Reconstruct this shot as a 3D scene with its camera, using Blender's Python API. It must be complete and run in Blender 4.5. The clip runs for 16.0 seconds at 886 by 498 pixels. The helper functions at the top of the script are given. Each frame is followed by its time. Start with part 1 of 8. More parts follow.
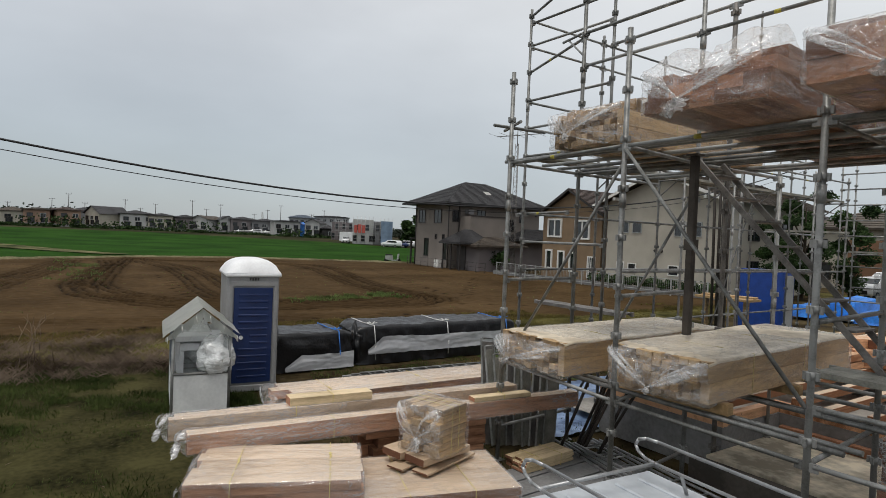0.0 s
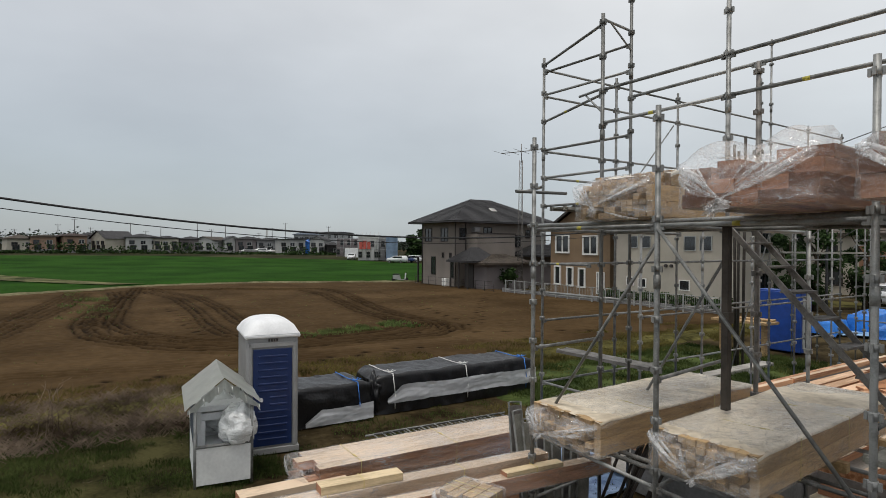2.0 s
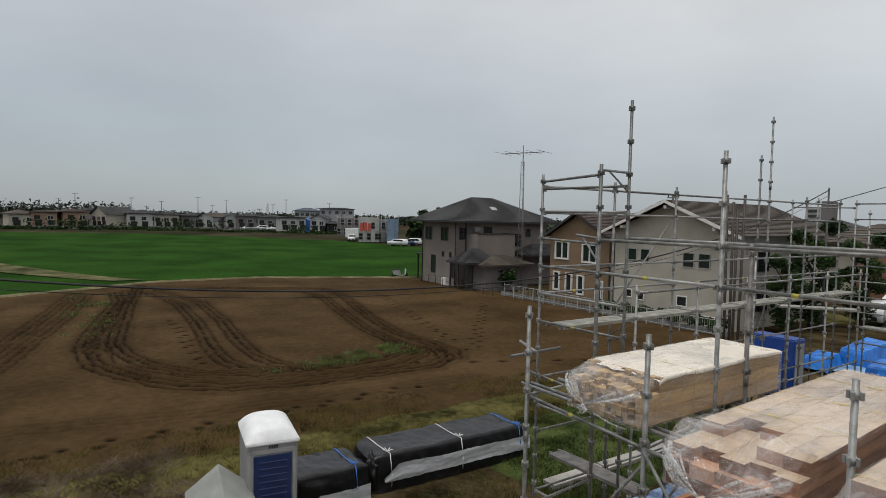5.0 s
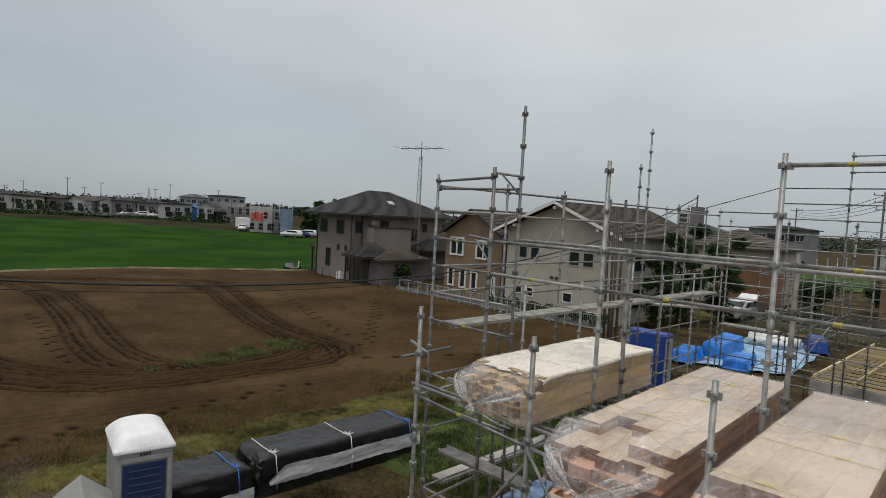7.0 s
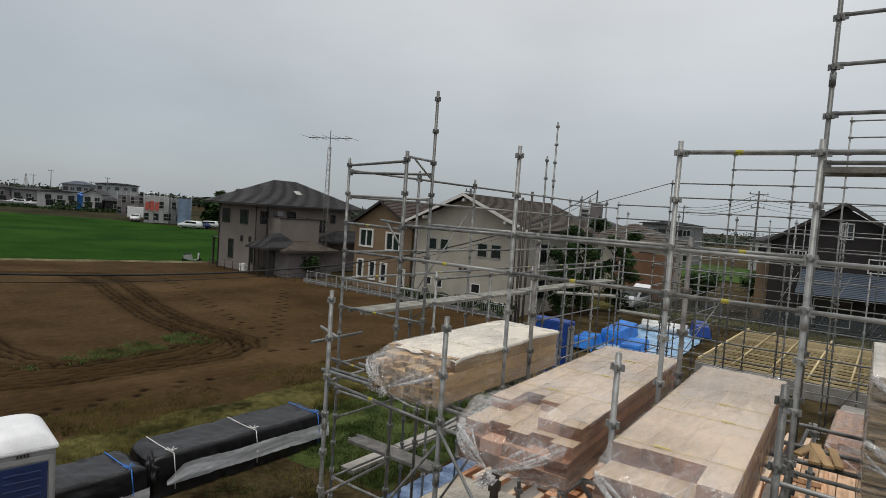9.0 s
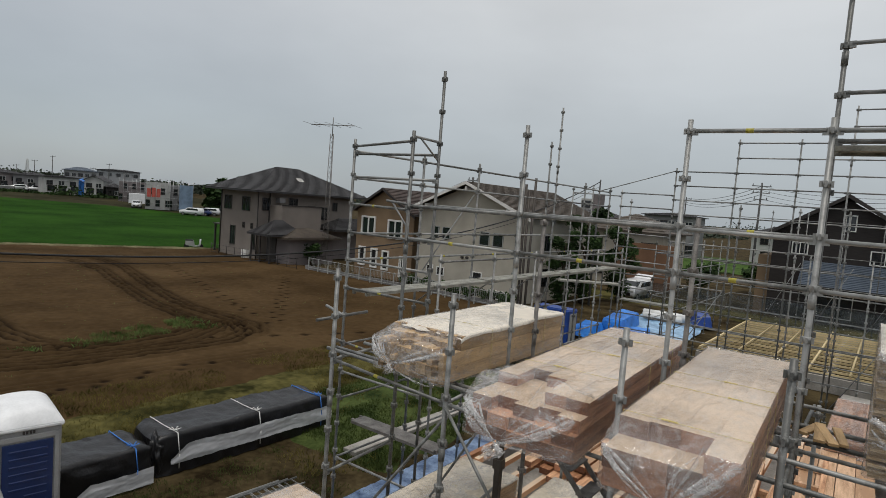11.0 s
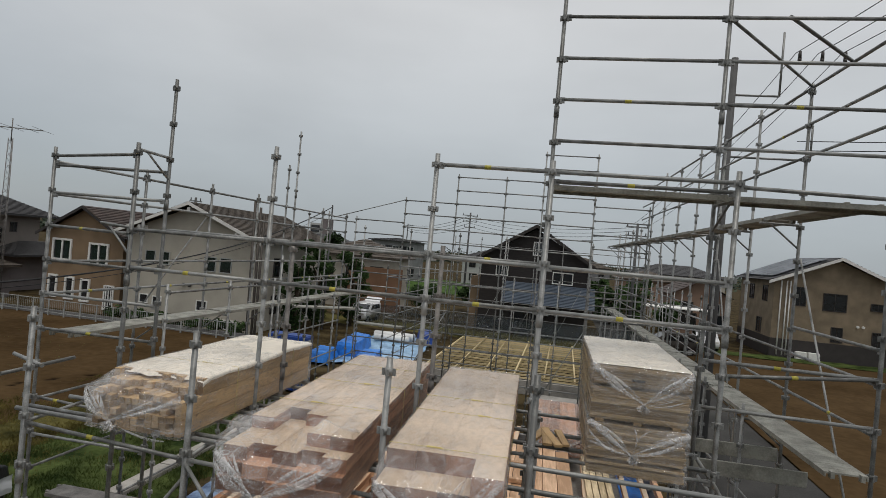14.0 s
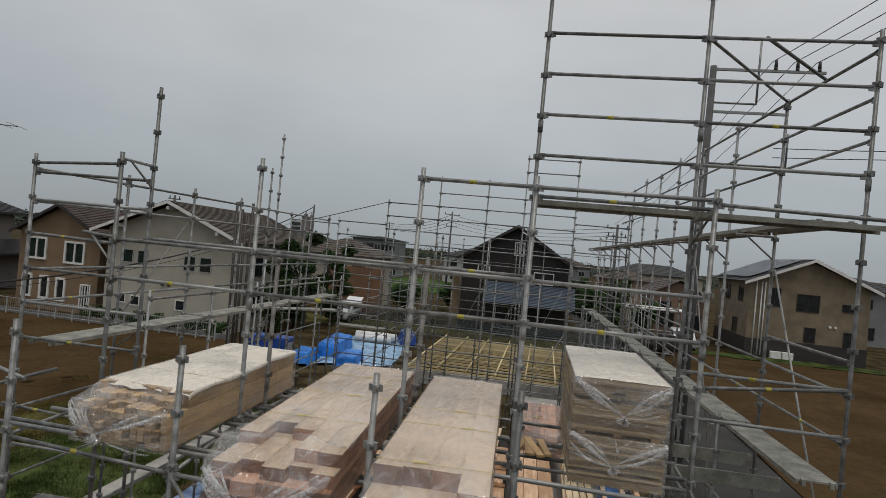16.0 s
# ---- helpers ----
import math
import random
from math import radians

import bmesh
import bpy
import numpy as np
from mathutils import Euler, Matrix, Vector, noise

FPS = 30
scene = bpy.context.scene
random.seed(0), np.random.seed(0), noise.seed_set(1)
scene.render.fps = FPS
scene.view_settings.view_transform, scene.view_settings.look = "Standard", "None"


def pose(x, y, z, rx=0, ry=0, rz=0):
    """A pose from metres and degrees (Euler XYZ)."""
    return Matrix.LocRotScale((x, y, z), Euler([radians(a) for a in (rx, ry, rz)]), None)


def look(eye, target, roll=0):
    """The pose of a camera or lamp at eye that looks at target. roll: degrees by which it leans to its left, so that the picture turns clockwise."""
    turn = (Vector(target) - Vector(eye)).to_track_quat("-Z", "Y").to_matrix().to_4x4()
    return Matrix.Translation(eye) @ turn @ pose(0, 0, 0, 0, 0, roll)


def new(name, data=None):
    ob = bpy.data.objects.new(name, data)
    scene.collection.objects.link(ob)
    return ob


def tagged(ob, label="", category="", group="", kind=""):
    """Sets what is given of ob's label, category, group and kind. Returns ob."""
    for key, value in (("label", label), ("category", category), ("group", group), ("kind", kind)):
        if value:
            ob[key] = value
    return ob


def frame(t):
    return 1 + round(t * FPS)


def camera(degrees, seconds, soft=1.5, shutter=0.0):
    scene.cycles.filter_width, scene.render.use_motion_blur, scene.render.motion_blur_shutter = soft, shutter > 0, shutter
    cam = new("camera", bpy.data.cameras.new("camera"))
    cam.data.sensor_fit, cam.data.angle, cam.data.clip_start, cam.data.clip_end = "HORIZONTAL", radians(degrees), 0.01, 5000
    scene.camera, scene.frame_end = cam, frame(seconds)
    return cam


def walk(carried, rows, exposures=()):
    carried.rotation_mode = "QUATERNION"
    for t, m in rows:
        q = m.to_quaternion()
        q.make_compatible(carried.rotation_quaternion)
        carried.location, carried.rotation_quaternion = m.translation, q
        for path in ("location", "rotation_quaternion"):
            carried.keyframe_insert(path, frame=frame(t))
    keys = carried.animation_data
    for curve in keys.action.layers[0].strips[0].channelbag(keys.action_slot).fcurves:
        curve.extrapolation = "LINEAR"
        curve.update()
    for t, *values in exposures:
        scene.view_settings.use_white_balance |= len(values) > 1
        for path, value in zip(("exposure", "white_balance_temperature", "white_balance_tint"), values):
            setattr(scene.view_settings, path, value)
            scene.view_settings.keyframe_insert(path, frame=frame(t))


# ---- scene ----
cam = camera(73.4, 16.0, 0.5)
PATH = [
    (0, (0.257, 0.296, 2.939), (-1.388, 1.432, 2.895), 2.4),
    (0.5, (0.233, 0.26, 2.933), (-1.413, 1.393, 2.847), 2.0),
    (1, (0.142, 0.263, 2.95), (-1.505, 1.398, 2.899), 1.9),
    (1.5, (0.07, 0.24, 3.274), (-1.578, 1.372, 3.248), 2.6),
    (2, (-0.019, 0.151, 3.714), (-1.674, 1.275, 3.703), 0.4),
    (2.5, (-0.074, 0.131, 4.216), (-1.729, 1.253, 4.173), 0.6),
    (3, (-0.049, 0.096, 4.791), (-1.7, 1.224, 4.736), 0.8),
    (3.5, (0.006, 0.096, 5.353), (-1.64, 1.228, 5.252), 1.3),
    (4, (0.063, 0.078, 5.889), (-1.584, 1.208, 5.785), 0.8),
    (6.5, (0.07, 0.198, 6.367), (-1.571, 1.335, 6.245), 3.2),
    (7, (0.02, 0.208, 6.34), (-1.413, 1.598, 6.224), 3.2),
    (7.5, (0.005, 0.199, 6.322), (-1.411, 1.606, 6.192), 3.9),
    (8, (-0.022, 0.229, 6.266), (-1.241, 1.807, 6.108), 4.3),
    (8.2, (-0.029, 0.23, 6.256), (-1.234, 1.82, 6.119), 3.8),
    (10.3, (-0.061, 0.21, 6.065), (-1.259, 1.807, 5.95), 4.2),
    (10.5, (-0.083, 0.226, 6.053), (-1.282, 1.822, 5.929), 4.5),
    (11, (-0.084, 0.183, 6.051), (-1.288, 1.774, 5.899), 4.5),
    (11.5, (-0.11, 0.129, 6.064), (-1.061, 1.883, 5.923), 4.3),
    (12, (-0.185, 0.108, 6.062), (-1.067, 1.899, 5.94), 4.0),
    (12.5, (-0.25, 0.123, 6.037), (-1.045, 1.956, 5.947), 4.7),
    (13, (-0.268, 0.106, 6.032), (-0.98, 1.971, 5.91), 5.7),
    (13.5, (-0.332, 0.189, 6.03), (-0.987, 2.078, 5.964), 6.3),
    (14, (-0.445, 0.294, 6.061), (-0.849, 2.253, 6.066), 5.1),
    (14.5, (-0.499, 0.308, 6.109), (-0.871, 2.272, 6.158), 5.0),
    (15, (-0.525, 0.268, 6.154), (-0.874, 2.237, 6.187), 4.8),
    (15.5, (-0.517, 0.214, 6.198), (-0.853, 2.186, 6.178), 4.6),
    (16, (-0.488, 0.196, 6.229), (-0.83, 2.167, 6.232), 5.4),
]
walk(cam, [(t, look(eye, target, roll)) for t, eye, target, roll in PATH], [(0, 0.12), (2, 0.11), (3, -0.02), (3.5, -0.04), (6.5, -0.06), (8, -0.08), (11, -0.14), (14, -0.24), (15.0, -0.36), (15.5, -0.39), (16, -0.41)])

# ---------------------------------------------------------------- world and light
world = bpy.data.worlds.new("overcast_sky")
scene.world = world
world.use_nodes = True
wt = world.node_tree
wt.nodes.clear()


def wnode(kind, **kw):
    n = wt.nodes.new(kind)
    for k, v in kw.items():
        n.inputs[k].default_value = v
    return n


w_out, w_bg = wnode("ShaderNodeOutputWorld"), wnode("ShaderNodeBackground", Strength=1.0)
w_sky = wnode("ShaderNodeTexSky")
w_sky.sky_type, w_sky.sun_disc = "NISHITA", False
w_sky.sun_elevation, w_sky.sun_rotation = radians(73), radians(157)
w_scale = wnode("ShaderNodeMix")
w_scale.data_type = "RGBA"
w_scale.blend_type = "MULTIPLY"
w_scale.inputs[0].default_value = 1.0
w_scale.inputs[7].default_value = (0.07, 0.07, 0.07, 1)
w_tc = wnode("ShaderNodeTexCoord")
w_sep = wnode("ShaderNodeSeparateXYZ")
w_ramp = wnode("ShaderNodeValToRGB")
w_ramp.color_ramp.elements[0].position, w_ramp.color_ramp.elements[0].color = 0.0, (0.46, 0.51, 0.55, 1)
w_ramp.color_ramp.elements[1].position, w_ramp.color_ramp.elements[1].color = 1.0, (0.90, 0.90, 0.90, 1)
e = w_ramp.color_ramp.elements.new(0.12)
e.color = (0.555, 0.60, 0.63, 1)
e = w_ramp.color_ramp.elements.new(0.38)
e.color = (0.79, 0.805, 0.815, 1)
w_map = wnode("ShaderNodeMapping")
w_map.inputs["Scale"].default_value = (1.0, 1.0, 2.6)
w_noise = wnode("ShaderNodeTexNoise", Scale=1.7, Detail=5.0, Roughness=0.5)
w_cl = wnode("ShaderNodeMapRange")
w_cl.inputs["From Min"].default_value, w_cl.inputs["From Max"].default_value = 0.3, 0.7
w_cl.inputs["To Min"].default_value, w_cl.inputs["To Max"].default_value = 0.86, 1.1
w_mul = wnode("ShaderNodeMix")
w_mul.data_type, w_mul.blend_type = "RGBA", "MULTIPLY"
w_mul.inputs[0].default_value = 1.0
w_mix = wnode("ShaderNodeMix")
w_mix.data_type = "RGBA"
w_mix.inputs[0].default_value = 0.86
w_thin = wnode("ShaderNodeMapRange")
w_thin.inputs["From Min"].default_value, w_thin.inputs["From Max"].default_value = -1.0, -0.55
w_thin.inputs["To Min"].default_value, w_thin.inputs["To Max"].default_value = 0.66, 0.88
for a, b in ((w_sep.outputs["X"], w_thin.inputs["Value"]), (w_thin.outputs[0], w_mix.inputs[0]), (w_tc.outputs["Generated"], w_sep.inputs[0]), (w_sep.outputs["Z"], w_ramp.inputs[0]),
             (w_tc.outputs["Generated"], w_map.inputs[0]), (w_map.outputs[0], w_noise.inputs["Vector"]),
             (w_noise.outputs["Fac"], w_cl.inputs["Value"]), (w_ramp.outputs[0], w_mul.inputs[6]),
             (w_cl.outputs[0], w_mul.inputs[7]), (w_sky.outputs[0], w_scale.inputs[6]),
             (w_scale.outputs[2], w_mix.inputs[6]), (w_mul.outputs[2], w_mix.inputs[7]),
             (w_mix.outputs[2], w_bg.inputs[0]), (w_bg.outputs[0], w_out.inputs[0])):
    wt.links.new(a, b)

sun_data = bpy.data.lights.new("sun", "SUN")
sun_data.energy, sun_data.angle, sun_data.color = 1.5, radians(24), (1.0, 0.95, 0.88)
sun = new("sun", sun_data)
sun.matrix_world = look((0, 0, 60), (-7, 16, 0))


# ---------------------------------------------------------------- materials
def material(name, base, rough=0.7, metal=0.0, var=0.25, scale=3.0, fine=40.0, bump=0.15, stretch=(1, 1, 1), spec=0.4, tint=None, random_amount=0.0):
    """Procedural surface: colour varied at two scales, with fine relief."""
    m = bpy.data.materials.new(name)
    m.use_nodes = True
    t = m.node_tree
    b = t.nodes["Principled BSDF"]
    b.inputs["Roughness"].default_value, b.inputs["Metallic"].default_value = rough, metal
    b.inputs["Specular IOR Level"].default_value = spec
    tc = t.nodes.new("ShaderNodeTexCoord")
    mp = t.nodes.new("ShaderNodeMapping")
    mp.inputs["Scale"].default_value = stretch
    t.links.new(tc.outputs["Object"], mp.inputs[0])
    n1 = t.nodes.new("ShaderNodeTexNoise")
    n1.inputs["Scale"].default_value, n1.inputs["Detail"].default_value = scale, 4
    n2 = t.nodes.new("ShaderNodeTexNoise")
    n2.inputs["Scale"].default_value, n2.inputs["Detail"].default_value = fine, 3
    ramp = t.nodes.new("ShaderNodeValToRGB")
    lo = [c * (1 - var) for c in base]
    hi = [min(1, c * (1 + var)) for c in (tint or base)]
    ramp.color_ramp.elements[0].position, ramp.color_ramp.elements[0].color = 0.32, (*lo, 1)
    ramp.color_ramp.elements[1].position, ramp.color_ramp.elements[1].color = 0.68, (*hi, 1)
    add = t.nodes.new("ShaderNodeMath")
    add.operation = "MULTIPLY_ADD"
    add.inputs[1].default_value = 0.4
    for n in (n1, n2):
        t.links.new(mp.outputs[0], n.inputs["Vector"])
    sub = t.nodes.new("ShaderNodeMath")
    sub.operation = "SUBTRACT"
    sub.inputs[1].default_value = 0.2
    t.links.new(n2.outputs["Fac"], add.inputs[0])
    t.links.new(n1.outputs["Fac"], sub.inputs[0])
    t.links.new(sub.outputs[0], add.inputs[2])
    last = add.outputs[0]
    if random_amount:
        oi = t.nodes.new("ShaderNodeObjectInfo")
        r = t.nodes.new("ShaderNodeMath")
        r.operation = "MULTIPLY_ADD"
        r.inputs[1].default_value = random_amount
        t.links.new(oi.outputs["Random"], r.inputs[0])
        r2 = t.nodes.new("ShaderNodeMath")
        r2.operation = "SUBTRACT"
        r2.inputs[1].default_value = random_amount / 2
        t.links.new(last, r2.inputs[0])
        t.links.new(r2.outputs[0], r.inputs[2])
        last = r.outputs[0]
    t.links.new(last, ramp.inputs[0])
    t.links.new(ramp.outputs[0], b.inputs["Base Color"])
    if bump:
        bp = t.nodes.new("ShaderNodeBump")
        bp.inputs["Strength"].default_value, bp.inputs["Distance"].default_value = bump, 0.02
        t.links.new(last, bp.inputs["Height"])
        t.links.new(bp.outputs[0], b.inputs["Normal"])
    return m


def film_material(name, low, high, scale=7.0, tone=(0.85, 0.84, 0.83), stretch=(1.0, 0.55, 1.4), rough=0.14):
    """Clear stretch film: mostly see-through, milky and shiny along its wrinkles."""
    m = bpy.data.materials.new(name)
    m.use_nodes = True
    t = m.node_tree
    t.nodes.clear()
    out = t.nodes.new("ShaderNodeOutputMaterial")
    clear = t.nodes.new("ShaderNodeBsdfTransparent")
    milk = t.nodes.new("ShaderNodeBsdfPrincipled")
    milk.inputs["Base Color"].default_value = (*tone, 1)
    milk.inputs["Roughness"].default_value = rough
    milk.inputs["Specular IOR Level"].default_value = 0.9
    mix = t.nodes.new("ShaderNodeMixShader")
    tc = t.nodes.new("ShaderNodeTexCoord")
    mp = t.nodes.new("ShaderNodeMapping")
    mp.inputs["Scale"].default_value = stretch
    n = t.nodes.new("ShaderNodeTexNoise")
    n.inputs["Scale"].default_value, n.inputs["Detail"].default_value, n.inputs["Distortion"].default_value = scale, 5, 1.4
    n2 = t.nodes.new("ShaderNodeTexNoise")
    n2.inputs["Scale"].default_value, n2.inputs["Detail"].default_value = scale * 0.35, 2
    ridge = t.nodes.new("ShaderNodeMath")
    ridge.operation = "SUBTRACT"
    ridge.inputs[1].default_value = 0.5
    fold = t.nodes.new("ShaderNodeMath")
    fold.operation = "ABSOLUTE"
    mr = t.nodes.new("ShaderNodeMapRange")
    mr.inputs["From Min"].default_value, mr.inputs["From Max"].default_value = 0.035, 0.0
    mr.inputs["To Min"].default_value, mr.inputs["To Max"].default_value = 0.0, 1.0
    patch = t.nodes.new("ShaderNodeMapRange")
    patch.inputs["From Min"].default_value, patch.inputs["From Max"].default_value = 0.4, 0.65
    patch.inputs["To Min"].default_value, patch.inputs["To Max"].default_value = low, (low + high) / 2
    add = t.nodes.new("ShaderNodeMath")
    add.operation = "MULTIPLY_ADD"
    add.inputs[1].default_value = (high - low) / 2
    gloss = t.nodes.new("ShaderNodeBsdfGlossy")
    gloss.inputs["Roughness"].default_value = rough
    fres = t.nodes.new("ShaderNodeLayerWeight")
    fres.inputs["Blend"].default_value = 0.5
    pw = t.nodes.new("ShaderNodeMath")
    pw.operation = "POWER"
    pw.inputs[1].default_value = 3.0
    amount = t.nodes.new("ShaderNodeMath")
    amount.operation = "MULTIPLY_ADD"
    amount.inputs[1].default_value, amount.inputs[2].default_value = 0.30, 0.03
    coat = t.nodes.new("ShaderNodeMixShader")
    bp = t.nodes.new("ShaderNodeBump")
    bp.inputs["Strength"].default_value, bp.inputs["Distance"].default_value = 0.9, 0.035
    for a, b in ((tc.outputs["Object"], mp.inputs[0]), (mp.outputs[0], n.inputs["Vector"]), (mp.outputs[0], n2.inputs["Vector"]),
                 (n.outputs["Fac"], ridge.inputs[0]), (ridge.outputs[0], fold.inputs[0]), (fold.outputs[0], mr.inputs["Value"]),
                 (n2.outputs["Fac"], patch.inputs["Value"]), (mr.outputs[0], add.inputs[0]), (patch.outputs[0], add.inputs[2]),
                 (add.outputs[0], mix.inputs[0]), (clear.outputs[0], mix.inputs[1]), (milk.outputs[0], mix.inputs[2]),
                 (n.outputs["Fac"], bp.inputs["Height"]), (bp.outputs[0], milk.inputs["Normal"]), (bp.outputs[0], gloss.inputs["Normal"]), (bp.outputs[0], fres.inputs["Normal"]),
                 (fres.outputs["Facing"], pw.inputs[0]), (pw.outputs[0], amount.inputs[0]), (amount.outputs[0], coat.inputs[0]), (mix.outputs[0], coat.inputs[1]), (gloss.outputs[0], coat.inputs[2]), (coat.outputs[0], out.inputs[0])):
        t.links.new(a, b)
    return m


M = {}
M["steel"] = material("galvanised_steel", (0.206, 0.209, 0.199), 0.45, 0.3, 0.4, 6, 60, 0.1, tint=(0.215, 0.218, 0.212), random_amount=0.4)
M["steel_old"] = material("weathered_steel", (0.17, 0.16, 0.15), 0.6, 0.3, 0.4, 5, 50, 0.15)
M["rack"] = material("bright_steel_pipe", (0.36, 0.365, 0.37), 0.35, 0.6, 0.25, 6, 60, 0.05)
M["yellow"] = material("yellow_tape", (0.42, 0.37, 0.06), 0.6, 0, 0.25, 8, 50, 0.05)
M["plank_metal"] = material("scaffold_plank_metal", (0.265, 0.262, 0.230), 0.65, 0.15, 0.35, 4, 45, 0.3, spec=0.25)
M["wood_light"] = material("light_timber", (0.42, 0.275, 0.13), 0.65, 0, 0.26, 3, 30, 0.2, (6, 0.5, 6), tint=(0.48, 0.325, 0.165), random_amount=0.32)
M["wood_red"] = material("red_brown_timber", (0.305, 0.142, 0.074), 0.6, 0, 0.3, 2.2, 26, 0.2, (5, 0.5, 5), tint=(0.42, 0.225, 0.130), random_amount=0.5)
M["end_red"] = material("dark_end_grain", (0.20, 0.085, 0.045), 0.7, 0, 0.35, 4, 40, 0.3, tint=(0.32, 0.155, 0.088), random_amount=0.5)
# end grain of light timber, darkened further for shade on the pack fronts
M["end_light"] = material("shaded_light_end_grain", (0.27, 0.175, 0.09), 0.7, 0, 0.3, 4, 40, 0.3, tint=(0.40, 0.285, 0.165), random_amount=0.4)
M["weed_green"] = material("pale_weeds", (0.07, 0.115, 0.030), 0.9, 0, 0.4, 0.9, 9, 0.3, tint=(0.12, 0.165, 0.055), spec=0.05)
M["wood_cream"] = material("cream_timber", (0.46, 0.35, 0.20), 0.65, 0, 0.2, 3, 26, 0.15, (4, 0.6, 4), tint=(0.58, 0.46, 0.29), random_amount=0.25)
M["wood_yellow"] = material("yellow_timber", (0.44, 0.345, 0.175), 0.65, 0, 0.25, 3, 30, 0.15, (0.6, 5, 5), tint=(0.57, 0.46, 0.26), random_amount=0.3)
# pale timber; its tone also carries the sky sheen of film-wrapped tops
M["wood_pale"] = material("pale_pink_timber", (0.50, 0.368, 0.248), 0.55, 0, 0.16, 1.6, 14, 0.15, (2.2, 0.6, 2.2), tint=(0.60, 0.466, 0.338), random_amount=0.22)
M["wood_orange"] = material("orange_timber", (0.42, 0.185, 0.085), 0.6, 0, 0.3, 3, 30, 0.2, (5, 0.6, 5), tint=(0.56, 0.33, 0.19), random_amount=0.6)
# peach timber, also used as the sky-lit tops of orange beams
M["wood_peach"] = material("peach_timber", (0.50, 0.30, 0.17), 0.6, 0, 0.22, 2.4, 24, 0.2, (4, 0.5, 4), tint=(0.62, 0.42, 0.275), random_amount=0.4)
M["ply"] = material("plywood_edges", (0.31, 0.215, 0.115), 0.7, 0, 0.25, 2, 20, 0.3, (0.6, 0.6, 10), tint=(0.41, 0.30, 0.17), random_amount=0.45)
M["cover"] = material("cream_cover_sheet", (0.78, 0.71, 0.60), 0.5, 0, 0.12, 1.2, 9, 0.25, random_amount=0.1)
# darker, browner cover tone for the packs on the lower stage
M["cover_dull"] = material("dull_cover_sheet", (0.56, 0.47, 0.345), 0.6, 0, 0.2, 1.6, 12, 0.3, tint=(0.70, 0.62, 0.49), random_amount=0.1)
M["film"] = film_material("stretch_film", 0.035, 0.46, 7.0, stretch=(1.0, 0.4, 1.6), rough=0.09)
M["film_top"] = film_material("tight_film", 0.07, 0.36, 5.0, stretch=(1.0, 0.4, 1.6), rough=0.10)
M["knot"] = film_material("gathered_film", 0.16, 0.58, 9.0, (0.88, 0.88, 0.88), rough=0.10)
M["strap"] = material("yellow_strap", (0.58, 0.48, 0.17), 0.5, 0, 0.1, 10, 60, 0.0)
M["black_sheet"] = material("black_tarpaulin", (0.011, 0.011, 0.0125), 0.36, 0, 0.35, 2.5, 22, 0.9, spec=0.45)
M["silver_sheet"] = material("silver_sheet", (0.46, 0.47, 0.49), 0.4, 0.1, 0.1, 1.2, 6, 0.25, tint=(0.54, 0.55, 0.57))
M["blue_sheet"] = material("blue_tarpaulin", (0.010, 0.115, 0.46), 0.4, 0, 0.25, 1.4, 12, 0.3, tint=(0.025, 0.19, 0.60))
M["pale_blue"] = material("pale_blue_sheet", (0.16, 0.30, 0.50), 0.45, 0, 0.3, 1.1, 9, 0.4, tint=(0.28, 0.44, 0.60))
M["blue_dusty"] = material("dusty_blue_tarpaulin", (0.06, 0.13, 0.30), 0.5, 0, 0.45, 2.5, 14, 0.9, tint=(0.17, 0.24, 0.36))
M["slab"] = material("stained_slab", (0.42, 0.37, 0.28), 0.8, 0, 0.4, 1.3, 9, 0.2, tint=(0.66, 0.59, 0.46), spec=0.3)
M["blue_box"] = material("blue_paint", (0.013, 0.055, 0.27), 0.4, 0, 0.2, 3, 30, 0.05)
M["navy"] = material("navy_plastic", (0.012, 0.028, 0.10), 0.35, 0, 0.15, 4, 40, 0.05)
M["wc_grey"] = material("grey_plastic", (0.28, 0.28, 0.28), 0.5, 0, 0.12, 3, 40, 0.05)
M["white"] = material("white_plastic", (0.74, 0.75, 0.76), 0.45, 0, 0.08, 3, 30, 0.05)
M["board_white"] = material("white_board", (0.68, 0.69, 0.68), 0.6, 0, 0.12, 2, 20, 0.1)
M["canvas"] = material("grey_canvas", (0.50, 0.51, 0.49), 0.8, 0, 0.15, 3, 24, 0.3)
M["bag"] = film_material("plastic_bag", 0.7, 0.98, 9.0, (0.90, 0.92, 0.92))


def add_knots(m, scale, size, tone):
    """Small dark knots scattered over timber."""
    t = m.node_tree
    b = t.nodes["Principled BSDF"]
    src = b.inputs["Base Color"].links[0].from_socket
    geo = t.nodes.new("ShaderNodeNewGeometry")
    vor = t.nodes.new("ShaderNodeTexVoronoi")
    vor.inputs["Scale"].default_value = scale
    mr = t.nodes.new("ShaderNodeMapRange")
    mr.inputs["From Min"].default_value, mr.inputs["From Max"].default_value = size * 0.6, size
    mr.inputs["To Min"].default_value, mr.inputs["To Max"].default_value = 0.85, 0.0
    mx = t.nodes.new("ShaderNodeMix")
    mx.data_type = "RGBA"
    mx.inputs[7].default_value = (*tone, 1)
    t.links.new(geo.outputs["Position"], vor.inputs["Vector"])
    t.links.new(vor.outputs["Distance"], mr.inputs["Value"])
    t.links.new(mr.outputs[0], mx.inputs[0])
    t.links.new(src, mx.inputs[6])
    t.links.new(mx.outputs[2], b.inputs["Base Color"])


add_knots(M["wood_light"], 6.0, 0.10, (0.10, 0.055, 0.025))
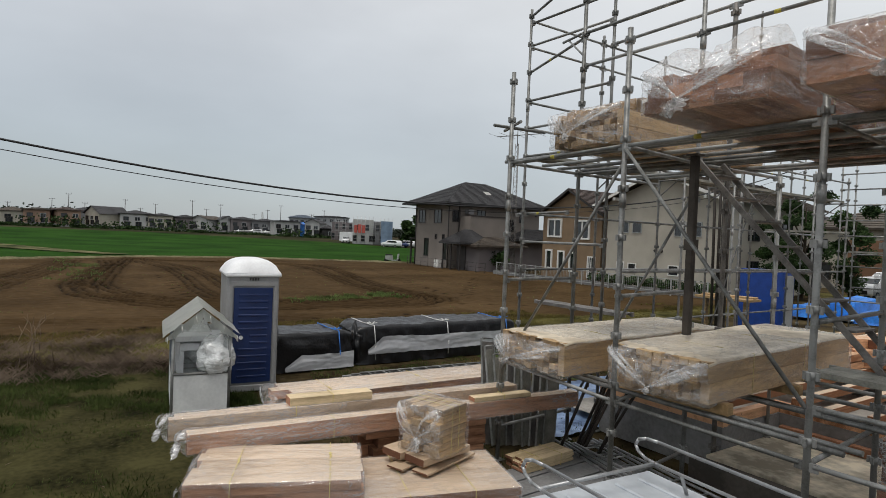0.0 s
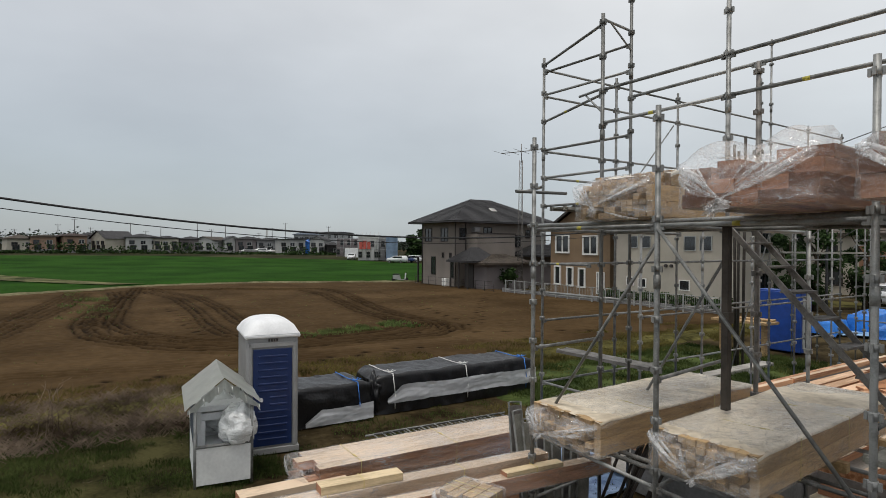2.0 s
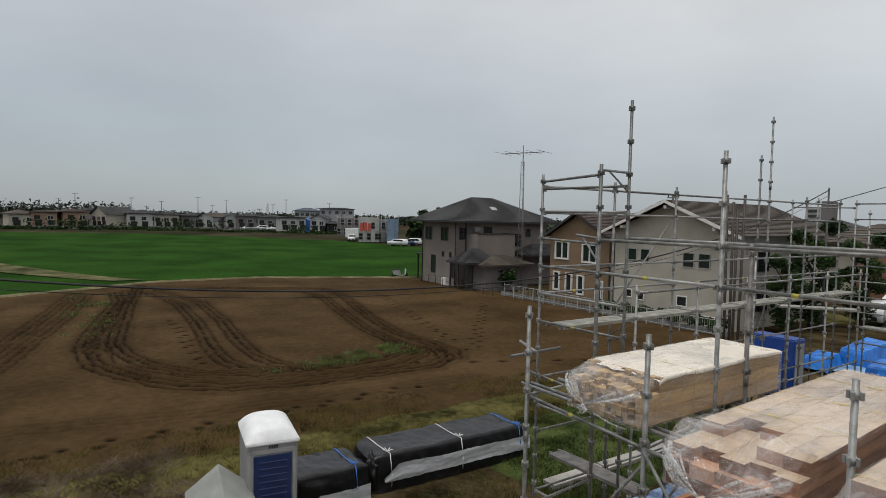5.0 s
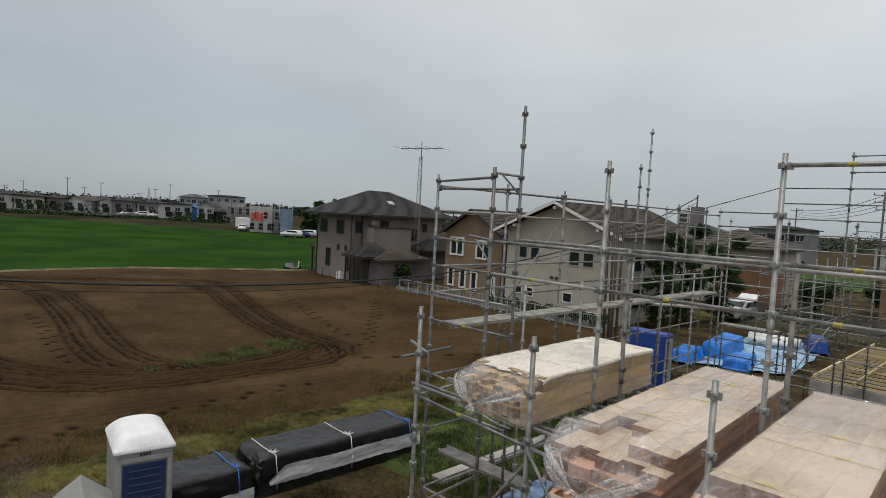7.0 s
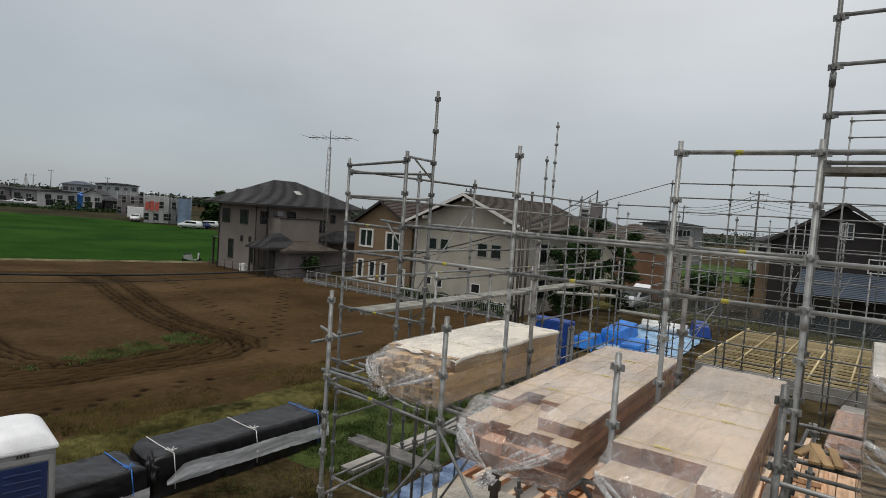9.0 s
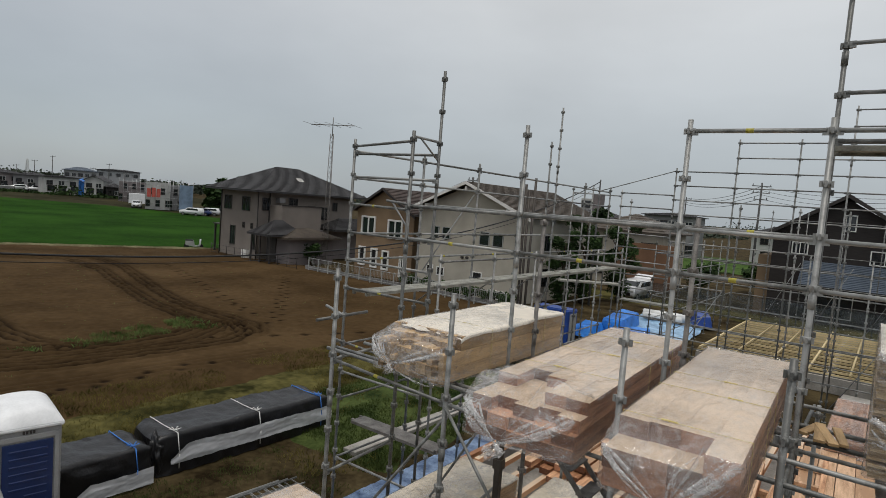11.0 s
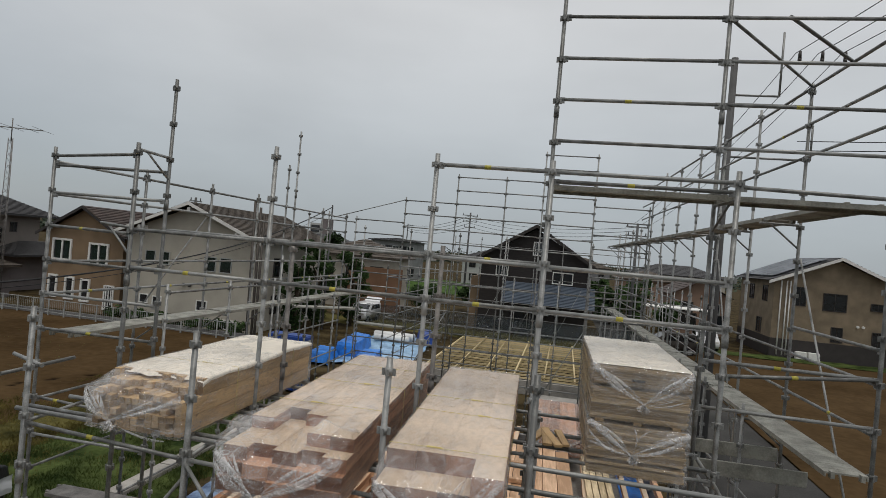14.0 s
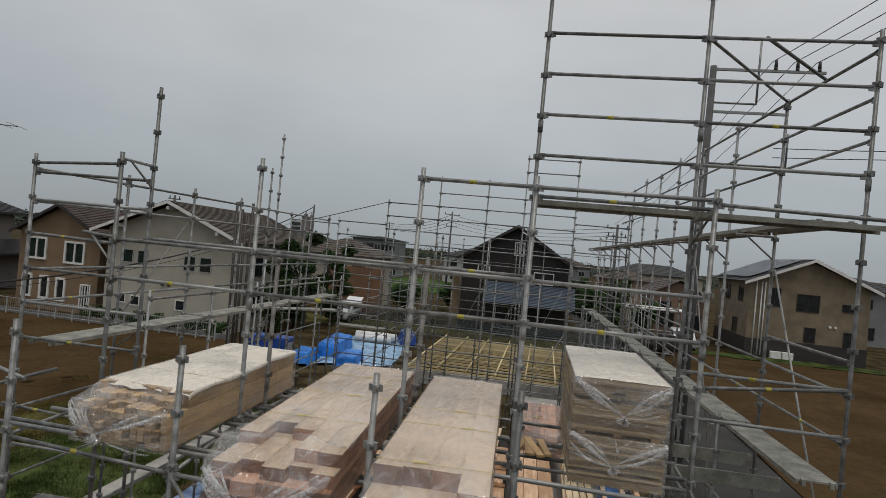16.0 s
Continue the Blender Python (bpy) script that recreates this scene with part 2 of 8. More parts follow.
add_knots(M["wood_orange"], 5.0, 0.07, (0.11, 0.04, 0.018))
add_knots(M["wood_peach"], 5.0, 0.07, (0.16, 0.07, 0.035))


def thin_cloth(m, amount):
    """Lets part of the light through a cloth."""
    t = m.node_tree
    b = t.nodes["Principled BSDF"]
    tr = t.nodes.new("ShaderNodeBsdfTranslucent")
    tr.inputs["Color"].default_value = (0.8, 0.82, 0.80, 1)
    mx = t.nodes.new("ShaderNodeMixShader")
    mx.inputs[0].default_value = amount
    out = t.nodes["Material Output"]
    t.links.new(b.outputs[0], mx.inputs[1])
    t.links.new(tr.outputs[0], mx.inputs[2])
    t.links.new(mx.outputs[0], out.inputs[0])


thin_cloth(M["canvas"], 0.42)
M["rope"] = material("white_rope", (0.7, 0.7, 0.68), 0.8, 0, 0.15, 30, 90, 0.2)
M["rope_blue"] = material("blue_rope", (0.05, 0.2, 0.6), 0.7, 0, 0.15, 30, 90, 0.2)
def rutted_soil():
    """Tilled soil, darker where wheels and feet have pressed it."""
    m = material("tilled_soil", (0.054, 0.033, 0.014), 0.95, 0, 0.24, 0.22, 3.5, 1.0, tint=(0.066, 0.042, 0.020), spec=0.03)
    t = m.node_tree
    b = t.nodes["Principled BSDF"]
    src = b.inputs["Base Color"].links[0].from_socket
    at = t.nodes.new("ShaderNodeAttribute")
    at.attribute_name = "rut_tone"
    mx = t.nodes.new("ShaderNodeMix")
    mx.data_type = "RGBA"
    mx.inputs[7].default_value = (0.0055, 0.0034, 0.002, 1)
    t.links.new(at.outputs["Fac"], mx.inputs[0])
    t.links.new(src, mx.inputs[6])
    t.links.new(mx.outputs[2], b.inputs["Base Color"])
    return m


M["soil"] = rutted_soil()
M["dirt"] = material("site_ground", (0.030, 0.021, 0.010), 0.95, 0, 0.5, 0.7, 7, 1.0, tint=(0.058, 0.044, 0.022), spec=0.03)
M["rice"] = material("rice_field", (0.0125, 0.0425, 0.0045), 0.95, 0, 0.22, 0.12, 3.0, 0.8, tint=(0.0195, 0.056, 0.0065), spec=0.02)
M["grass"] = material("green_grass", (0.024, 0.046, 0.010), 0.9, 0, 0.5, 0.8, 9, 0.4, tint=(0.055, 0.072, 0.022), spec=0.05)
M["grass_worn"] = material("worn_grass", (0.016, 0.0165, 0.006), 0.95, 0, 0.5, 0.9, 14, 0.8, tint=(0.038, 0.035, 0.014), spec=0.03)
M["grass_dry"] = material("dry_grass", (0.085, 0.075, 0.024), 0.95, 0, 0.5, 0.9, 9, 0.4, tint=(0.13, 0.11, 0.035), spec=0.03)
M["grass_bright"] = material("fresh_grass", (0.024, 0.060, 0.009), 0.9, 0, 0.5, 0.9, 9, 0.3, tint=(0.055, 0.095, 0.022), spec=0.05)
M["weed_brown"] = material("dead_weeds", (0.10, 0.070, 0.048), 0.95, 0, 0.55, 0.9, 9, 0.3, tint=(0.19, 0.145, 0.11), spec=0.03)
M["path"] = material("bare_path", (0.12, 0.105, 0.062), 0.95, 0, 0.35, 0.4, 5, 0.5, tint=(0.15, 0.135, 0.08), spec=0.05)
M["path_grassy"] = material("grassy_track", (0.050, 0.060, 0.022), 0.95, 0, 0.45, 0.35, 3, 0.5, tint=(0.105, 0.10, 0.05), spec=0.03)
M["far_soil"] = material("dark_rough_field", (0.022, 0.023, 0.010), 0.95, 0, 0.5, 0.06, 0.8, 0.6, tint=(0.038, 0.034, 0.018), spec=0.03)
M["fence_grey"] = material("grey_fence_paint", (0.34, 0.35, 0.34), 0.6, 0, 0.15, 2, 20, 0.05)
M["verge_mix"] = material("rough_grass", (0.042, 0.042, 0.013), 0.95, 0, 0.5, 0.5, 4, 0.6, tint=(0.090, 0.080, 0.028), spec=0.03)
M["asphalt"] = material("asphalt", (0.048, 0.047, 0.045), 0.9, 0, 0.35, 0.35, 25, 0.3, spec=0.1)
M["concrete"] = material("concrete", (0.30, 0.285, 0.26), 0.85, 0, 0.3, 1.3, 22, 0.25, spec=0.2)
M["concrete_grey"] = material("grey_concrete", (0.20, 0.20, 0.20), 0.85, 0, 0.3, 1.3, 22, 0.25, spec=0.2)
# concrete with the shade of the slab's front put into its colour
M["slab_front_shade"] = material("shaded_concrete", (0.11, 0.098, 0.085), 0.85, 0, 0.35, 1.6, 22, 0.3, spec=0.2)
M["leaf"] = material("tree_leaves", (0.015, 0.034, 0.009), 0.8, 0, 0.5, 0.7, 6, 0.2, tint=(0.030, 0.058, 0.015), spec=0.2)
M["bark"] = material("bark", (0.06, 0.045, 0.03), 0.9, 0, 0.3, 4, 20, 0.5)
M["tile_dark"] = material("dark_roof_tiles", (0.036, 0.035, 0.037), 0.65, 0, 0.25, 1.5, 12, 0.3, random_amount=0.2)
M["tile_brown"] = material("brown_roof_tiles", (0.075, 0.060, 0.047), 0.7, 0, 0.3, 1.5, 12, 0.3, random_amount=0.2)
M["tile_red"] = material("maroon_roof_tiles", (0.062, 0.044, 0.038), 0.7, 0, 0.3, 1.5, 12, 0.3, random_amount=0.2)
M["wall_greige"] = material("greige_render", (0.20, 0.175, 0.155), 0.9, 0, 0.14, 0.5, 40, 0.2)
M["wall_mauve"] = material("mauve_render", (0.17, 0.15, 0.15), 0.9, 0, 0.14, 0.5, 40, 0.2)
M["wall_brown"] = material("tan_render", (0.21, 0.145, 0.088), 0.9, 0, 0.12, 0.8, 40, 0.2)
M["wall_cream"] = material("cream_render", (0.40, 0.37, 0.31), 0.9, 0, 0.1, 0.8, 40, 0.2)
M["wall_tan"] = material("sand_render", (0.205, 0.162, 0.110), 0.9, 0, 0.2, 1.2, 30, 0.3)
M["wall_orange"] = material("orange_render", (0.19, 0.105, 0.062), 0.9, 0, 0.14, 0.8, 40, 0.2)
M["wall_white"] = material("white_render", (0.40, 0.40, 0.39), 0.9, 0, 0.14, 0.5, 20, 0.1)
M["wall_peach"] = material("peach_render", (0.27, 0.18, 0.13), 0.9, 0, 0.14, 0.5, 20, 0.1)
M["wall_black"] = material("black_boards", (0.022, 0.018, 0.017), 0.7, 0, 0.3, 2, 20, 0.2, (1, 1, 8))
M["wall_grey"] = material("grey_render", (0.20, 0.20, 0.205), 0.9, 0, 0.14, 0.5, 20, 0.1)
M["dark_trim"] = material("dark_trim", (0.035, 0.03, 0.028), 0.6, 0, 0.15, 2, 20, 0.05)
M["white_trim"] = material("white_trim", (0.70, 0.69, 0.66), 0.6, 0, 0.08, 2, 20, 0.05)
M["glass"] = material("window_glass", (0.02, 0.024, 0.028), 0.06, 0, 0.2, 1, 6, 0.0, spec=0.8)
M["solar"] = material("solar_panels", (0.33, 0.36, 0.40), 0.25, 0.2, 0.1, 1, 10, 0.0)
M["blue_metal"] = material("blue_grey_metal_roof", (0.10, 0.125, 0.16), 0.5, 0.3, 0.15, 1, 12, 0.05)
M["mesh_blue"] = material("blue_mesh_sheet", (0.15, 0.21, 0.29), 0.8, 0, 0.25, 0.8, 12, 0.2)
M["net"] = film_material("dark_mesh_net", 0.45, 0.7, 30.0, (0.02, 0.035, 0.04))
M["car_white"] = material("white_car_paint", (0.72, 0.73, 0.74), 0.25, 0, 0.04, 1, 10, 0.0, spec=0.6)
M["van_roof"] = material("silver_van_paint", (0.40, 0.43, 0.46), 0.32, 0.25, 0.12, 2, 14, 0.05, tint=(0.47, 0.50, 0.53), spec=0.6)
M["rubber"] = material("tyre_rubber", (0.015, 0.015, 0.015), 0.8, 0, 0.2, 4, 30, 0.1)
M["pole"] = material("utility_pole_concrete", (0.095, 0.095, 0.095), 0.85, 0, 0.2, 2, 20, 0.2)
M["pole_dark"] = material("dark_steel_post", (0.055, 0.047, 0.04), 0.55, 0.3, 0.3, 4, 30, 0.1)
M["wire"] = material("black_cable", (0.012, 0.012, 0.013), 0.6, 0, 0.2, 10, 60, 0.0)
# far trees, greyed and lightened so the colour holds the distance haze
M["hazy_forest"] = material("far_woods", (0.040, 0.054, 0.044), 0.95, 0, 0.4, 0.05, 0.6, 0.3, tint=(0.06, 0.072, 0.052), spec=0.05)
M["red"] = material("red_banner", (0.45, 0.09, 0.07), 0.7, 0, 0.2, 2, 10, 0.1)
M["boxwhite"] = material("far_grey_wall", (0.30, 0.31, 0.32), 0.9, 0, 0.1, 0.3, 8, 0.1)


# ---------------------------------------------------------------- mesh helpers
def mesh_of(name, bm, mats, smooth=False):
    me = bpy.data.meshes.new(name)
    bm.normal_update()
    bm.to_mesh(me)
    bm.free()
    for m in (mats if isinstance(mats, (list, tuple)) else [mats]):
        me.materials.append(m)
    if smooth:
        for p in me.polygons:
            p.use_smooth = True
    return me


def part(name, bm, mats, parent, label="", smooth=False):
    ob = new(name, mesh_of(name, bm, mats, smooth))
    ob.parent = parent
    return tagged(ob, label)


def piece(name, me, parent, m):
    """A part that shares its mesh with others."""
    ob = new(name, me)
    ob.parent = parent
    ob.matrix_basis = m
    return ob


def thing(name, label, category, m=None, group="", kind=""):
    ob = new(name)
    ob.empty_display_size = 0.2
    ob.matrix_basis = m or Matrix()
    return tagged(ob, label, category, group, kind)


def solid(name, bm, mats, label, category, m=None, group="", kind="", smooth=False):
    ob = new(name, mesh_of(name, bm, mats, smooth))
    ob.matrix_basis = m or Matrix()
    return tagged(ob, label, category, group, kind)


def box(bm, x0, x1, y0, y1, z0, z1, bev=0.0, slot=0, m=None):
    vs = [bm.verts.new((x, y, z)) for x in (x0, x1) for y in (y0, y1) for z in (z0, z1)]
    fs = [bm.faces.new([vs[i] for i in q]) for q in ((0, 1, 3, 2), (4, 6, 7, 5), (0, 4, 5, 1), (2, 3, 7, 6), (0, 2, 6, 4), (1, 5, 7, 3))]
    if bev:
        es = list({e for f in fs for e in f.edges})
        r = bmesh.ops.bevel(bm, geom=es, offset=bev, segments=1, affect="EDGES", clamp_overlap=True)
        fs = list({f for v in r["verts"] for f in v.link_faces} | {f for f in fs if f.is_valid})
        vs = list({v for f in fs for v in f.verts})
    for f in fs:
        f.material_index = slot
    if m is not None:
        for v in vs:
            v.co = m @ v.co
    return vs


def tube(bm, a, b, r, seg=8, r2=None, slot=0, caps=True):
    a, b = Vector(a), Vector(b)
    d = (b - a).normalized()
    s = d.orthogonal().normalized()
    u = d.cross(s)
    ra = [bm.verts.new(a + (s * math.cos(k * math.tau / seg) + u * math.sin(k * math.tau / seg)) * r) for k in range(seg)]
    rb = [bm.verts.new(b + (s * math.cos(k * math.tau / seg) + u * math.sin(k * math.tau / seg)) * (r2 or r)) for k in range(seg)]
    for k in range(seg):
        f = bm.faces.new((ra[k], ra[(k + 1) % seg], rb[(k + 1) % seg], rb[k]))
        f.material_index, f.smooth = slot, True
    if caps:
        bm.faces.new(ra[::-1]).material_index = slot
        bm.faces.new(rb).material_index = slot


def prism(bm, pts, y0, y1, slot=0):
    """Extrude an outline given in x, z along y."""
    a = [bm.verts.new((x, y0, z)) for x, z in pts]
    b = [bm.verts.new((x, y1, z)) for x, z in pts]
    n = len(pts)
    fs = [bm.faces.new([a[k], a[(k + 1) % n], b[(k + 1) % n], b[k]]) for k in range(n)] + [bm.faces.new(a[::-1]), bm.faces.new(b)]
    for f in fs:
        f.material_index = slot


def sheet(bm, x0, x1, y0, y1, nx, ny, height, slot=0):
    vs = [[bm.verts.new((x0 + (x1 - x0) * i / nx, y0 + (y1 - y0) * j / ny, height(x0 + (x1 - x0) * i / nx, y0 + (y1 - y0) * j / ny))) for j in range(ny + 1)] for i in range(nx + 1)]
    for i in range(nx):
        for j in range(ny):
            f = bm.faces.new((vs[i][j], vs[i + 1][j], vs[i + 1][j + 1], vs[i][j + 1]))
            f.material_index, f.smooth = slot, True


def nz(x, y, z=0.0):
    return noise.noise(Vector((x, y, z)))


# ---------------------------------------------------------------- ground
bm = bmesh.new()
rings = [0, 8, 20, 45, 90, 130, 180, 240, 300, 400, 900, 2400]
prev = None
for r in rings[1:]:
    cur = [bm.verts.new((r * math.cos(k * math.tau / 48), r * math.sin(k * math.tau / 48), -0.02)) for k in range(48)]
    if prev is None:
        bm.faces.new(cur)
    else:
        for k in range(48):
            bm.faces.new((prev[k], cur[k], cur[(k + 1) % 48], prev[(k + 1) % 48]))
    prev = cur
solid("ground", bm, M["dirt"], "dark earth ground with patches of weeds", "ground", kind="structure")



def rise(x):
    """The land climbs gently towards the far houses in the west."""
    return 1.2 * min(1.0, max(0.0, (-x - 105) / 70))


# wheel tracks over the bare field, each a line in the plan
OUTER = [(-50, 4.6), (-45.6, 4.5), (-33.3, 2.0), (-30.3, 1.6), (-26.8, 1.8), (-24.4, 2.7), (-22.5, 3.9), (-21.2, 5.5), (-20.7, 7.4), (-20.4, 9.4), (-20.4, 12.0), (-20.4, 13.7), (-21.1, 14.8), (-22.4, 15.2)]
MIDDLE = [(-51, 5.6), (-46.8, 5.3), (-33.1, 2.5), (-29.6, 2.1), (-26.7, 2.2), (-24.8, 3.1), (-23.0, 4.4), (-21.8, 6.1), (-21.4, 8.0), (-21.1, 10.3), (-21.4, 12.7), (-23.0, 15.5)]
INNER_ARC = [(-54.0, 6.8), (-42.5, 4.7), (-33.5, 3.3), (-31.0, 2.9), (-28.2, 3.1), (-25.7, 3.7), (-23.9, 4.9), (-22.6, 6.9), (-22.3, 9.3), (-22.5, 12.1), (-23.4, 14.8)]
HOOK_A = [(-49.7, 6.8), (-42.2, 7.7), (-34.8, 7.3), (-28.9, 6.6), (-25.3, 6.4), (-23.5, 6.9), (-22.5, 8.0)]
HOOK_B = [(-52.3, 7.4), (-42.6, 9.1), (-34.9, 8.7), (-29.0, 8.0), (-25.9, 7.8), (-23.8, 8.1), (-22.5, 8.9)]
SWEEP_A = [(-51.7, 6.9), (-49.5, 12.8), (-46.2, 17.6), (-40.5, 17.4), (-34.5, 15.9), (-28.0, 14.6), (-24.2, 14.5), (-22.2, 15.0)]
SWEEP_B = [(-49.9, 12.9), (-46.5, 19.6), (-41.5, 19.2), (-32.5, 16.8), (-26.8, 15.7), (-24.0, 16.0), (-22.2, 15.9), (-21.0, 15.1)]
CROSS_A = [(-24.0, -2.4), (-28.6, -1.2), (-33.7, -0.1), (-39.5, 1.2), (-49.9, 2.9)]
CROSS_B = [(-25.0, -3.6), (-31.6, -1.6), (-36.4, -0.6), (-42.4, 0.6), (-50.2, 2.0)]
NEAR_TRACK = [(-19.6, -8), (-20.0, -0.8), (-19.4, 1.9), (-19.1, 3.7), (-18.6, 7.9), (-18.2, 14)]
RUTS = [(OUTER, 1.0), (MIDDLE, 0.8), (INNER_ARC, 1.0), (HOOK_A, 0.95), (HOOK_B, 0.95), (SWEEP_A, 0.95), (SWEEP_B, 1.0), (CROSS_A, 0.75), (CROSS_B, 0.75), (NEAR_TRACK, 0.3)]
WALKS = [((-36, 6.3), (-24.8, 5.4)), ((-42, 22.5), (-24, 17.2)), ((-22, 17), (-34, 27)), ((-21, 13.5), (-17.5, 21)), ((-17.5, -2), (-18.2, 12))]


def edge_x(y):
    """Where the bare field meets the green one at each y."""
    return float(np.interp(y, (-70, -2, 1.6, 7.4, 9.7, 17, 30, 34), (-44, -50.8, -52.5, -56, -56.5, -56.6, -51.6, -50.6)))


def soil_sheet(name, label, edge, x1, y0, y1, nx, ny):
    """Tilled soil with clods, wheel ruts and footprints; ruts and footprints are coloured darker."""
    rnd = random.Random(5)
    ys = np.linspace(y0, y1, ny + 1)
    left = np.array([edge(y) for y in ys])
    u = np.linspace(0, 1, nx + 1)[:, None]
    X = left[None, :] + (x1 - left)[None, :] * u
    Y = np.repeat(ys[None, :], nx + 1, 0)
    X, Y = X.ravel(), Y.ravel()
    n1 = np.array([nz(x * 0.35, y * 0.35) for x, y in zip(X, Y)])
    n2 = np.array([nz(x * 1.7, y * 1.7, 3) for x, y in zip(X, Y)])
    n3 = np.array([nz(x * 5.0, y * 5.0, 6) for x, y in zip(X, Y)])
    h = 0.06 + 0.04 * n1 + 0.022 * n2 + 0.022 * n3
    darkness = np.clip(0.08 * n2 + 0.22 * n3 - 0.02, 0, 1)
    for line, force in RUTS:
        d = np.full(X.shape, 1e9)
        for (ax, ay), (bx, by) in zip(line, line[1:]):
            dx, dy = bx - ax, by - ay
            k = np.clip(((X - ax) * dx + (Y - ay) * dy) / (dx * dx + dy * dy), 0, 1)
            d = np.minimum(d, np.hypot(X - ax - k * dx, Y - ay - k * dy))
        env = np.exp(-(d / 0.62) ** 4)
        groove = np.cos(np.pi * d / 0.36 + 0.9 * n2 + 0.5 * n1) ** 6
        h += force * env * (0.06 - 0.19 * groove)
        darkness = np.maximum(darkness, force * env * np.clip((0.34 + 0.9 * groove) * np.clip(1.0 + 0.5 * n2 + 0.5 * n3, 0.3, 1), 0, 1))
    for (ax, ay), (bx, by) in WALKS:
        n = int(math.hypot(bx - ax, by - ay) / 0.62)
        for s in range(n):
            px = ax + (bx - ax) * s / n + (0.14 if s % 2 else -0.14) + rnd.gauss(0, 0.05)
            py = ay + (by - ay) * s / n + (0.14 if s % 2 else -0.14) + rnd.gauss(0, 0.05)
            near_ = np.hypot(X - px, Y - py)
            darkness = np.maximum(darkness, 0.95 * np.exp(-(near_ / 0.16) ** 4))
            h -= 0.05 * np.exp(-(near_ / 0.13) ** 2)
    h = np.maximum(h, 0.012) * np.clip((x1 - X) / 0.9, 0.0, 1.0) ** 0.7 - 0.012 * (X > x1 - 0.05)
    idx = (np.arange(nx)[:, None] * (ny + 1) + np.arange(ny)[None, :]).ravel()
    faces = np.stack((idx, idx + ny + 1, idx + ny + 2, idx + 1), 1).tolist()
    me = bpy.data.meshes.new(name)
    me.from_pydata(np.stack((X, Y, h), 1).tolist(), [], faces)
    me.attributes.new("rut_tone", "FLOAT", "POINT").data.foreach_set("value", darkness.astype(np.float32))
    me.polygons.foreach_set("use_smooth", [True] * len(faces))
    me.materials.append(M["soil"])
    return tagged(new(name, me), label, "field", kind="structure")


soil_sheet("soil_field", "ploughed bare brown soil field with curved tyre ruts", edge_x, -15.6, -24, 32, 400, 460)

def rice_far(y):
    """How far the green field reaches at each y."""
    pts = [(-70, -158), (-5, -156), (24, -150), (54, -124), (62, -106)]
    for (y0, x0), (y1, x1) in zip(pts, pts[1:]):
        if y <= y1:
            return x0 + (x1 - x0) * (y - y0) / (y1 - y0)
    return pts[-1][1]


bm = bmesh.new()
sheet(bm, 0, 1, -70, 62, 90, 100, lambda x, y: 0.0)
for v in bm.verts:
    x = edge_x(v.co.y) - 0.3 + (rice_far(v.co.y) - edge_x(v.co.y) + 0.3) * v.co.x
    v.co = Vector((x, v.co.y, 0.16 + rise(x) + 0.05 * nz(x * 0.5, v.co.y * 0.5) + 0.04 * nz(x * 0.09, v.co.y * 0.09, 4)))
solid("rice_field", bm, M["rice"], "bright green rice field on flat ground", "field", kind="structure")
bm = bmesh.new()
sheet(bm, -0.75, 0.55, -70, 32, 10, 300, lambda x, y: 0.03 + 0.17 * max(0, 1 - ((x + 0.1) / 0.65) ** 2) + 0.05 * nz(x * 2, y * 2))
for v in bm.verts:
    v.co.x = v.co.x * (0.42 + 0.25 * nz(2.0, v.co.y * 0.7)) + edge_x(v.co.y) + 0.25 * nz(7.0, v.co.y * 0.9)
solid("field_path", bm, M["path"], "pale bare earth ridge between the fields", "path", kind="structure")
bm = bmesh.new()
sheet(bm, 0, 1, -1, 1, 30, 8, lambda x, y: 0.25 + 0.03 * nz(x * 20, y * 3))
for v in bm.verts:
    s, k = v.co.x, v.co.y
    v.co.x, v.co.y = -57.2 - 24 * s, 6.5 - 13.5 * s ** 0.8 + k * (1.3 + 1.6 * s)
solid("field_path", bm, M["path_grassy"], "worn grassy earth track beside the green field", "path", kind="structure")
bm = bmesh.new()
sheet(bm, -1, 1, -20, 30, 16, 220, lambda x, y: 0.0)
for v in bm.verts:
    s, y = v.co.x, v.co.y
    x = -15.0 + s * (0.95 + 0.35 * nz(0.0, y * 0.6) + 0.18 * nz(3.0, y * 2.2))
    v.co = Vector((x, y, -0.02 + 0.11 * (1 - abs(s) ** 2.5) + 0.03 * nz(x * 3, y * 3)))
solid("grass_verge", bm, M["verge_mix"], "yellowish dry grass verge along the field", "verge", kind="structure")
bm = bmesh.new()
sheet(bm, -292, -98, -120, 110, 60, 30, lambda x, y: 0.07 + rise(x))
solid("far_field", bm, M["far_soil"], "dark rough field before the far houses", "field", kind="structure")


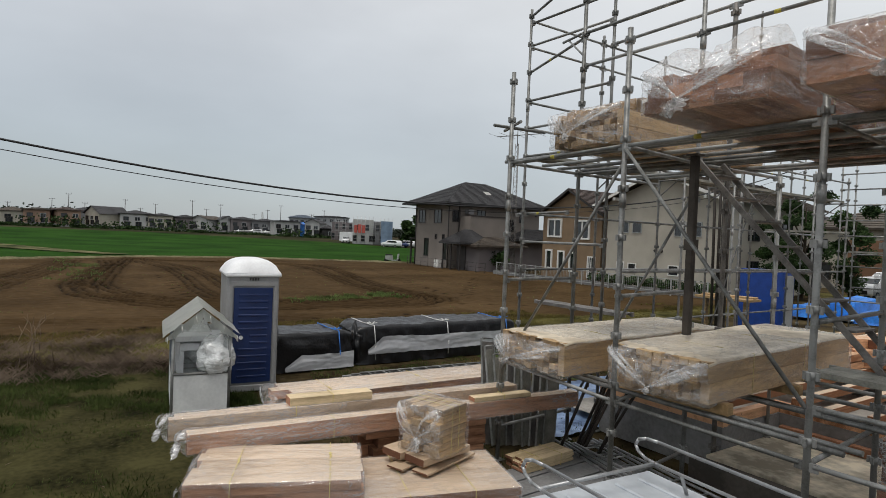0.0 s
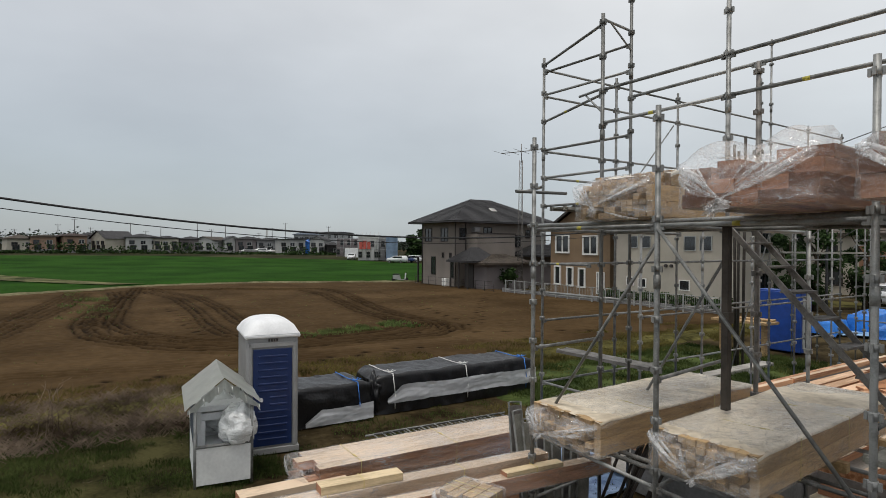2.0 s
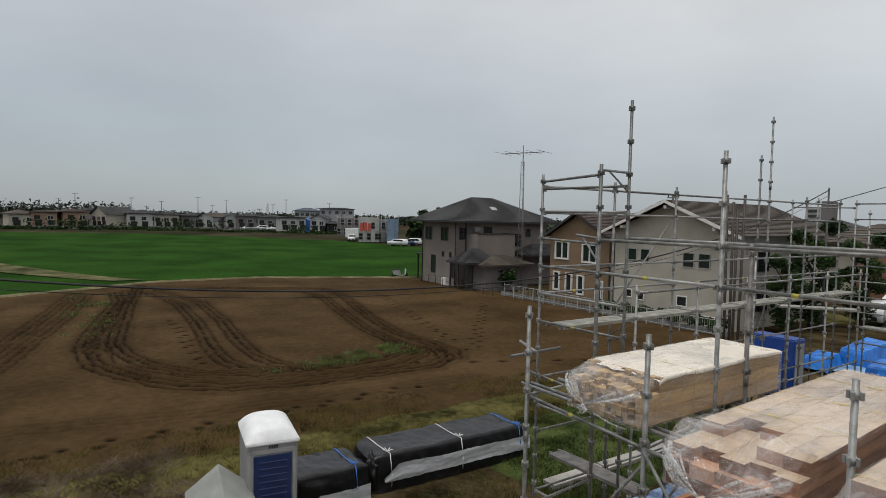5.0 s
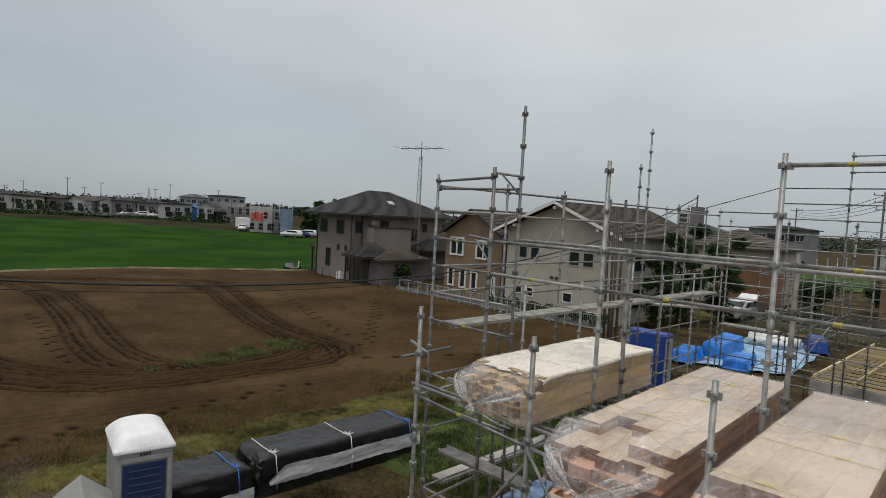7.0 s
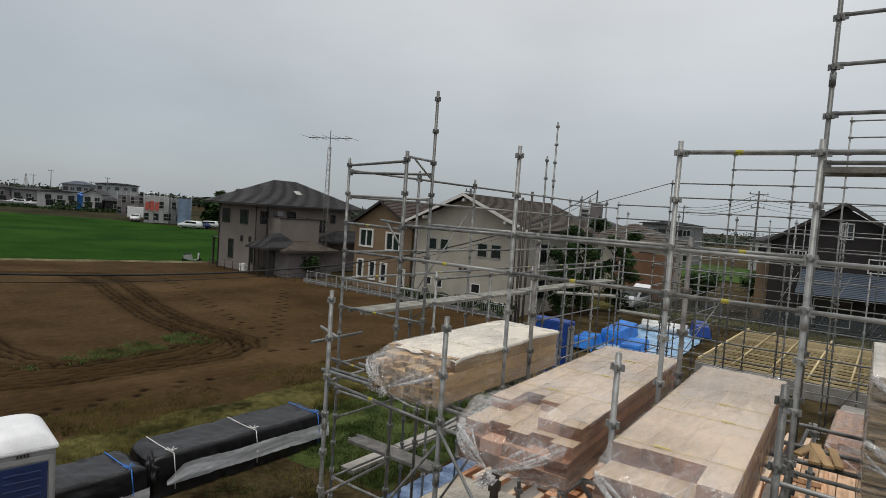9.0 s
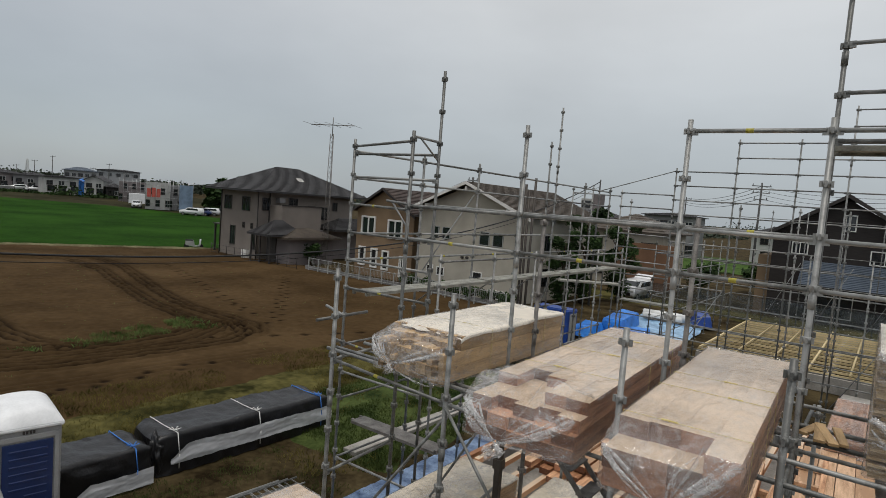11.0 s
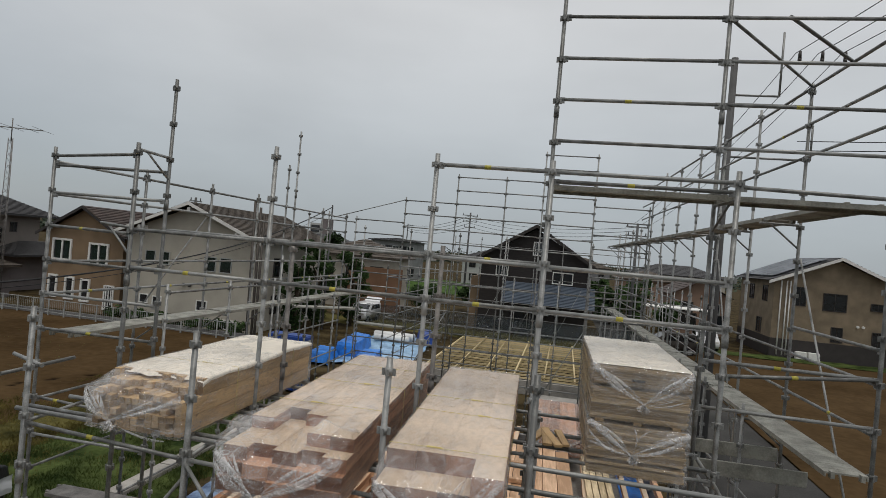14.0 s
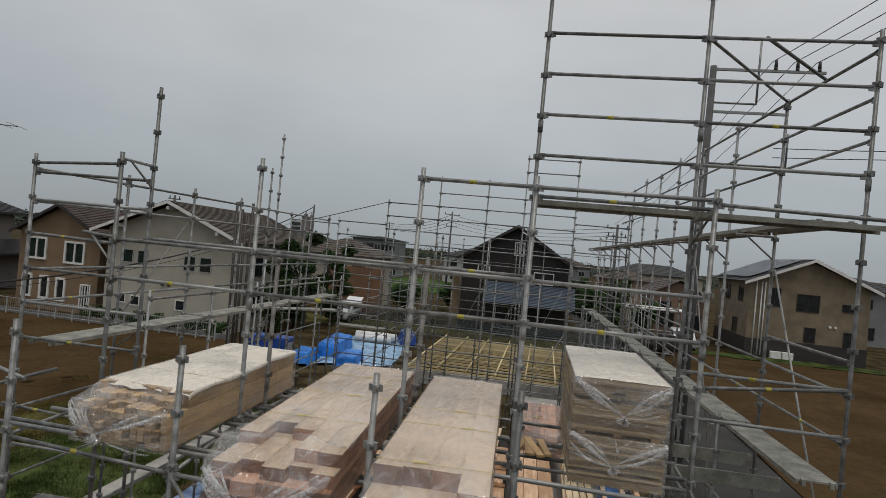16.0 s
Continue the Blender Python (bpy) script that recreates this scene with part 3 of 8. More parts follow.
# ---------------------------------------------------------------- houses
def window(parent, x, z, w, h, y, facing, frame_mat, bars=1, depth=0.06, bar=0.05):
    """A window on a wall; facing: '-y', '+x' or '-x'."""
    win = new("window")
    win.parent = parent
    turn = {"-y": 0, "+x": 90, "-x": -90}[facing]
    win.matrix_basis = (Matrix.Translation((x, y, z)) if facing == "-y" else Matrix.Translation((y, x, z))) @ Matrix.Rotation(radians(turn), 4, "Z")
    b = bmesh.new()
    box(b, -w / 2, w / 2, -depth, 0.0, h - bar, h)
    box(b, -w / 2, w / 2, -depth, 0.0, 0, bar)
    box(b, -w / 2, -w / 2 + bar, -depth, 0.0, bar, h - bar)
    box(b, w / 2 - bar, w / 2, -depth, 0.0, bar, h - bar)
    for k in range(bars):
        c = -w / 2 + w * (k + 1) / (bars + 1)
        box(b, c - bar * 0.4, c + bar * 0.4, -depth * 0.8, 0.0, bar, h - bar)
    part("frame", b, frame_mat, win)
    b = bmesh.new()
    box(b, -w / 2 + bar, w / 2 - bar, -0.02, 0.0, bar, h - bar)
    part("pane", b, M["glass"], win)
    return win


def tile_rows(b, a0, a1, b0, b1, n, drop=0.038):
    """Roof slope as overlapping courses between a lower edge a0-a1 and an upper edge b0-b1."""
    n = round(n * 1.5)
    a0, a1, b0, b1 = Vector(a0), Vector(a1), Vector(b0), Vector(b1)
    nrm = (a1 - a0).cross(b0 - a0)
    if nrm.length < 1e-6:
        nrm = (a1 - a0).cross(b1 - a0)
    nrm.normalize()
    if nrm.z < 0:
        nrm = -nrm
    for k in range(n):
        p0, p1 = a0.lerp(b0, k / n), a1.lerp(b1, k / n)
        q0, q1 = a0.lerp(b0, (k + 1) / n), a1.lerp(b1, (k + 1) / n)
        low = [p0 + nrm * drop, p1 + nrm * drop]
        vs = [b.verts.new(v) for v in (p0, p1, low[1], low[0], q1, q0)]
        for q in ((0, 1, 2, 3), (3, 2, 4, 5)):
            try:
                b.faces.new([vs[i] for i in q])
            except ValueError:
                pass


def weld(b):
    bmesh.ops.remove_doubles(b, verts=b.verts[:], dist=0.0005)


def hip_plan(b, x0, x1, y0, y1, z0, ridge, z1, n):
    """Hipped roof over a plan, its ridge given as two points in the plan."""
    r0, r1 = (*ridge[0], z1), (*ridge[1], z1)
    c = [(x0, y0, z0), (x1, y0, z0), (x1, y1, z0), (x0, y1, z0)]
    tile_rows(b, c[0], c[1], r0, r0, n)
    tile_rows(b, c[1], c[2], r0, r1, n)
    tile_rows(b, c[2], c[3], r1, r1, n)
    tile_rows(b, c[3], c[0], r1, r0, n)
    weld(b)
    box(b, x0, x1, y0, y1, z0 - 0.14, z0 - 0.01)


def hip_roof(b, x0, x1, y0, y1, z0, z1, n, over=0.55):
    x0, x1, y0, y1 = x0 - over, x1 + over, y0 - over, y1 + over
    half = (y1 - y0) / 2
    if x1 - x0 >= y1 - y0:
        r0, r1 = (x0 + half, (y0 + y1) / 2, z1), (x1 - half, (y0 + y1) / 2, z1)
        if x1 - x0 - 2 * half < 0.2:
            r0 = r1 = ((x0 + x1) / 2, (y0 + y1) / 2, z1)
    else:
        half = (x1 - x0) / 2
        r0, r1 = ((x0 + x1) / 2, y0 + half, z1), ((x0 + x1) / 2, y1 - half, z1)
        c = [(x0, y0, z0), (x1, y0, z0), (x1, y1, z0), (x0, y1, z0)]
        tile_rows(b, c[0], c[1], r0, r0, n)
        tile_rows(b, c[1], c[2], r0, r1, n)
        tile_rows(b, c[2], c[3], r1, r1, n)
        tile_rows(b, c[3], c[0], r1, r0, n)
        weld(b)
        box(b, x0, x1, y0, y1, z0 - 0.12, z0 - 0.01)
        return
    c = [(x0, y0, z0), (x1, y0, z0), (x1, y1, z0), (x0, y1, z0)]
    tile_rows(b, c[0], c[1], r0, r1, n)
    tile_rows(b, c[1], c[2], r1, r1, n)
    tile_rows(b, c[2], c[3], r1, r0, n)
    tile_rows(b, c[3], c[0], r0, r0, n)
    weld(b)
    box(b, x0, x1, y0, y1, z0 - 0.12, z0 - 0.01)


def gable_roof(b, x0, x1, y0, y1, z0, z1, n, over=0.6, along="y"):
    """Ridge along y (gable faces -y) or along x."""
    if along == "y":
        mid, rise = (x0 + x1) / 2, (z1 - z0) / ((x1 - x0) / 2)
        e0, e1, f0, f1 = x0 - over, x1 + over, y0 - over, y1 + over
        ze = z0 - over * rise
        tile_rows(b, (e0, f0, ze), (e0, f1, ze), (mid, f0, z1), (mid, f1, z1), n)
        tile_rows(b, (e1, f1, ze), (e1, f0, ze), (mid, f1, z1), (mid, f0, z1), n)
    else:
        mid, rise = (y0 + y1) / 2, (z1 - z0) / ((y1 - y0) / 2)
        e0, e1, f0, f1 = y0 - over, y1 + over, x0 - over, x1 + over
        ze = z0 - over * rise
        tile_rows(b, (f0, e0, ze), (f1, e0, ze), (f0, mid, z1), (f1, mid, z1), n)
        tile_rows(b, (f1, e1, ze), (f0, e1, ze), (f1, mid, z1), (f0, mid, z1), n)
    weld(b)


def barge(b, x0, x1, y, z0, z1, over=0.6, deep=0.22, thick=0.06):
    mid, rise = (x0 + x1) / 2, (z1 - z0) / ((x1 - x0) / 2)
    for s in (-1, 1):
        e = mid + s * ((x1 - x0) / 2 + over)
        ze = z0 - over * rise
        prism(b, [(mid, z1 - deep), (mid, z1 - 0.01), (e, ze - 0.01), (e, ze - deep)], y, y + thick)


def gable_wall(b, x0, x1, y0, y1, z0, ze, z1):
    prism(b, [(x0, z0), (x1, z0), (x1, ze), ((x0 + x1) / 2, z1), (x0, ze)], y0, y1)


# two-storey hip-roofed house
h = thing("house", "two-storey greige house with a dark hipped tile roof", "house")
bm = bmesh.new()
box(bm, -49.0, -43.4, 31.0, 42.0, 0, 5.85)
part("wall", bm, M["wall_greige"], h)
bm = bmesh.new()
hip_plan(bm, -50.1, -42.4, 30.0, 43.1, 5.95, ((-46.3, 34.8), (-46.3, 37.2)), 8.25, 16)
part("roof", bm, M["tile_dark"], h, "dark grey tiled hip roof")
bm = bmesh.new()
for p0, q0 in (((-44.05, 35.6, 7.02), (-44.55, 36.3, 7.33)),):
    vs = [bm.verts.new(v) for v in ((p0[0], p0[1], p0[2]), (p0[0], q0[1], p0[2]), (q0[0], q0[1], q0[2]), (q0[0], p0[1], q0[2]))]
    bm.faces.new(vs)
bmesh.ops.solidify(bm, geom=bm.faces[:], thickness=-0.06)
part("skylight", bm, M["white_trim"], h, "pale skylight in the roof")
bm = bmesh.new()
box(bm, -43.4, -41.6, 32.1, 36.4, 2.7, 4.78)
part("balcony", bm, M["wall_greige"], h, "greige rendered balcony")
bm = bmesh.new()
box(bm, -41.68, -41.54, 32.05, 36.45, 4.78, 4.88)
box(bm, -43.4, -41.68, 36.33, 36.45, 4.78, 4.88)
part("balcony_rail", bm, M["dark_trim"], h, "dark balcony coping")
bm = bmesh.new()
box(bm, -43.4, -42.0, 32.1, 42.0, 0, 2.7)
part("wall", bm, M["wall_mauve"], h, "mauve rendered ground floor")
bm = bmesh.new()
hip_plan(bm, -42.9, -39.8, 29.6, 33.2, 2.45, ((-41.3, 31.2), (-41.3, 31.9)), 3.6, 9)
part("porch_roof", bm, M["tile_dark"], h, "dark pitched porch roof")
bm = bmesh.new()
hip_plan(bm, -42.2, -38.8, 30.7, 36.4, 2.28, ((-40.6, 32.9), (-40.6, 34.2)), 3.02, 7)
part("porch_roof", bm, M["tile_brown"], h, "brown hipped roof of the side wing")
bm = bmesh.new()
hip_plan(bm, -43.4, -40.5, 37.2, 44.5, 2.9, ((-42.0, 39.0), (-42.0, 43.0)), 3.9, 9)
part("porch_roof", bm, M["tile_dark"], h)
bm = bmesh.new()
box(bm, -41.1, -39.3, 31.3, 36.0, 0, 2.3)
part("porch_wall", bm, M["wall_mauve"], h)
bm = bmesh.new()
box(bm, -42.3, -41.1, 31.2, 32.1, 0, 2.3)
part("porch_door", bm, M["dark_trim"], h, "dark porch entrance")
for x, y in ((-42.6, 29.9), (-41.4, 29.9), (-40.1, 29.9)):
    bm = bmesh.new()
    box(bm, x - 0.05, x + 0.05, y - 0.05, y + 0.05, 0, 2.45)
    part("porch_post", bm, M["dark_trim"], h)
for x, z, w_, h_ in ((-47.9, 4.1, 1.15, 1.25), (-45.2, 4.1, 1.15, 1.25), (-47.0, 1.0, 0.75, 1.7), (-45.4, 2.6, 0.35, 0.5), (-44.2, 2.6, 0.35, 0.5), (-43.9, 0.8, 0.5, 1.6)):
    window(h, x, z, w_, h_, 31.0, "-y", M["dark_trim"])
for y, z, w_, h_ in ((31.75, 4.25, 0.85, 1.1), (34.6, 4.7, 1.0, 0.75), (38.2, 3.6, 0.9, 1.2), (39.6, 4.5, 0.6, 0.8)):
    window(h, y, z, w_, h_, -43.4, "+x", M["dark_trim"])
for x, y in ((-48.93, 30.95), (-43.4, 30.93), (-43.33, 32.05)):
    bm = bmesh.new()
    tube(bm, (x, y, 0.1), (x, y, 5.8), 0.05, 6)
    part("drain_pipe", bm, M["dark_trim"], h)
bm = bmesh.new()
box(bm, -43.38, -42.8, 32.7, 33.3, 5.0, 5.4, 0.02)
part("air_conditioner", bm, M["wall_grey"], h)
bm = bmesh.new()
box(bm, -50.6, -49.0, 31.2, 34.2, 2.55, 2.65)
for y in (31.4, 34.1):
    box(bm, -50.5, -50.35, y - 0.07, y + 0.07, 0, 2.55)
part("side_canopy", bm, M["dark_trim"], h)
bm = bmesh.new()
box(bm, -44.9, -44.2, 30.5, 30.9, 0.0, 0.75, 0.02)
part("heater_unit", bm, M["white_trim"], h, "pale outdoor heater unit")

# tan gabled house
h = thing("house", "two-storey tan rendered gable house with white windows", "house")
bm = bmesh.new()
gable_wall(bm, -34.1, -28.2, 33.6, 41.0, 0, 5.1, 6.75)
part("wall", bm, M["wall_brown"], h)
bm = bmesh.new()
gable_roof(bm, -34.1, -28.2, 33.6, 41.0, 5.2, 6.9, 12, 0.45)
part("roof", bm, M["tile_red"], h, "maroon brown tiled gable roof")
bm = bmesh.new()
barge(bm, -34.1, -28.2, 33.1, 5.2, 6.9, 0.45, 0.2)
part("bargeboard", bm, M["dark_trim"], h)
for x, z, w_, h_ in ((-32.8, 3.2, 1.5, 1.45), (-30.0, 3.1, 1.5, 1.45)):
    window(h, x, z, w_, h_, 33.6, "-y", M["white_trim"], 1, 0.1, 0.13)
for x, z, w_, h_ in ((-33.3, 0.75, 0.72, 1.5), (-32.0, 0.7, 0.72, 1.5), (-30.8, 0.65, 0.72, 1.5)):
    window(h, x, z, w_, h_, 33.6, "-y", M["white_trim"], 0, 0.1, 0.12)
window(h, -29.0, 0.3, 0.75, 1.6, 33.6, "-y", M["white_trim"], 3, 0.08, 0.08)

# cream gabled house
h = thing("house", "two-storey cream rendered gable house with brown tiled roof", "house")
bm = bmesh.new()
gable_wall(bm, -27.2, -18.6, 33.0, 44.0, 0, 5.75, 7.45)
part("wall", bm, M["wall_cream"], h)
bm = bmesh.new()
gable_roof(bm, -27.2, -18.6, 33.0, 44.0, 5.85, 7.65, 18, 0.75)
part("roof", bm, M["tile_brown"], h, "brown tiled gable roof")
bm = bmesh.new()
barge(bm, -27.2, -18.6, 32.2, 5.85, 7.65, 0.75, 0.20, 0.08)
part("bargeboard", bm, M["white_trim"], h, "white bargeboard")
for x, z in ((-26.2, 6.0), (-22.9, 7.3), (-19.6, 6.0)):
    bm = bmesh.new()
    box(bm, x - 0.09, x + 0.09, 32.3, 33.0, z - 0.2, z)
    part("bracket", bm, M["white_trim"], h)
for x, z, w_, h_ in ((-25.72, 3.65, 0.72, 0.82), (-24.72, 3.65, 0.72, 0.82), (-21.55, 3.5, 0.80, 0.92), (-20.5, 3.5, 0.80, 0.92)):
    window(h, x, z, w_, h_, 33.0, "-y", M["fence_grey"], 0, 0.06, 0.05)
for x, z, w_, h_ in ((-25.95, 1.15, 0.62, 0.58), (-25.0, 1.05, 0.66, 0.62), (-21.9, 1.05, 0.75, 0.66)):
    window(h, x, z, w_, h_, 33.0, "-y", M["white_trim"], 0, 0.06, 0.06)
window(h, -20.3, 0.1, 1.3, 0.6, 33.0, "-y", M["white_trim"], 1)
for y, z in ((36, 3.4), (40, 3.4), (36, 1.0), (40.5, 0.8)):
    window(h, y, z, 1.3, 1.2, -18.6, "+x", M["dark_trim"])
for x in (-23.2, -22.8):
    bm = bmesh.new()
    tube(bm, (x, 33.0, 2.55), (x, 32.85, 2.55), 0.1, 8)
    part("vent_cap", bm, M["dark_trim"], h)

# dark gabled house, long porch roof
h = thing("house", "black boarded gable house with a blue-grey porch roof", "house")
bm = bmesh.new()
gable_wall(bm, -7.0, 1.4, 48.0, 58.0, 0, 6.0, 8.4)
part("wall", bm, M["wall_black"], h)
bm = bmesh.new()
gable_roof(bm, -7.0, 1.4, 48.0, 58.0, 6.1, 8.75, 14, 0.6)
part("roof", bm, M["tile_dark"], h)
bm = bmesh.new()
barge(bm, -7.0, 1.4, 47.3, 6.1, 8.75, 0.6, 0.25, 0.06)
part("bargeboard", bm, M["dark_trim"], h)
bm = bmesh.new()
tile_rows(bm, (-5.0, 45.6, 2.6), (2.0, 45.6, 2.6), (-5.0, 48.0, 4.1), (2.0, 48.0, 4.1), 10)
weld(bm)
part("porch_roof", bm, M["blue_metal"], h, "blue-grey metal porch roof")
bm = bmesh.new()
box(bm, -7.9, -7.0, 48.6, 54, 0, 4.2)
part("side_wing", bm, M["wall_brown"], h, "brown rendered side wing")
for x, z, w_, h_ in ((-2.6, 6.3, 0.75, 1.1), (-5.3, 4.5, 1.0, 0.85), (-0.5, 4.2, 1.6, 0.95)):
    window(h, x, z, w_, h_, 48.0, "-y", M["white_trim"], 1, 0.08, 0.07)
window(h, -3.0, 0.4, 2.2, 1.8, 48.0, "-y", M["white_trim"], 1)

# sand-coloured house with solar panels
h = thing("house", "two-storey sand-coloured house with solar panels", "house")
bm = bmesh.new()
gable_wall(bm, 16.0, 24.9, 52.0, 61.0, 0, 6.2, 8.0)
part("wall", bm, M["wall_tan"], h)
bm = bmesh.new()
box(bm, 15.97, 24.93, 51.96, 61.0, 0, 1.5)
part("plinth", bm, M["dark_trim"], h, "dark brown lower wall")
bm = bmesh.new()
gable_roof(bm, 16.0, 24.9, 52.0, 61.0, 6.3, 8.25, 12, 0.6)
part("roof", bm, M["tile_dark"], h)
bm = bmesh.new()
barge(bm, 16.0, 24.9, 51.3, 6.3, 8.25, 0.6, 0.25, 0.06)
part("bargeboard", bm, M["white_trim"], h)
bm = bmesh.new()
for k in range(5):
    y0 = 52.4 + k * 1.7
    a, b_, c, d = Vector((15.9, y0, 6.42)), Vector((15.9, y0 + 1.6, 6.42)), Vector((19.9, y0 + 1.6, 8.17)), Vector((19.9, y0, 8.17))
    vs = [bm.verts.new(v) for v in (a, b_, c, d)]
    bm.faces.new(vs)
bmesh.ops.solidify(bm, geom=bm.faces[:], thickness=0.05)
part("solar_panel", bm, M["solar"], h, "pale grey solar panels")
for x, z, w_, h_ in ((17.9, 4.2, 0.9, 1.5), (20.4, 4.0, 1.7, 1.4), (23.4, 4.3, 1.0, 0.6), (20.7, 1.6, 0.85, 1.2), (23.6, 1.2, 0.9, 1.5)):
    window(h, x, z, w_, h_, 52.0, "-y", M["dark_trim"])
for x in (22.1, 22.5):
    bm = bmesh.new()
    tube(bm, (x, 52.0, 3.0), (x, 51.85, 3.0), 0.1, 8)
    part("vent_cap", bm, M["white_trim"], h)
for x in (18.2, 19.1):
    bm = bmesh.new()
    box(bm, x - 0.4, x + 0.4, 51.5, 51.85, 0.05, 0.65, 0.02)
    part("air_conditioner", bm, M["white_trim"], h, "white outdoor unit")
for y, z in ((54, 4.3), (57.5, 4.3), (55, 1.6)):
    window(h, y, z, 1.2, 1.3, 16.0, "-x", M["dark_trim"])
for x in (16.5, 16.9, 17.15):
    bm = bmesh.new()
    tube(bm, (x, 51.93, 0.2), (x, 51.93, 6.1), 0.05, 6)
    part("drain_pipe", bm, M["white_trim"], h)


def small_house(x, y, w, d, ze, z1, wall, roof, label, turn=0.0, hip=True, wins=3, base=0.0):
    h = thing("house", label, "house", pose(x, y, base, 0, 0, turn), group="houses beyond the fields")
    b = bmesh.new()
    if hip:
        box(b, -w / 2, w / 2, -d / 2, d / 2, 0, ze)
    else:
        gable_wall(b, -w / 2, w / 2, -d / 2, d / 2, 0, ze, z1 - 0.1)
    part("wall", b, M[wall], h)
    b = bmesh.new()
    if hip:
        hip_roof(b, -w / 2, w / 2, -d / 2, d / 2, ze + 0.1, z1, 5, 0.5)
    else:
        gable_roof(b, -w / 2, w / 2, -d / 2, d / 2, ze + 0.05, z1, 5, 0.5)
    part("roof", b, M[roof], h)
    for k in range(wins):
        c = -w / 2 + w * (k + 0.5) / wins
        window(h, c, ze - 1.9, 1.3, 1.1, -d / 2, "-y", M["fence_grey"] if k % 2 else M["dark_trim"], 1, 0.08, 0.1)
        window(h, c + 0.3, 0.7, 1.5, 1.4, -d / 2, "-y", M["dark_trim"], 1, 0.08, 0.1)
    return h


WEST = [
    (-185, -4.2, 5.8, 4.7, 5.8, "wall_cream", "tile_brown", "tan house with a brown roof beyond the fields", True, 10),
    (-185, 1.5, 5.6, 5.3, 5.9, "wall_peach", "tile_brown", "peach rendered house beyond the fields", True, -8),
    (-184, 7.0, 5.2, 5.5, 6.3, "wall_peach", "tile_red", "orange-peach house with a red-brown roof", True, 14),
    (-201, 12.4, 6.0, 5.9, 6.9, "wall_grey", "tile_dark", "grey house behind the peach one", True, 0),
    (-184, 16.6, 6.4, 5.2, 7.1, "wall_cream", "tile_dark", "beige house with a wide grey gable roof", False, -58),
    (-184, 23.6, 8.2, 5.4, 6.5, "wall_white", "tile_dark", "white house with a dark ground floor", True, 6),
    (-182, 29.9, 6.4, 5.2, 6.0, "wall_cream", "tile_dark", "low cream house with a grey roof", True, -6),
    (-182, 36.0, 5.8, 5.0, 5.9, "wall_mauve", "tile_dark", "dark house beyond the fields", True, 4),
    (-180, 41.6, 5.2, 4.9, 5.9, "wall_white", "tile_brown", "small white gabled house beyond the fields", False, -30),
    (-179, 46.5, 4.6, 5.0, 6.1, "wall_white", "tile_dark", "pale narrow gabled house beyond the fields", False, 12),
]
NORTH_WEST = [
    (-178, 51.0, 7.4, 5.2, 6.1, "wall_mauve", "tile_dark", "dark brown house behind garden trees", True, 8),
    (-176, 57.4, 7.0, 5.0, 5.8, "wall_grey", "tile_dark", "grey terrace house with pale balconies", True, -5),
    (-165, 59.4, 7.2, 5.1, 5.5, "wall_white", "tile_dark", "white two-storey house with a flat roof", True, 10),
    (-162, 67.4, 4.2, 5.1, 6.2, "wall_white", "tile_dark", "white narrow gabled house beside the blue sheet", False, -14),
    (-160, 70.3, 3.4, 3.6, 4.6, "wall_black", "tile_dark", "dark low building beside the white house", True, 0),
    (-213, 83.0, 9.2, 7.4, 8.6, "boxwhite", "blue_metal", "long grey building with a pale roof far off", True, 0),
    (-220, 98.0, 13.2, 8.4, 9.0, "boxwhite", "tile_dark", "pale grey three-storey block far off", True, 0),
]
for k, (x, y, w_, ze, z1, wall, roof, label, hip, swing) in enumerate(WEST + NORTH_WEST):
    turn = 90 + math.degrees(math.atan2(y, x)) - 180 + swing
    small_house(x, y, w_, 7 + k % 3, ze - rise(x), z1 - rise(x), wall, roof, label, turn, hip, 2 + (w_ > 6) + 2 * (w_ > 9), rise(x))
# block wall and garden hedges before the far houses
bm = bmesh.new()
for k in range(16):
    y = -12 + k * 4.0
    x = -176 + 0.04 * y + 0.0016 * y * y
    box(bm, x - 0.1, x + 0.1, y, y + 3.98, rise(x) - 0.1, rise(x) + 0.75 + 0.25 * (k * 7 % 3 == 0))
solid("garden_wall", bm, M["concrete_grey"], "low grey block wall before the far houses", "wall")
rnd = random.Random(77)
b = bmesh.new()
for k in range(64):
    s = k / 63
    x, y = -174 + 22 * s * s + rnd.uniform(-3, 3), -12 + 80 * s + rnd.uniform(-1, 1)
    hgt = rnd.choice((0.3, 0.4, 0.6, 0.8, 1.2, 2.4)) * rnd.uniform(0.8, 1.3)
    for _ in range(70):
        p = Vector((x, y, rise(x))) + Vector((rnd.gauss(0, 0.9), rnd.gauss(0, 0.5 + 0.55 * hgt), rnd.uniform(0, 1) ** 0.8 * hgt))
        a = Vector((rnd.gauss(0, 1), rnd.gauss(0, 1), rnd.gauss(0, 1))).normalized() * 0.26
        o = a.orthogonal() * 0.8
        b.faces.new([b.verts.new(p + a), b.verts.new(p + o), b.verts.new(p - a), b.verts.new(p - o)])
solid("hedges", b, M["leaf"], "dark green hedges and garden trees between the far houses", "hedge", kind="stuff")


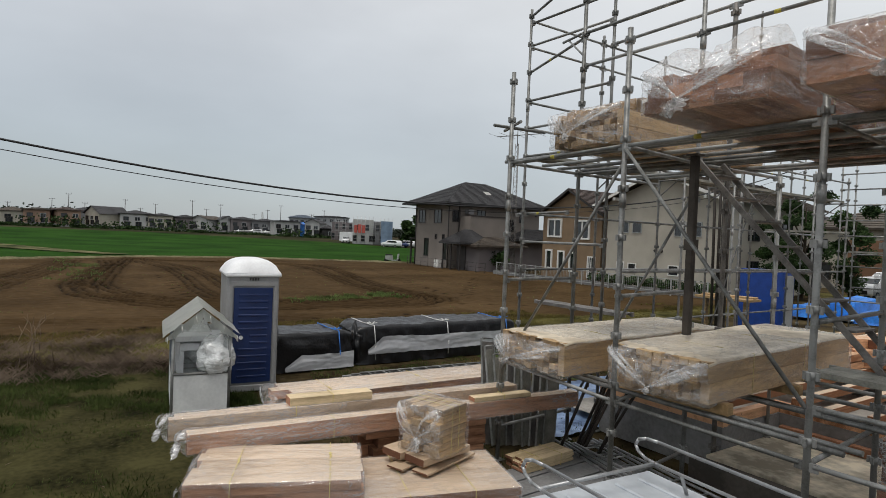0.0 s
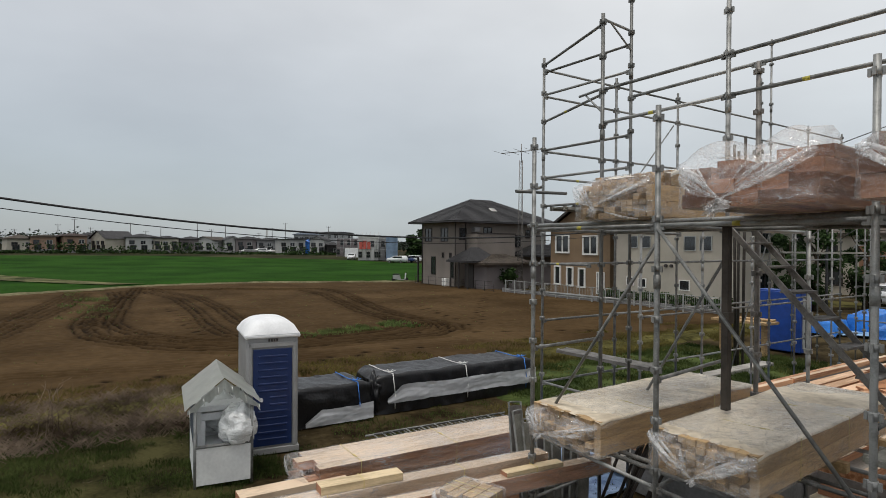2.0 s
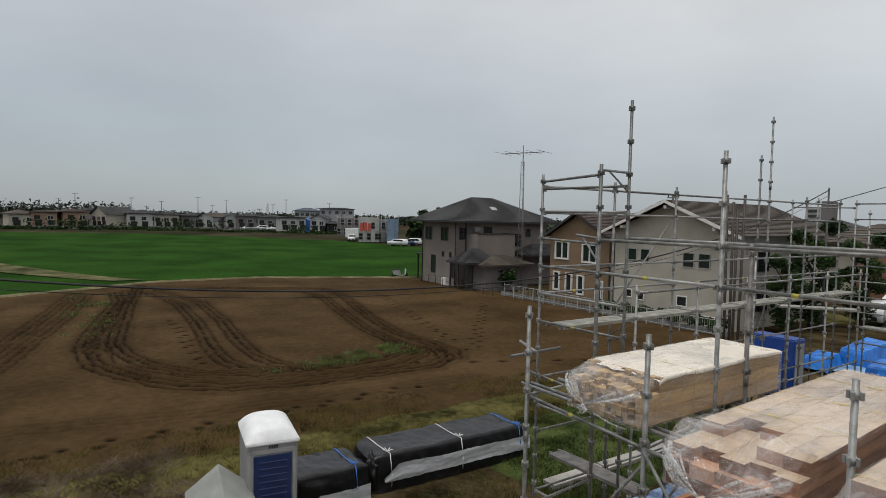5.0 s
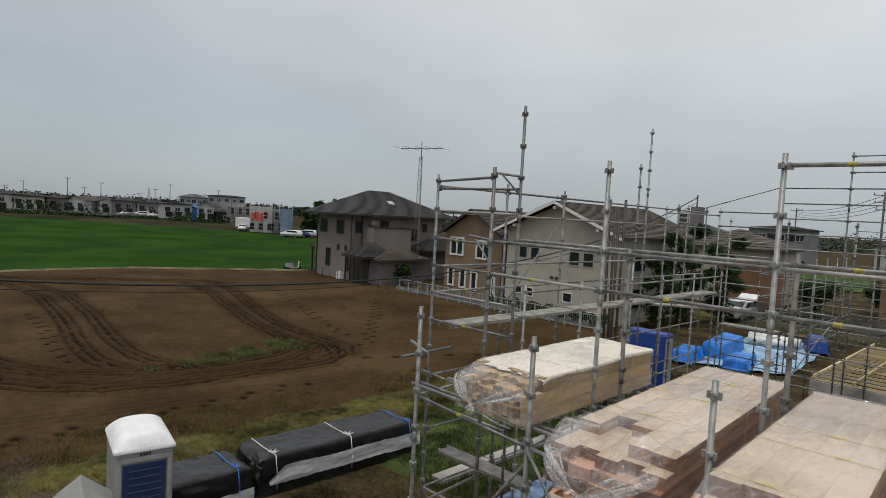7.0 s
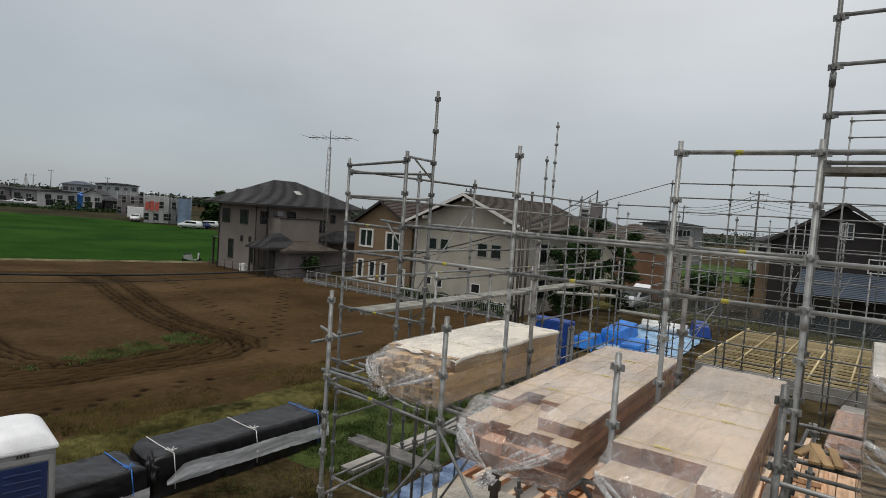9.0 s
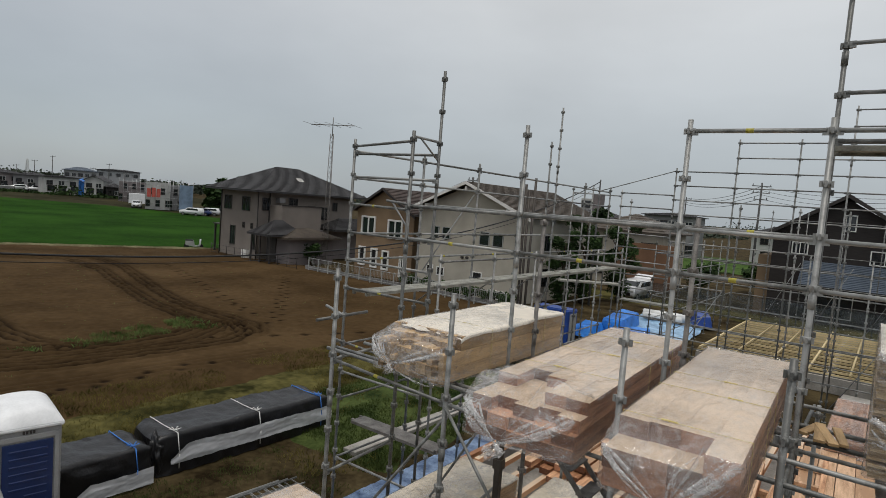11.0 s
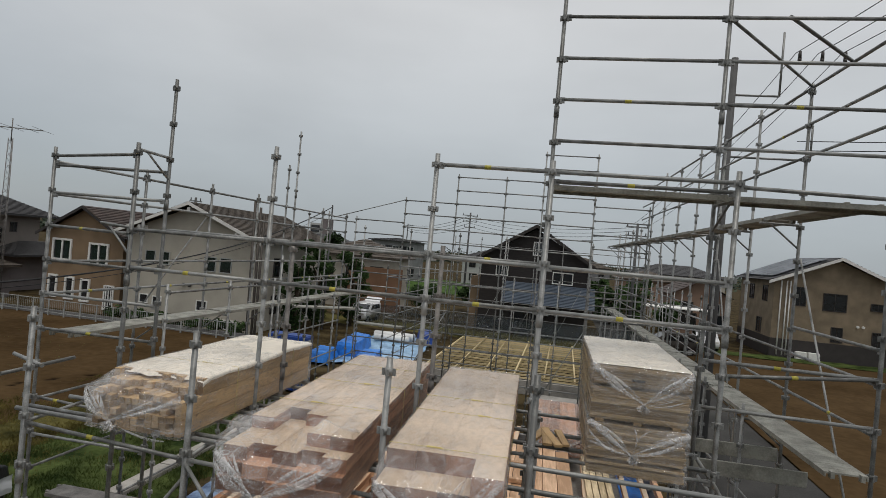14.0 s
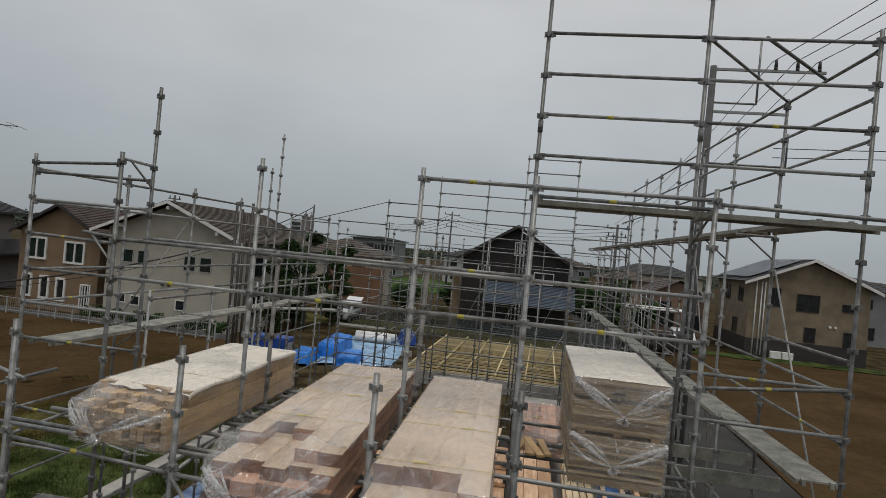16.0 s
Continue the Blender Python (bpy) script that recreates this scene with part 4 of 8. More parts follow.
def site_building(x, y, w_, hgt, base, wall, label, turn, sheet_mat, banner=False):
    """A building behind scaffold pipes, part of it hung with sheets."""
    h = thing("building", label, "building", pose(x, y, base, 0, 0, turn), "buildings under scaffold")
    bm = bmesh.new()
    box(bm, -w_ / 2, w_ / 2, -2.6, 3, 0, hgt - 0.5)
    part("wall", bm, M[wall], h)
    n = max(3, round(w_ / 0.9))
    for k in range(n + 1):
        c = -w_ / 2 + w_ * k / n
        bm = bmesh.new()
        tube(bm, (c, -3.5, 0), (c, -3.5, hgt + 0.25), 0.035, 5)
        tube(bm, (c, -3.5, hgt), (c, -2.6, hgt), 0.05, 4)
        part("pole", bm, M["rack"], h)
    for z in np.arange(1.2, hgt + 0.1, 1.2):
        bm = bmesh.new()
        tube(bm, (-w_ / 2, -3.5, float(z)), (w_ / 2, -3.5, float(z)), 0.035, 5)
        part("ledger", bm, M["rack"], h)
    for k in range(n):
        for z in (0.6, 3.0):
            if (k + int(z)) % 2 == 0:
                window(h, -w_ / 2 + w_ * (k + 0.5) / n, z, 0.8, 1.3, -2.6, "-y", M["dark_trim"], 0, 0.08, 0.1)
    if banner:
        for k in range(3):
            bm = bmesh.new()
            box(bm, -w_ / 2 + 0.25 + k * 0.85, -w_ / 2 + 0.95 + k * 0.85, -3.62, -3.58, hgt * 0.42, hgt * (0.70 + 0.03 * (k % 2)))
            part("banner", bm, M["red"], h, "faded red banner")
    if sheet_mat:
        bm = bmesh.new()
        sheet(bm, 0, w_ * 0.55, 0.3, hgt - 0.4, 10, 10, lambda px, pz: 0.06 * nz(px * 2, pz * 2))
        for v in bm.verts:
            v.co = Vector((w_ / 2 - v.co.x, -3.66 + v.co.z, v.co.y))
        part("mesh_sheet", bm, M[sheet_mat], h, "hanging mesh sheet")


site_building(-119.6, 61.2, 4.4, 5.9, 0.4, "wall_white", "pale building behind scaffolding with red banners", 62, None, True)
site_building(-118.4, 65.2, 4.6, 5.6, 0.4, "wall_grey", "grey building partly hung with blue mesh sheets", 62, "mesh_blue")
site_building(-145, 68.2, 6.2, 5.2, 0.7, "wall_mauve", "dark building frame behind scaffold pipes", 66, None)
bm = bmesh.new()
box(bm, -1.7, 1.7, -1.1, 1.1, 0, 2.3, 0.03)
solid("site_cabin", bm, M["white"], "white site cabin beside the dark building frame", "cabin", pose(-138.5, 66.0, rise(-138.5), 0, 0, 66))
bm = bmesh.new()
sheet(bm, -1.75, 1.75, -2.2, 2.2, 10, 12, lambda x, y: 4.2 + 0.3 * nz(x, y) - 0.25 * abs(y) - 0.2 * abs(x))
for f in bm.faces:
    f.smooth = True
box(bm, -1.6, 1.6, -2.0, 2.0, 0, 3.6, 0.15)
solid("covered_house", bm, M["blue_sheet"], "house wrapped in blue tarpaulin beyond the field", "house", pose(-163.4, 63.9, rise(-163), 0, 0, 66))
# slender radio tower
tw = thing("radio_tower", "slim lattice radio tower on the horizon", "tower", pose(-301.3, 96.1, 0))
for k in range(4):
    a = k * math.tau / 4
    bm = bmesh.new()
    tube(bm, (1.3 * math.cos(a), 1.3 * math.sin(a), 0), (0.3 * math.cos(a), 0.3 * math.sin(a), 11.3), 0.08, 4)
    part("leg", bm, M["fence_grey"], tw)
    for j in range(8):
        r0, r1, a2 = 1.3 - 0.125 * j, 1.3 - 0.125 * (j + 1), a + math.tau / 4
        bm = bmesh.new()
        tube(bm, (r0 * math.cos(a), r0 * math.sin(a), j * 1.4), (r1 * math.cos(a2), r1 * math.sin(a2), j * 1.4 + 1.4), 0.045, 4)
        part("brace", bm, M["fence_grey"], tw)

# dark low houses and blocks behind the site
small_house(-20.0, 57.0, 7.4, 7.0, 4.8, 6.5, "wall_cream", "tile_brown", "low house with a brown hipped roof", 0, True, 3)
bm = bmesh.new()
box(bm, -19.8, -14.7, 52.2, 52.4, 0, 3.95)
solid("fence_wall", bm, M["wall_orange"], "orange-brown boarded fence wall", "wall")
small_house(-32.4, 112, 8.5, 8, 7.0, 7.7, "wall_grey", "tile_dark", "grey three-storey concrete block", 0, True, 6)
h = thing("apartment_tower", "red-brown and white apartment tower far off", "building", pose(-82.2, 190, 0, 0, 0, 10))
bm = bmesh.new()
box(bm, -3.2, 0.4, -3, 3, 0, 11.5)
part("wall", bm, M["wall_white"], h)
bm = bmesh.new()
box(bm, 0.4, 3.2, -3, 3, 0, 13.2)
part("wall", bm, M["wall_mauve"], h)
for k in range(7):
    window(h, -1.4, 1 + k * 1.5, 2.8, 0.8, -3, "-y", M["dark_trim"], 3, 0.2, 0.1)
small_house(12.5, 100, 9, 9, 4.2, 5.8, "wall_peach", "tile_brown", "low house with a brown roof behind the scaffold", 0, True, 2)
small_house(12.9, 67, 5, 8, 4.0, 5.4, "wall_peach", "tile_red", "brown-roofed house beside the sand-coloured one", 0, False, 2)
small_house(33, 78, 14, 10, 6.0, 7.6, "wall_grey", "tile_dark", "pale house behind the sand-coloured one", 0, True, 4)
small_house(-55, 130, 14, 10, 5.4, 7.4, "wall_grey", "tile_dark", "grey house far behind the site", 10, True, 3)
small_house(-12, 120, 16, 10, 5.2, 7.2, "wall_white", "tile_dark", "white house far behind the site", 0, True, 4)
small_house(2, 135, 14, 10, 5.2, 7.2, "wall_grey", "tile_brown", "brown-roofed house far behind the site", 0, True, 4)
small_house(20, 120, 16, 10, 5.2, 7.2, "wall_cream", "tile_dark", "cream house far behind the site", 0, True, 4)
small_house(45, 95, 14, 10, 5.6, 7.4, "wall_cream", "tile_brown", "beige house at the far edge of the plot", 0, True, 4)


# ---------------------------------------------------------------- trees and woods
def leaf_cloud(b, c, r, n, size, squash=0.8, rnd=random):
    for _ in range(n):
        while True:
            p = Vector((rnd.uniform(-1, 1), rnd.uniform(-1, 1), rnd.uniform(-1, 1)))
            if 0.35 < p.length < 1:
                break
        lump = 0.75 + 0.5 * noise.noise(p * 1.7 + Vector(c))
        q = Vector((p.x * r * lump, p.y * r * lump, p.z * r * squash * lump)) + Vector(c)
        a = Vector((rnd.uniform(-1, 1), rnd.uniform(-1, 1), rnd.uniform(-0.6, 0.6))).normalized()
        u = a.orthogonal().normalized()
        s = size * rnd.uniform(0.6, 1.4)
        vs = [b.verts.new(q + a * s), b.verts.new(q + u * s * 0.6), b.verts.new(q - a * s), b.verts.new(q - u * s * 0.6)]
        b.faces.new(vs)


def tree(x, y, height, spread, n, label, leaf=0.22, name="tree", low=0.42):
    t = thing(name, label, name, pose(x, y, 0))
    b = bmesh.new()
    tube(b, (0, 0, 0), (0.1, 0, height * 0.55), 0.16, 7, 0.07)
    for k in range(5):
        a = k * 1.3
        tube(b, (0.05, 0, height * (0.3 + 0.06 * k)), (math.cos(a) * spread * 0.6, math.sin(a) * spread * 0.6, height * (0.55 + 0.06 * k)), 0.06, 5, 0.02)
    part("trunk", b, M["bark"], t)
    b = bmesh.new()
    for k in range(9):
        a = k * 2.4
        rr = spread * (0.55 if k else 0.0)
        leaf_cloud(b, (math.cos(a) * rr, math.sin(a) * rr, height * (low + (0.86 - low) * k / 8)), spread * (0.66 - 0.025 * k), n // 9, leaf)
    part("crown", b, M["leaf"], t)


tree(-16.9, 38.5, 7.2, 1.6, 11000, "dark green conifer-like tree beside the cream house", 0.075, low=0.14)
tree(-17.0, 35.6, 5.4, 1.2, 8000, "dark hedge-like tree beside the cream house", 0.07, low=0.14)
tree(-15.4, 41.5, 6.4, 1.5, 9000, "tall dark tree behind the garden hedge", 0.075, low=0.16)
tree(-12.6, 52.5, 3.0, 1.5, 5000, "dark leafy tree behind the parked car", 0.09)
tree(-119, 74.2, 6.6, 3.4, 4200, "dark rounded tree beside the parking area", 0.36, low=0.16)
tree(-123, 80.6, 8.4, 4.2, 5200, "tall dark tree at the field corner", 0.36, low=0.16)
tree(-126, 88.0, 7.8, 4.6, 5200, "broad dark tree behind the hip-roofed house", 0.36, low=0.16)
tree(-39.2, 33.4, 1.9, 0.9, 1300, "dense garden shrub by the house wall", 0.1, "shrub")
for x, y, hgt in ((4.6, 64, 4.2), (7.6, 70, 5.0), (9.8, 62, 3.2), (3.4, 74, 4.6), (6.2, 58, 1.8)):
    tree(x, y, hgt, hgt * 0.42, 1500, "dark green garden tree beside the lane", 0.2, low=0.2)
tree(-9.0, 60, 3.0, 2.0, 1400, "shrub behind the scaffolding", 0.18, "shrub")
for k in range(7):
    tree(-27 + k * 1.4, 31.9 - 0.08 * k, 0.9, 0.7, 500, "low garden shrub along the fence", 0.08, "shrub")

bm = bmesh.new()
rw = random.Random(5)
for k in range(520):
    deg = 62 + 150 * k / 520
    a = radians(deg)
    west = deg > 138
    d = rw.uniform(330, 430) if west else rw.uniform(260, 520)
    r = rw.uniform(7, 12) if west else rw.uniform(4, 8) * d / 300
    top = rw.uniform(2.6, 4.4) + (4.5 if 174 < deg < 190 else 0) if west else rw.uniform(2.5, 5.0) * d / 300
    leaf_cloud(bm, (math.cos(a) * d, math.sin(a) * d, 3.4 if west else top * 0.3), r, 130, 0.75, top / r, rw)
solid("far_woods", bm, M["hazy_forest"], "dark line of far woods along the horizon", "trees", kind="stuff")


# ---------------------------------------------------------------- scaffolds
POSTS, RAILS, PLANKS = {}, {}, {}


def post_mesh(z0, z1, thick=0.0245, mat_="steel"):
    key = (round(z0, 2), round(z1, 2), thick, mat_)
    if key not in POSTS:
        b = bmesh.new()
        tube(b, (0, 0, z0), (0, 0, z1), thick, 8)
        if z0 < 0.05:
            box(b, -0.07, 0.07, -0.07, 0.07, 0, 0.012)
        top = z1 - 0.12
        k = 0
        while top - k * 0.5 > z0 + 0.1:
            z = top - k * 0.5
            tube(b, (0, 0, z - 0.03), (0, 0, z + 0.03), thick * 1.35, 8)
            for dx, dy in ((1, 0), (-1, 0), (0, 1), (0, -1)):
                x, y = dx * thick * 1.7, dy * thick * 1.7
                box(b, x - 0.012, x + 0.012, y - 0.012, y + 0.012, z - 0.034, z + 0.026)
            k += 1
        if z1 - z0 > 2.6:
            zc = z1 - 1.82
            tube(b, (0, 0, zc), (0, 0, zc + 0.14), thick * 1.3, 8)
        POSTS[key] = mesh_of("post", b, M[mat_])
    return POSTS[key]


def rail_mesh(length, r=0.0215, tape=False):
    key = (round(length, 2), r, tape)
    if key not in RAILS:
        b = bmesh.new()
        n = key[0]
        tube(b, (0.05, 0, 0), (n - 0.05, 0, 0), r, 8)
        for x, s in ((0.0, 1), (n, -1)):
            box(b, min(x, x + s * 0.085), max(x, x + s * 0.085), -0.013, 0.013, -0.045, 0.022)
        if tape:
            tube(b, (n * 0.42, 0, 0), (n * 0.42 + 0.075, 0, 0), r * 1.06, 8, slot=1)
        RAILS[key] = mesh_of("rail", b, [M["steel"], M["yellow"]])
    return RAILS[key]


def along(a, b):
    """Pose whose x axis runs from a to b."""
    a, b = Vector(a), Vector(b)
    d = (b - a).normalized()
    s = Vector((0, 0, 1)).cross(d)
    s = s.normalized() if s.length > 1e-4 else Vector((0, 1, 0))
    u = d.cross(s)
    m = Matrix((d, s, u)).transposed().to_4x4()
    m.translation = a
    return m


def post(p, x, y, z0, z1, thick=0.0245, mat_="steel"):
    return piece("post", post_mesh(z0, z1, thick, mat_), p, Matrix.Translation((x, y, 0)))


def rail(p, a, b, tape=False, r=0.0215, name="rail"):
    return piece(name, rail_mesh((Vector(b) - Vector(a)).length, r, tape), p, along(a, b))


def plank(p, a, b, width=0.4, mat_="plank_metal"):
    n = round((Vector(b) - Vector(a)).length, 2)
    key = (n, width, mat_)
    if key not in PLANKS:
        bb = bmesh.new()
        box(bb, 0.04, n - 0.04, -width / 2, width / 2, -0.02, 0.0)
        for y in (-width / 2, width / 2 - 0.02):
            box(bb, 0.04, n - 0.04, y, y + 0.02, -0.055, -0.02)
        for k in range(int(n / 0.09)):
            box(bb, 0.08 + k * 0.09, 0.11 + k * 0.09, -width / 2 + 0.03, width / 2 - 0.03, 0.0, 0.0015)
        for x in (0.0, n - 0.06):
            for y in (-width / 2 + 0.05, width / 2 - 0.09):
                box(bb, x, x + 0.06, y, y + 0.04, -0.06, 0.012)
        PLANKS[key] = mesh_of("plank", bb, M[mat_])
    return piece("plank", PLANKS[key], p, along(a, b))


def bracket(p, a, b, drop=0.35):
    """A short arm from a to b with a strut below it."""
    bb = bmesh.new()
    a, b = Vector(a), Vector(b)
    tube(bb, a, b, 0.02, 7)
    tube(bb, a - Vector((0, 0, drop)), a.lerp(b, 0.75), 0.014, 6)
    part("bracket", bb, M["steel"], p)


def brace(p, a, b, r=0.018):
    bb = bmesh.new()
    tube(bb, a, b, r, 7)
    part("brace", bb, M["steel"], p)


# stage at the front of the plot
st = thing("scaffold", "galvanised steel scaffold stage carrying wrapped timber packs", "scaffold")
FRONT = [(-5.72, 5.44), (-3.70, 5.22), (-1.82, 5.16), (-0.58, 5.21), (1.15, 5.3)]
INNER = [(-5.84, 6.87), (-3.92, 6.83), (-1.94, 6.80), (-0.66, 6.85), (1.23, 6.88)]
for x, y in FRONT[:4]:
    post(st, x, y, 0, 5.12, 0.028)
post(st, 1.15, 5.3, 0, 3.95)
for (x, y), top in zip(INNER, (7.08, 7.12, 7.14, 7.14, 7.14)):
    post(st, x, y, 0, top, 0.028)
for (x0, y0), (x1, y1) in zip(INNER, INNER[1:]):
    for z in (5.98, 5.5):
        rail(st, (x0, y0, z), (x1, y1, z), z < 5.8, 0.0235)
for k in (2, 3):
    rail(st, (*INNER[k], 7.02), (*INNER[k + 1], 7.02), k == 2, 0.0235)
rail(st, (*INNER[4], 5.03), (3.0, 7.55, 5.08), True)
for (x0, y0), (x1, y1) in zip(FRONT, FRONT[1:]):
    rail(st, (x0, y0, 3.93), (x1, y1, 3.93), True)
    rail(st, (x0, y0, 1.32), (x1, y1, 1.32))
for (x0, y0), (x1, y1) in zip(INNER, INNER[1:]):
    rail(st, (x0, y0, 3.93), (x1, y1, 3.93))
    rail(st, (x0, y0, 1.32), (x1, y1, 1.32))
for (x0, y0), (x1, y1) in zip(FRONT, INNER):
    for z in (3.93, 2.4, 1.32, 0.45):
        rail(st, (x0, y0, z), (x1, y1, z))
    rail(st, (x1, y1, 3.93), (x1, y1 + 1.9, 3.93))
    rail(st, (x1, y1, 1.32), (x1, y1 + 1.9, 1.32))
    if x1 > -5:
        post(st, x1 + 0.05, y1 + 1.9, 0, 3.95)
# bearer pipes of the upper deck and of the lower one
for k, y in enumerate((5.62, 5.74, 6.22, 6.62, 6.98, 7.36, 7.48, 8.02, 8.32)):
    bb = bmesh.new()
    tube(bb, (-6.02 + 0.05 * (k % 3), y, 3.99), (-1.2 + 0.1 * (k % 2), y - 0.05, 3.99), 0.0243, 9)
    part("deck_pipe", bb, M["steel"], st)
    if k % 2:
        continue
    bb = bmesh.new()
    tube(bb, (-2.4 - 0.1 * (k % 2), y + 0.06, 4.0), (1.16 + 0.06 * (k % 3), y + 0.03, 4.0), 0.0243, 9)
    part("deck_pipe", bb, M["steel"], st)
for k, y in enumerate((5.5, 5.66, 6.5, 7.3, 8.02)):
    bb = bmesh.new()
    tube(bb, (-5.3, y, 1.375), (-1.7 + 0.07 * (k % 2), y, 1.375), 0.0243, 9)
    part("deck_pipe", bb, M["steel"], st)
# braces and dark props
brace(st, (-3.68, 5.2, 3.9), (-1.84, 5.14, 1.75))
brace(st, (-3.68, 5.22, 3.8), (-5.7, 5.42, 1.2))
brace(st, (-5.84, 6.9, 0.5), (-3.95, 6.86, 3.6))
for a, b_ in (((-5.89, 5.28, 4.43), (-5.89, 6.2, 4.45)), ((-6.36, 5.86, 4.49), (-5.68, 5.56, 4.49))):
    bb = bmesh.new()
    tube(bb, a, b_, 0.0215, 8)
    part("stub_pipe", bb, M["steel"], st)
for x, y, z0, z1 in ((-3.62, 6.32, 1.95, 3.96),):
    bb = bmesh.new()
    box(bb, x - 0.04, x + 0.04, y - 0.04, y + 0.04, z0, z1, 0.008)
    box(bb, x - 0.07, x + 0.07, y - 0.07, y + 0.07, z1 - 0.02, z1)
    box(bb, x - 0.055, x + 0.055, y - 0.055, y + 0.055, (z0 + z1) / 2 - 0.06, (z0 + z1) / 2 + 0.06)
    part("prop", bb, M["pole_dark"], st, "dark steel prop")

post(st, -3.92, 7.5, 0, 6.02, 0.03, "steel_old")
post(st, -1.93, 7.5, 0, 6.12, 0.03, "steel_old")
rail(st, (-3.92, 7.5, 6.0), (-1.93, 7.5, 6.0), False, 0.0235)
rail(st, (-1.93, 7.5, 6.0), (-0.70, 7.55, 6.0), True, 0.0235)
rail(st, (-5.92, 7.6, 6.0), (-3.92, 7.5, 6.0), False, 0.0235)

# stair down from the deck
sa = thing("scaffold_stair", "dark steel scaffold stair hung from the upper deck", "stair")
bm = bmesh.new()
a, b_ = Vector((-3.85, 6.75, 3.95)), Vector((-1.55, 6.75, 1.45))
for dy in (0.0, 0.5):
    m = along(a + Vector((0, dy, 0)), b_ + Vector((0, dy, 0)))
    bb = bmesh.new()
    box(bb, 0, (b_ - a).length, -0.014, 0.014, -0.032, 0.032, 0.004, m=m)
    part("stringer", bb, M["steel_old"], sa)
for k in range(9):
    c = a.lerp(b_, (k + 0.7) / 9.5)
    bb = bmesh.new()
    box(bb, c.x - 0.09, c.x + 0.09, c.y + 0.02, c.y + 0.48, c.z - 0.012, c.z + 0.012, 0.004)
    part("step", bb, M["steel_old"], sa)
bm.free()

# rear line of the front side, the tall part over the plot, and the left tower
fr = thing("scaffold", "tall galvanised scaffold with guard rails and planks", "scaffold")
BACK = [(-7.78, 7.57), (-5.92, 7.60), (-0.70, 7.55), (1.16, 7.55), (2.98, 7.55)]
for (x, y), top in zip(BACK, (7.06, 8.1, 9.6, 9.6, 9.15)):
    post(fr, x, y, 0, top)
for z in (6.93, 6.40, 5.92, 5.42, 4.93, 4.43):
    rail(fr, (-7.78, 7.57, z), (-5.92, 7.60, z) if z not in (6.93, 5.92) else (-5.84, 6.87, z), z in (5.92, 4.43))
rail(fr, (-7.78, 7.57, 6.80), (-5.92, 7.60, 6.80))
rail(fr, (-5.84, 6.87, 5.98), (-3.92, 6.83, 5.98))
rail(fr, (-5.84, 6.87, 5.5), (-3.92, 6.83, 5.5))
bracket(fr, (-5.92, 7.60, 7.0), (-5.84, 6.87, 7.0), 0.3)
bracket(fr, (-5.84, 6.87, 6.0), (-6.45, 7.05, 6.03), 0.35)
for (x0, y0), (x1, y1) in zip(BACK[2:], BACK[3:]):
    for z in (9.0, 8.5, 8.0, 7.5):
        rail(fr, (x0, y0, z), (x1, y1, z), z == 8.0)
for (x, y), (xi, yi) in zip(BACK[2:4], INNER[3:5]):
    bracket(fr, (x, y, 6.84), (xi, yi, 6.84), 0.3)
plank(fr, (-0.68, 7.22, 6.90), (1.18, 7.22, 6.90), 0.45)
plank(fr, (1.18, 7.22, 6.90), (3.05, 7.22, 6.90), 0.45)
rail(fr, (1.23, 6.88, 6.98), (3.0, 6.95, 6.95), False)
rail(fr, (-0.66, 6.85, 6.92), (1.23, 6.88, 6.92), True)
for z in (2.9, 1.3):
    rail(fr, (-7.78, 7.57, z), (-5.92, 7.60, z))
for z in (5.08, 4.55, 2.5):
    rail(fr, (1.16, 7.55, z), (2.98, 7.55, z), z > 5)
brace(fr, (1.2, 7.58, 8.98), (2.88, 9.9, 8.95), 0.02)
brace(fr, (1.80, 7.58, 9.03), (2.94, 8.78, 8.95), 0.022)

# left flank
lf = thing("scaffold", "galvanised scaffold row with a plank walkway along the plot", "scaffold")
YS = [9.5, 11.49, 13.4, 15.35, 17.3, 19.3]
for k, y in enumerate(YS):
    post(lf, -7.77, y, 0, 8.95 if k == 3 else 7.02)
    if k == 3:
        post(lf, -7.97, y - 0.1, 0, 8.0)
    elif k == 2:
        post(lf, -7.16, y + 0.3, 0, 5.6)
ally = [7.57] + YS
for y0, y1 in zip(ally, ally[1:]):
    for z in (6.85, 6.38, 5.4, 4.93, 3.4, 2.4, 1.3):
        rail(lf, (-7.77, y0, z), (-7.77, y1, z), z == 4.93)
    plank(lf, (-7.45, y0 + 0.02, 4.40), (-7.45, y1 - 0.02, 4.40), 0.45)
    bracket(lf, (-7.77, y1, 4.33), (-7.15, y1, 4.33), 0.35)
    post(lf, -7.15, y1 - 0.02, 0, 5.05)
for y0, y1 in zip(YS, YS[1:]):
    rail(lf, (-7.15, y0 - 0.02, 4.9), (-7.15, y1 - 0.02, 4.9))
    rail(lf, (-7.15, y0 - 0.02, 2.4), (-7.15, y1 - 0.02, 2.4))
brace(lf, (-7.74, 9.6, 4.6), (-7.74, 11.3, 6.3), 0.014)
brace(lf, (-7.72, 13.4, 0.6), (-7.72, 15.3, 4.2), 0.014)
plank(lf, (-8.0, 8.28, 1.8), (-5.95, 8.33, 1.8), 0.36, "steel_old")
rail(lf, (-8.1, 7.7, 3.4), (-6.6, 7.5, 3.42), True)

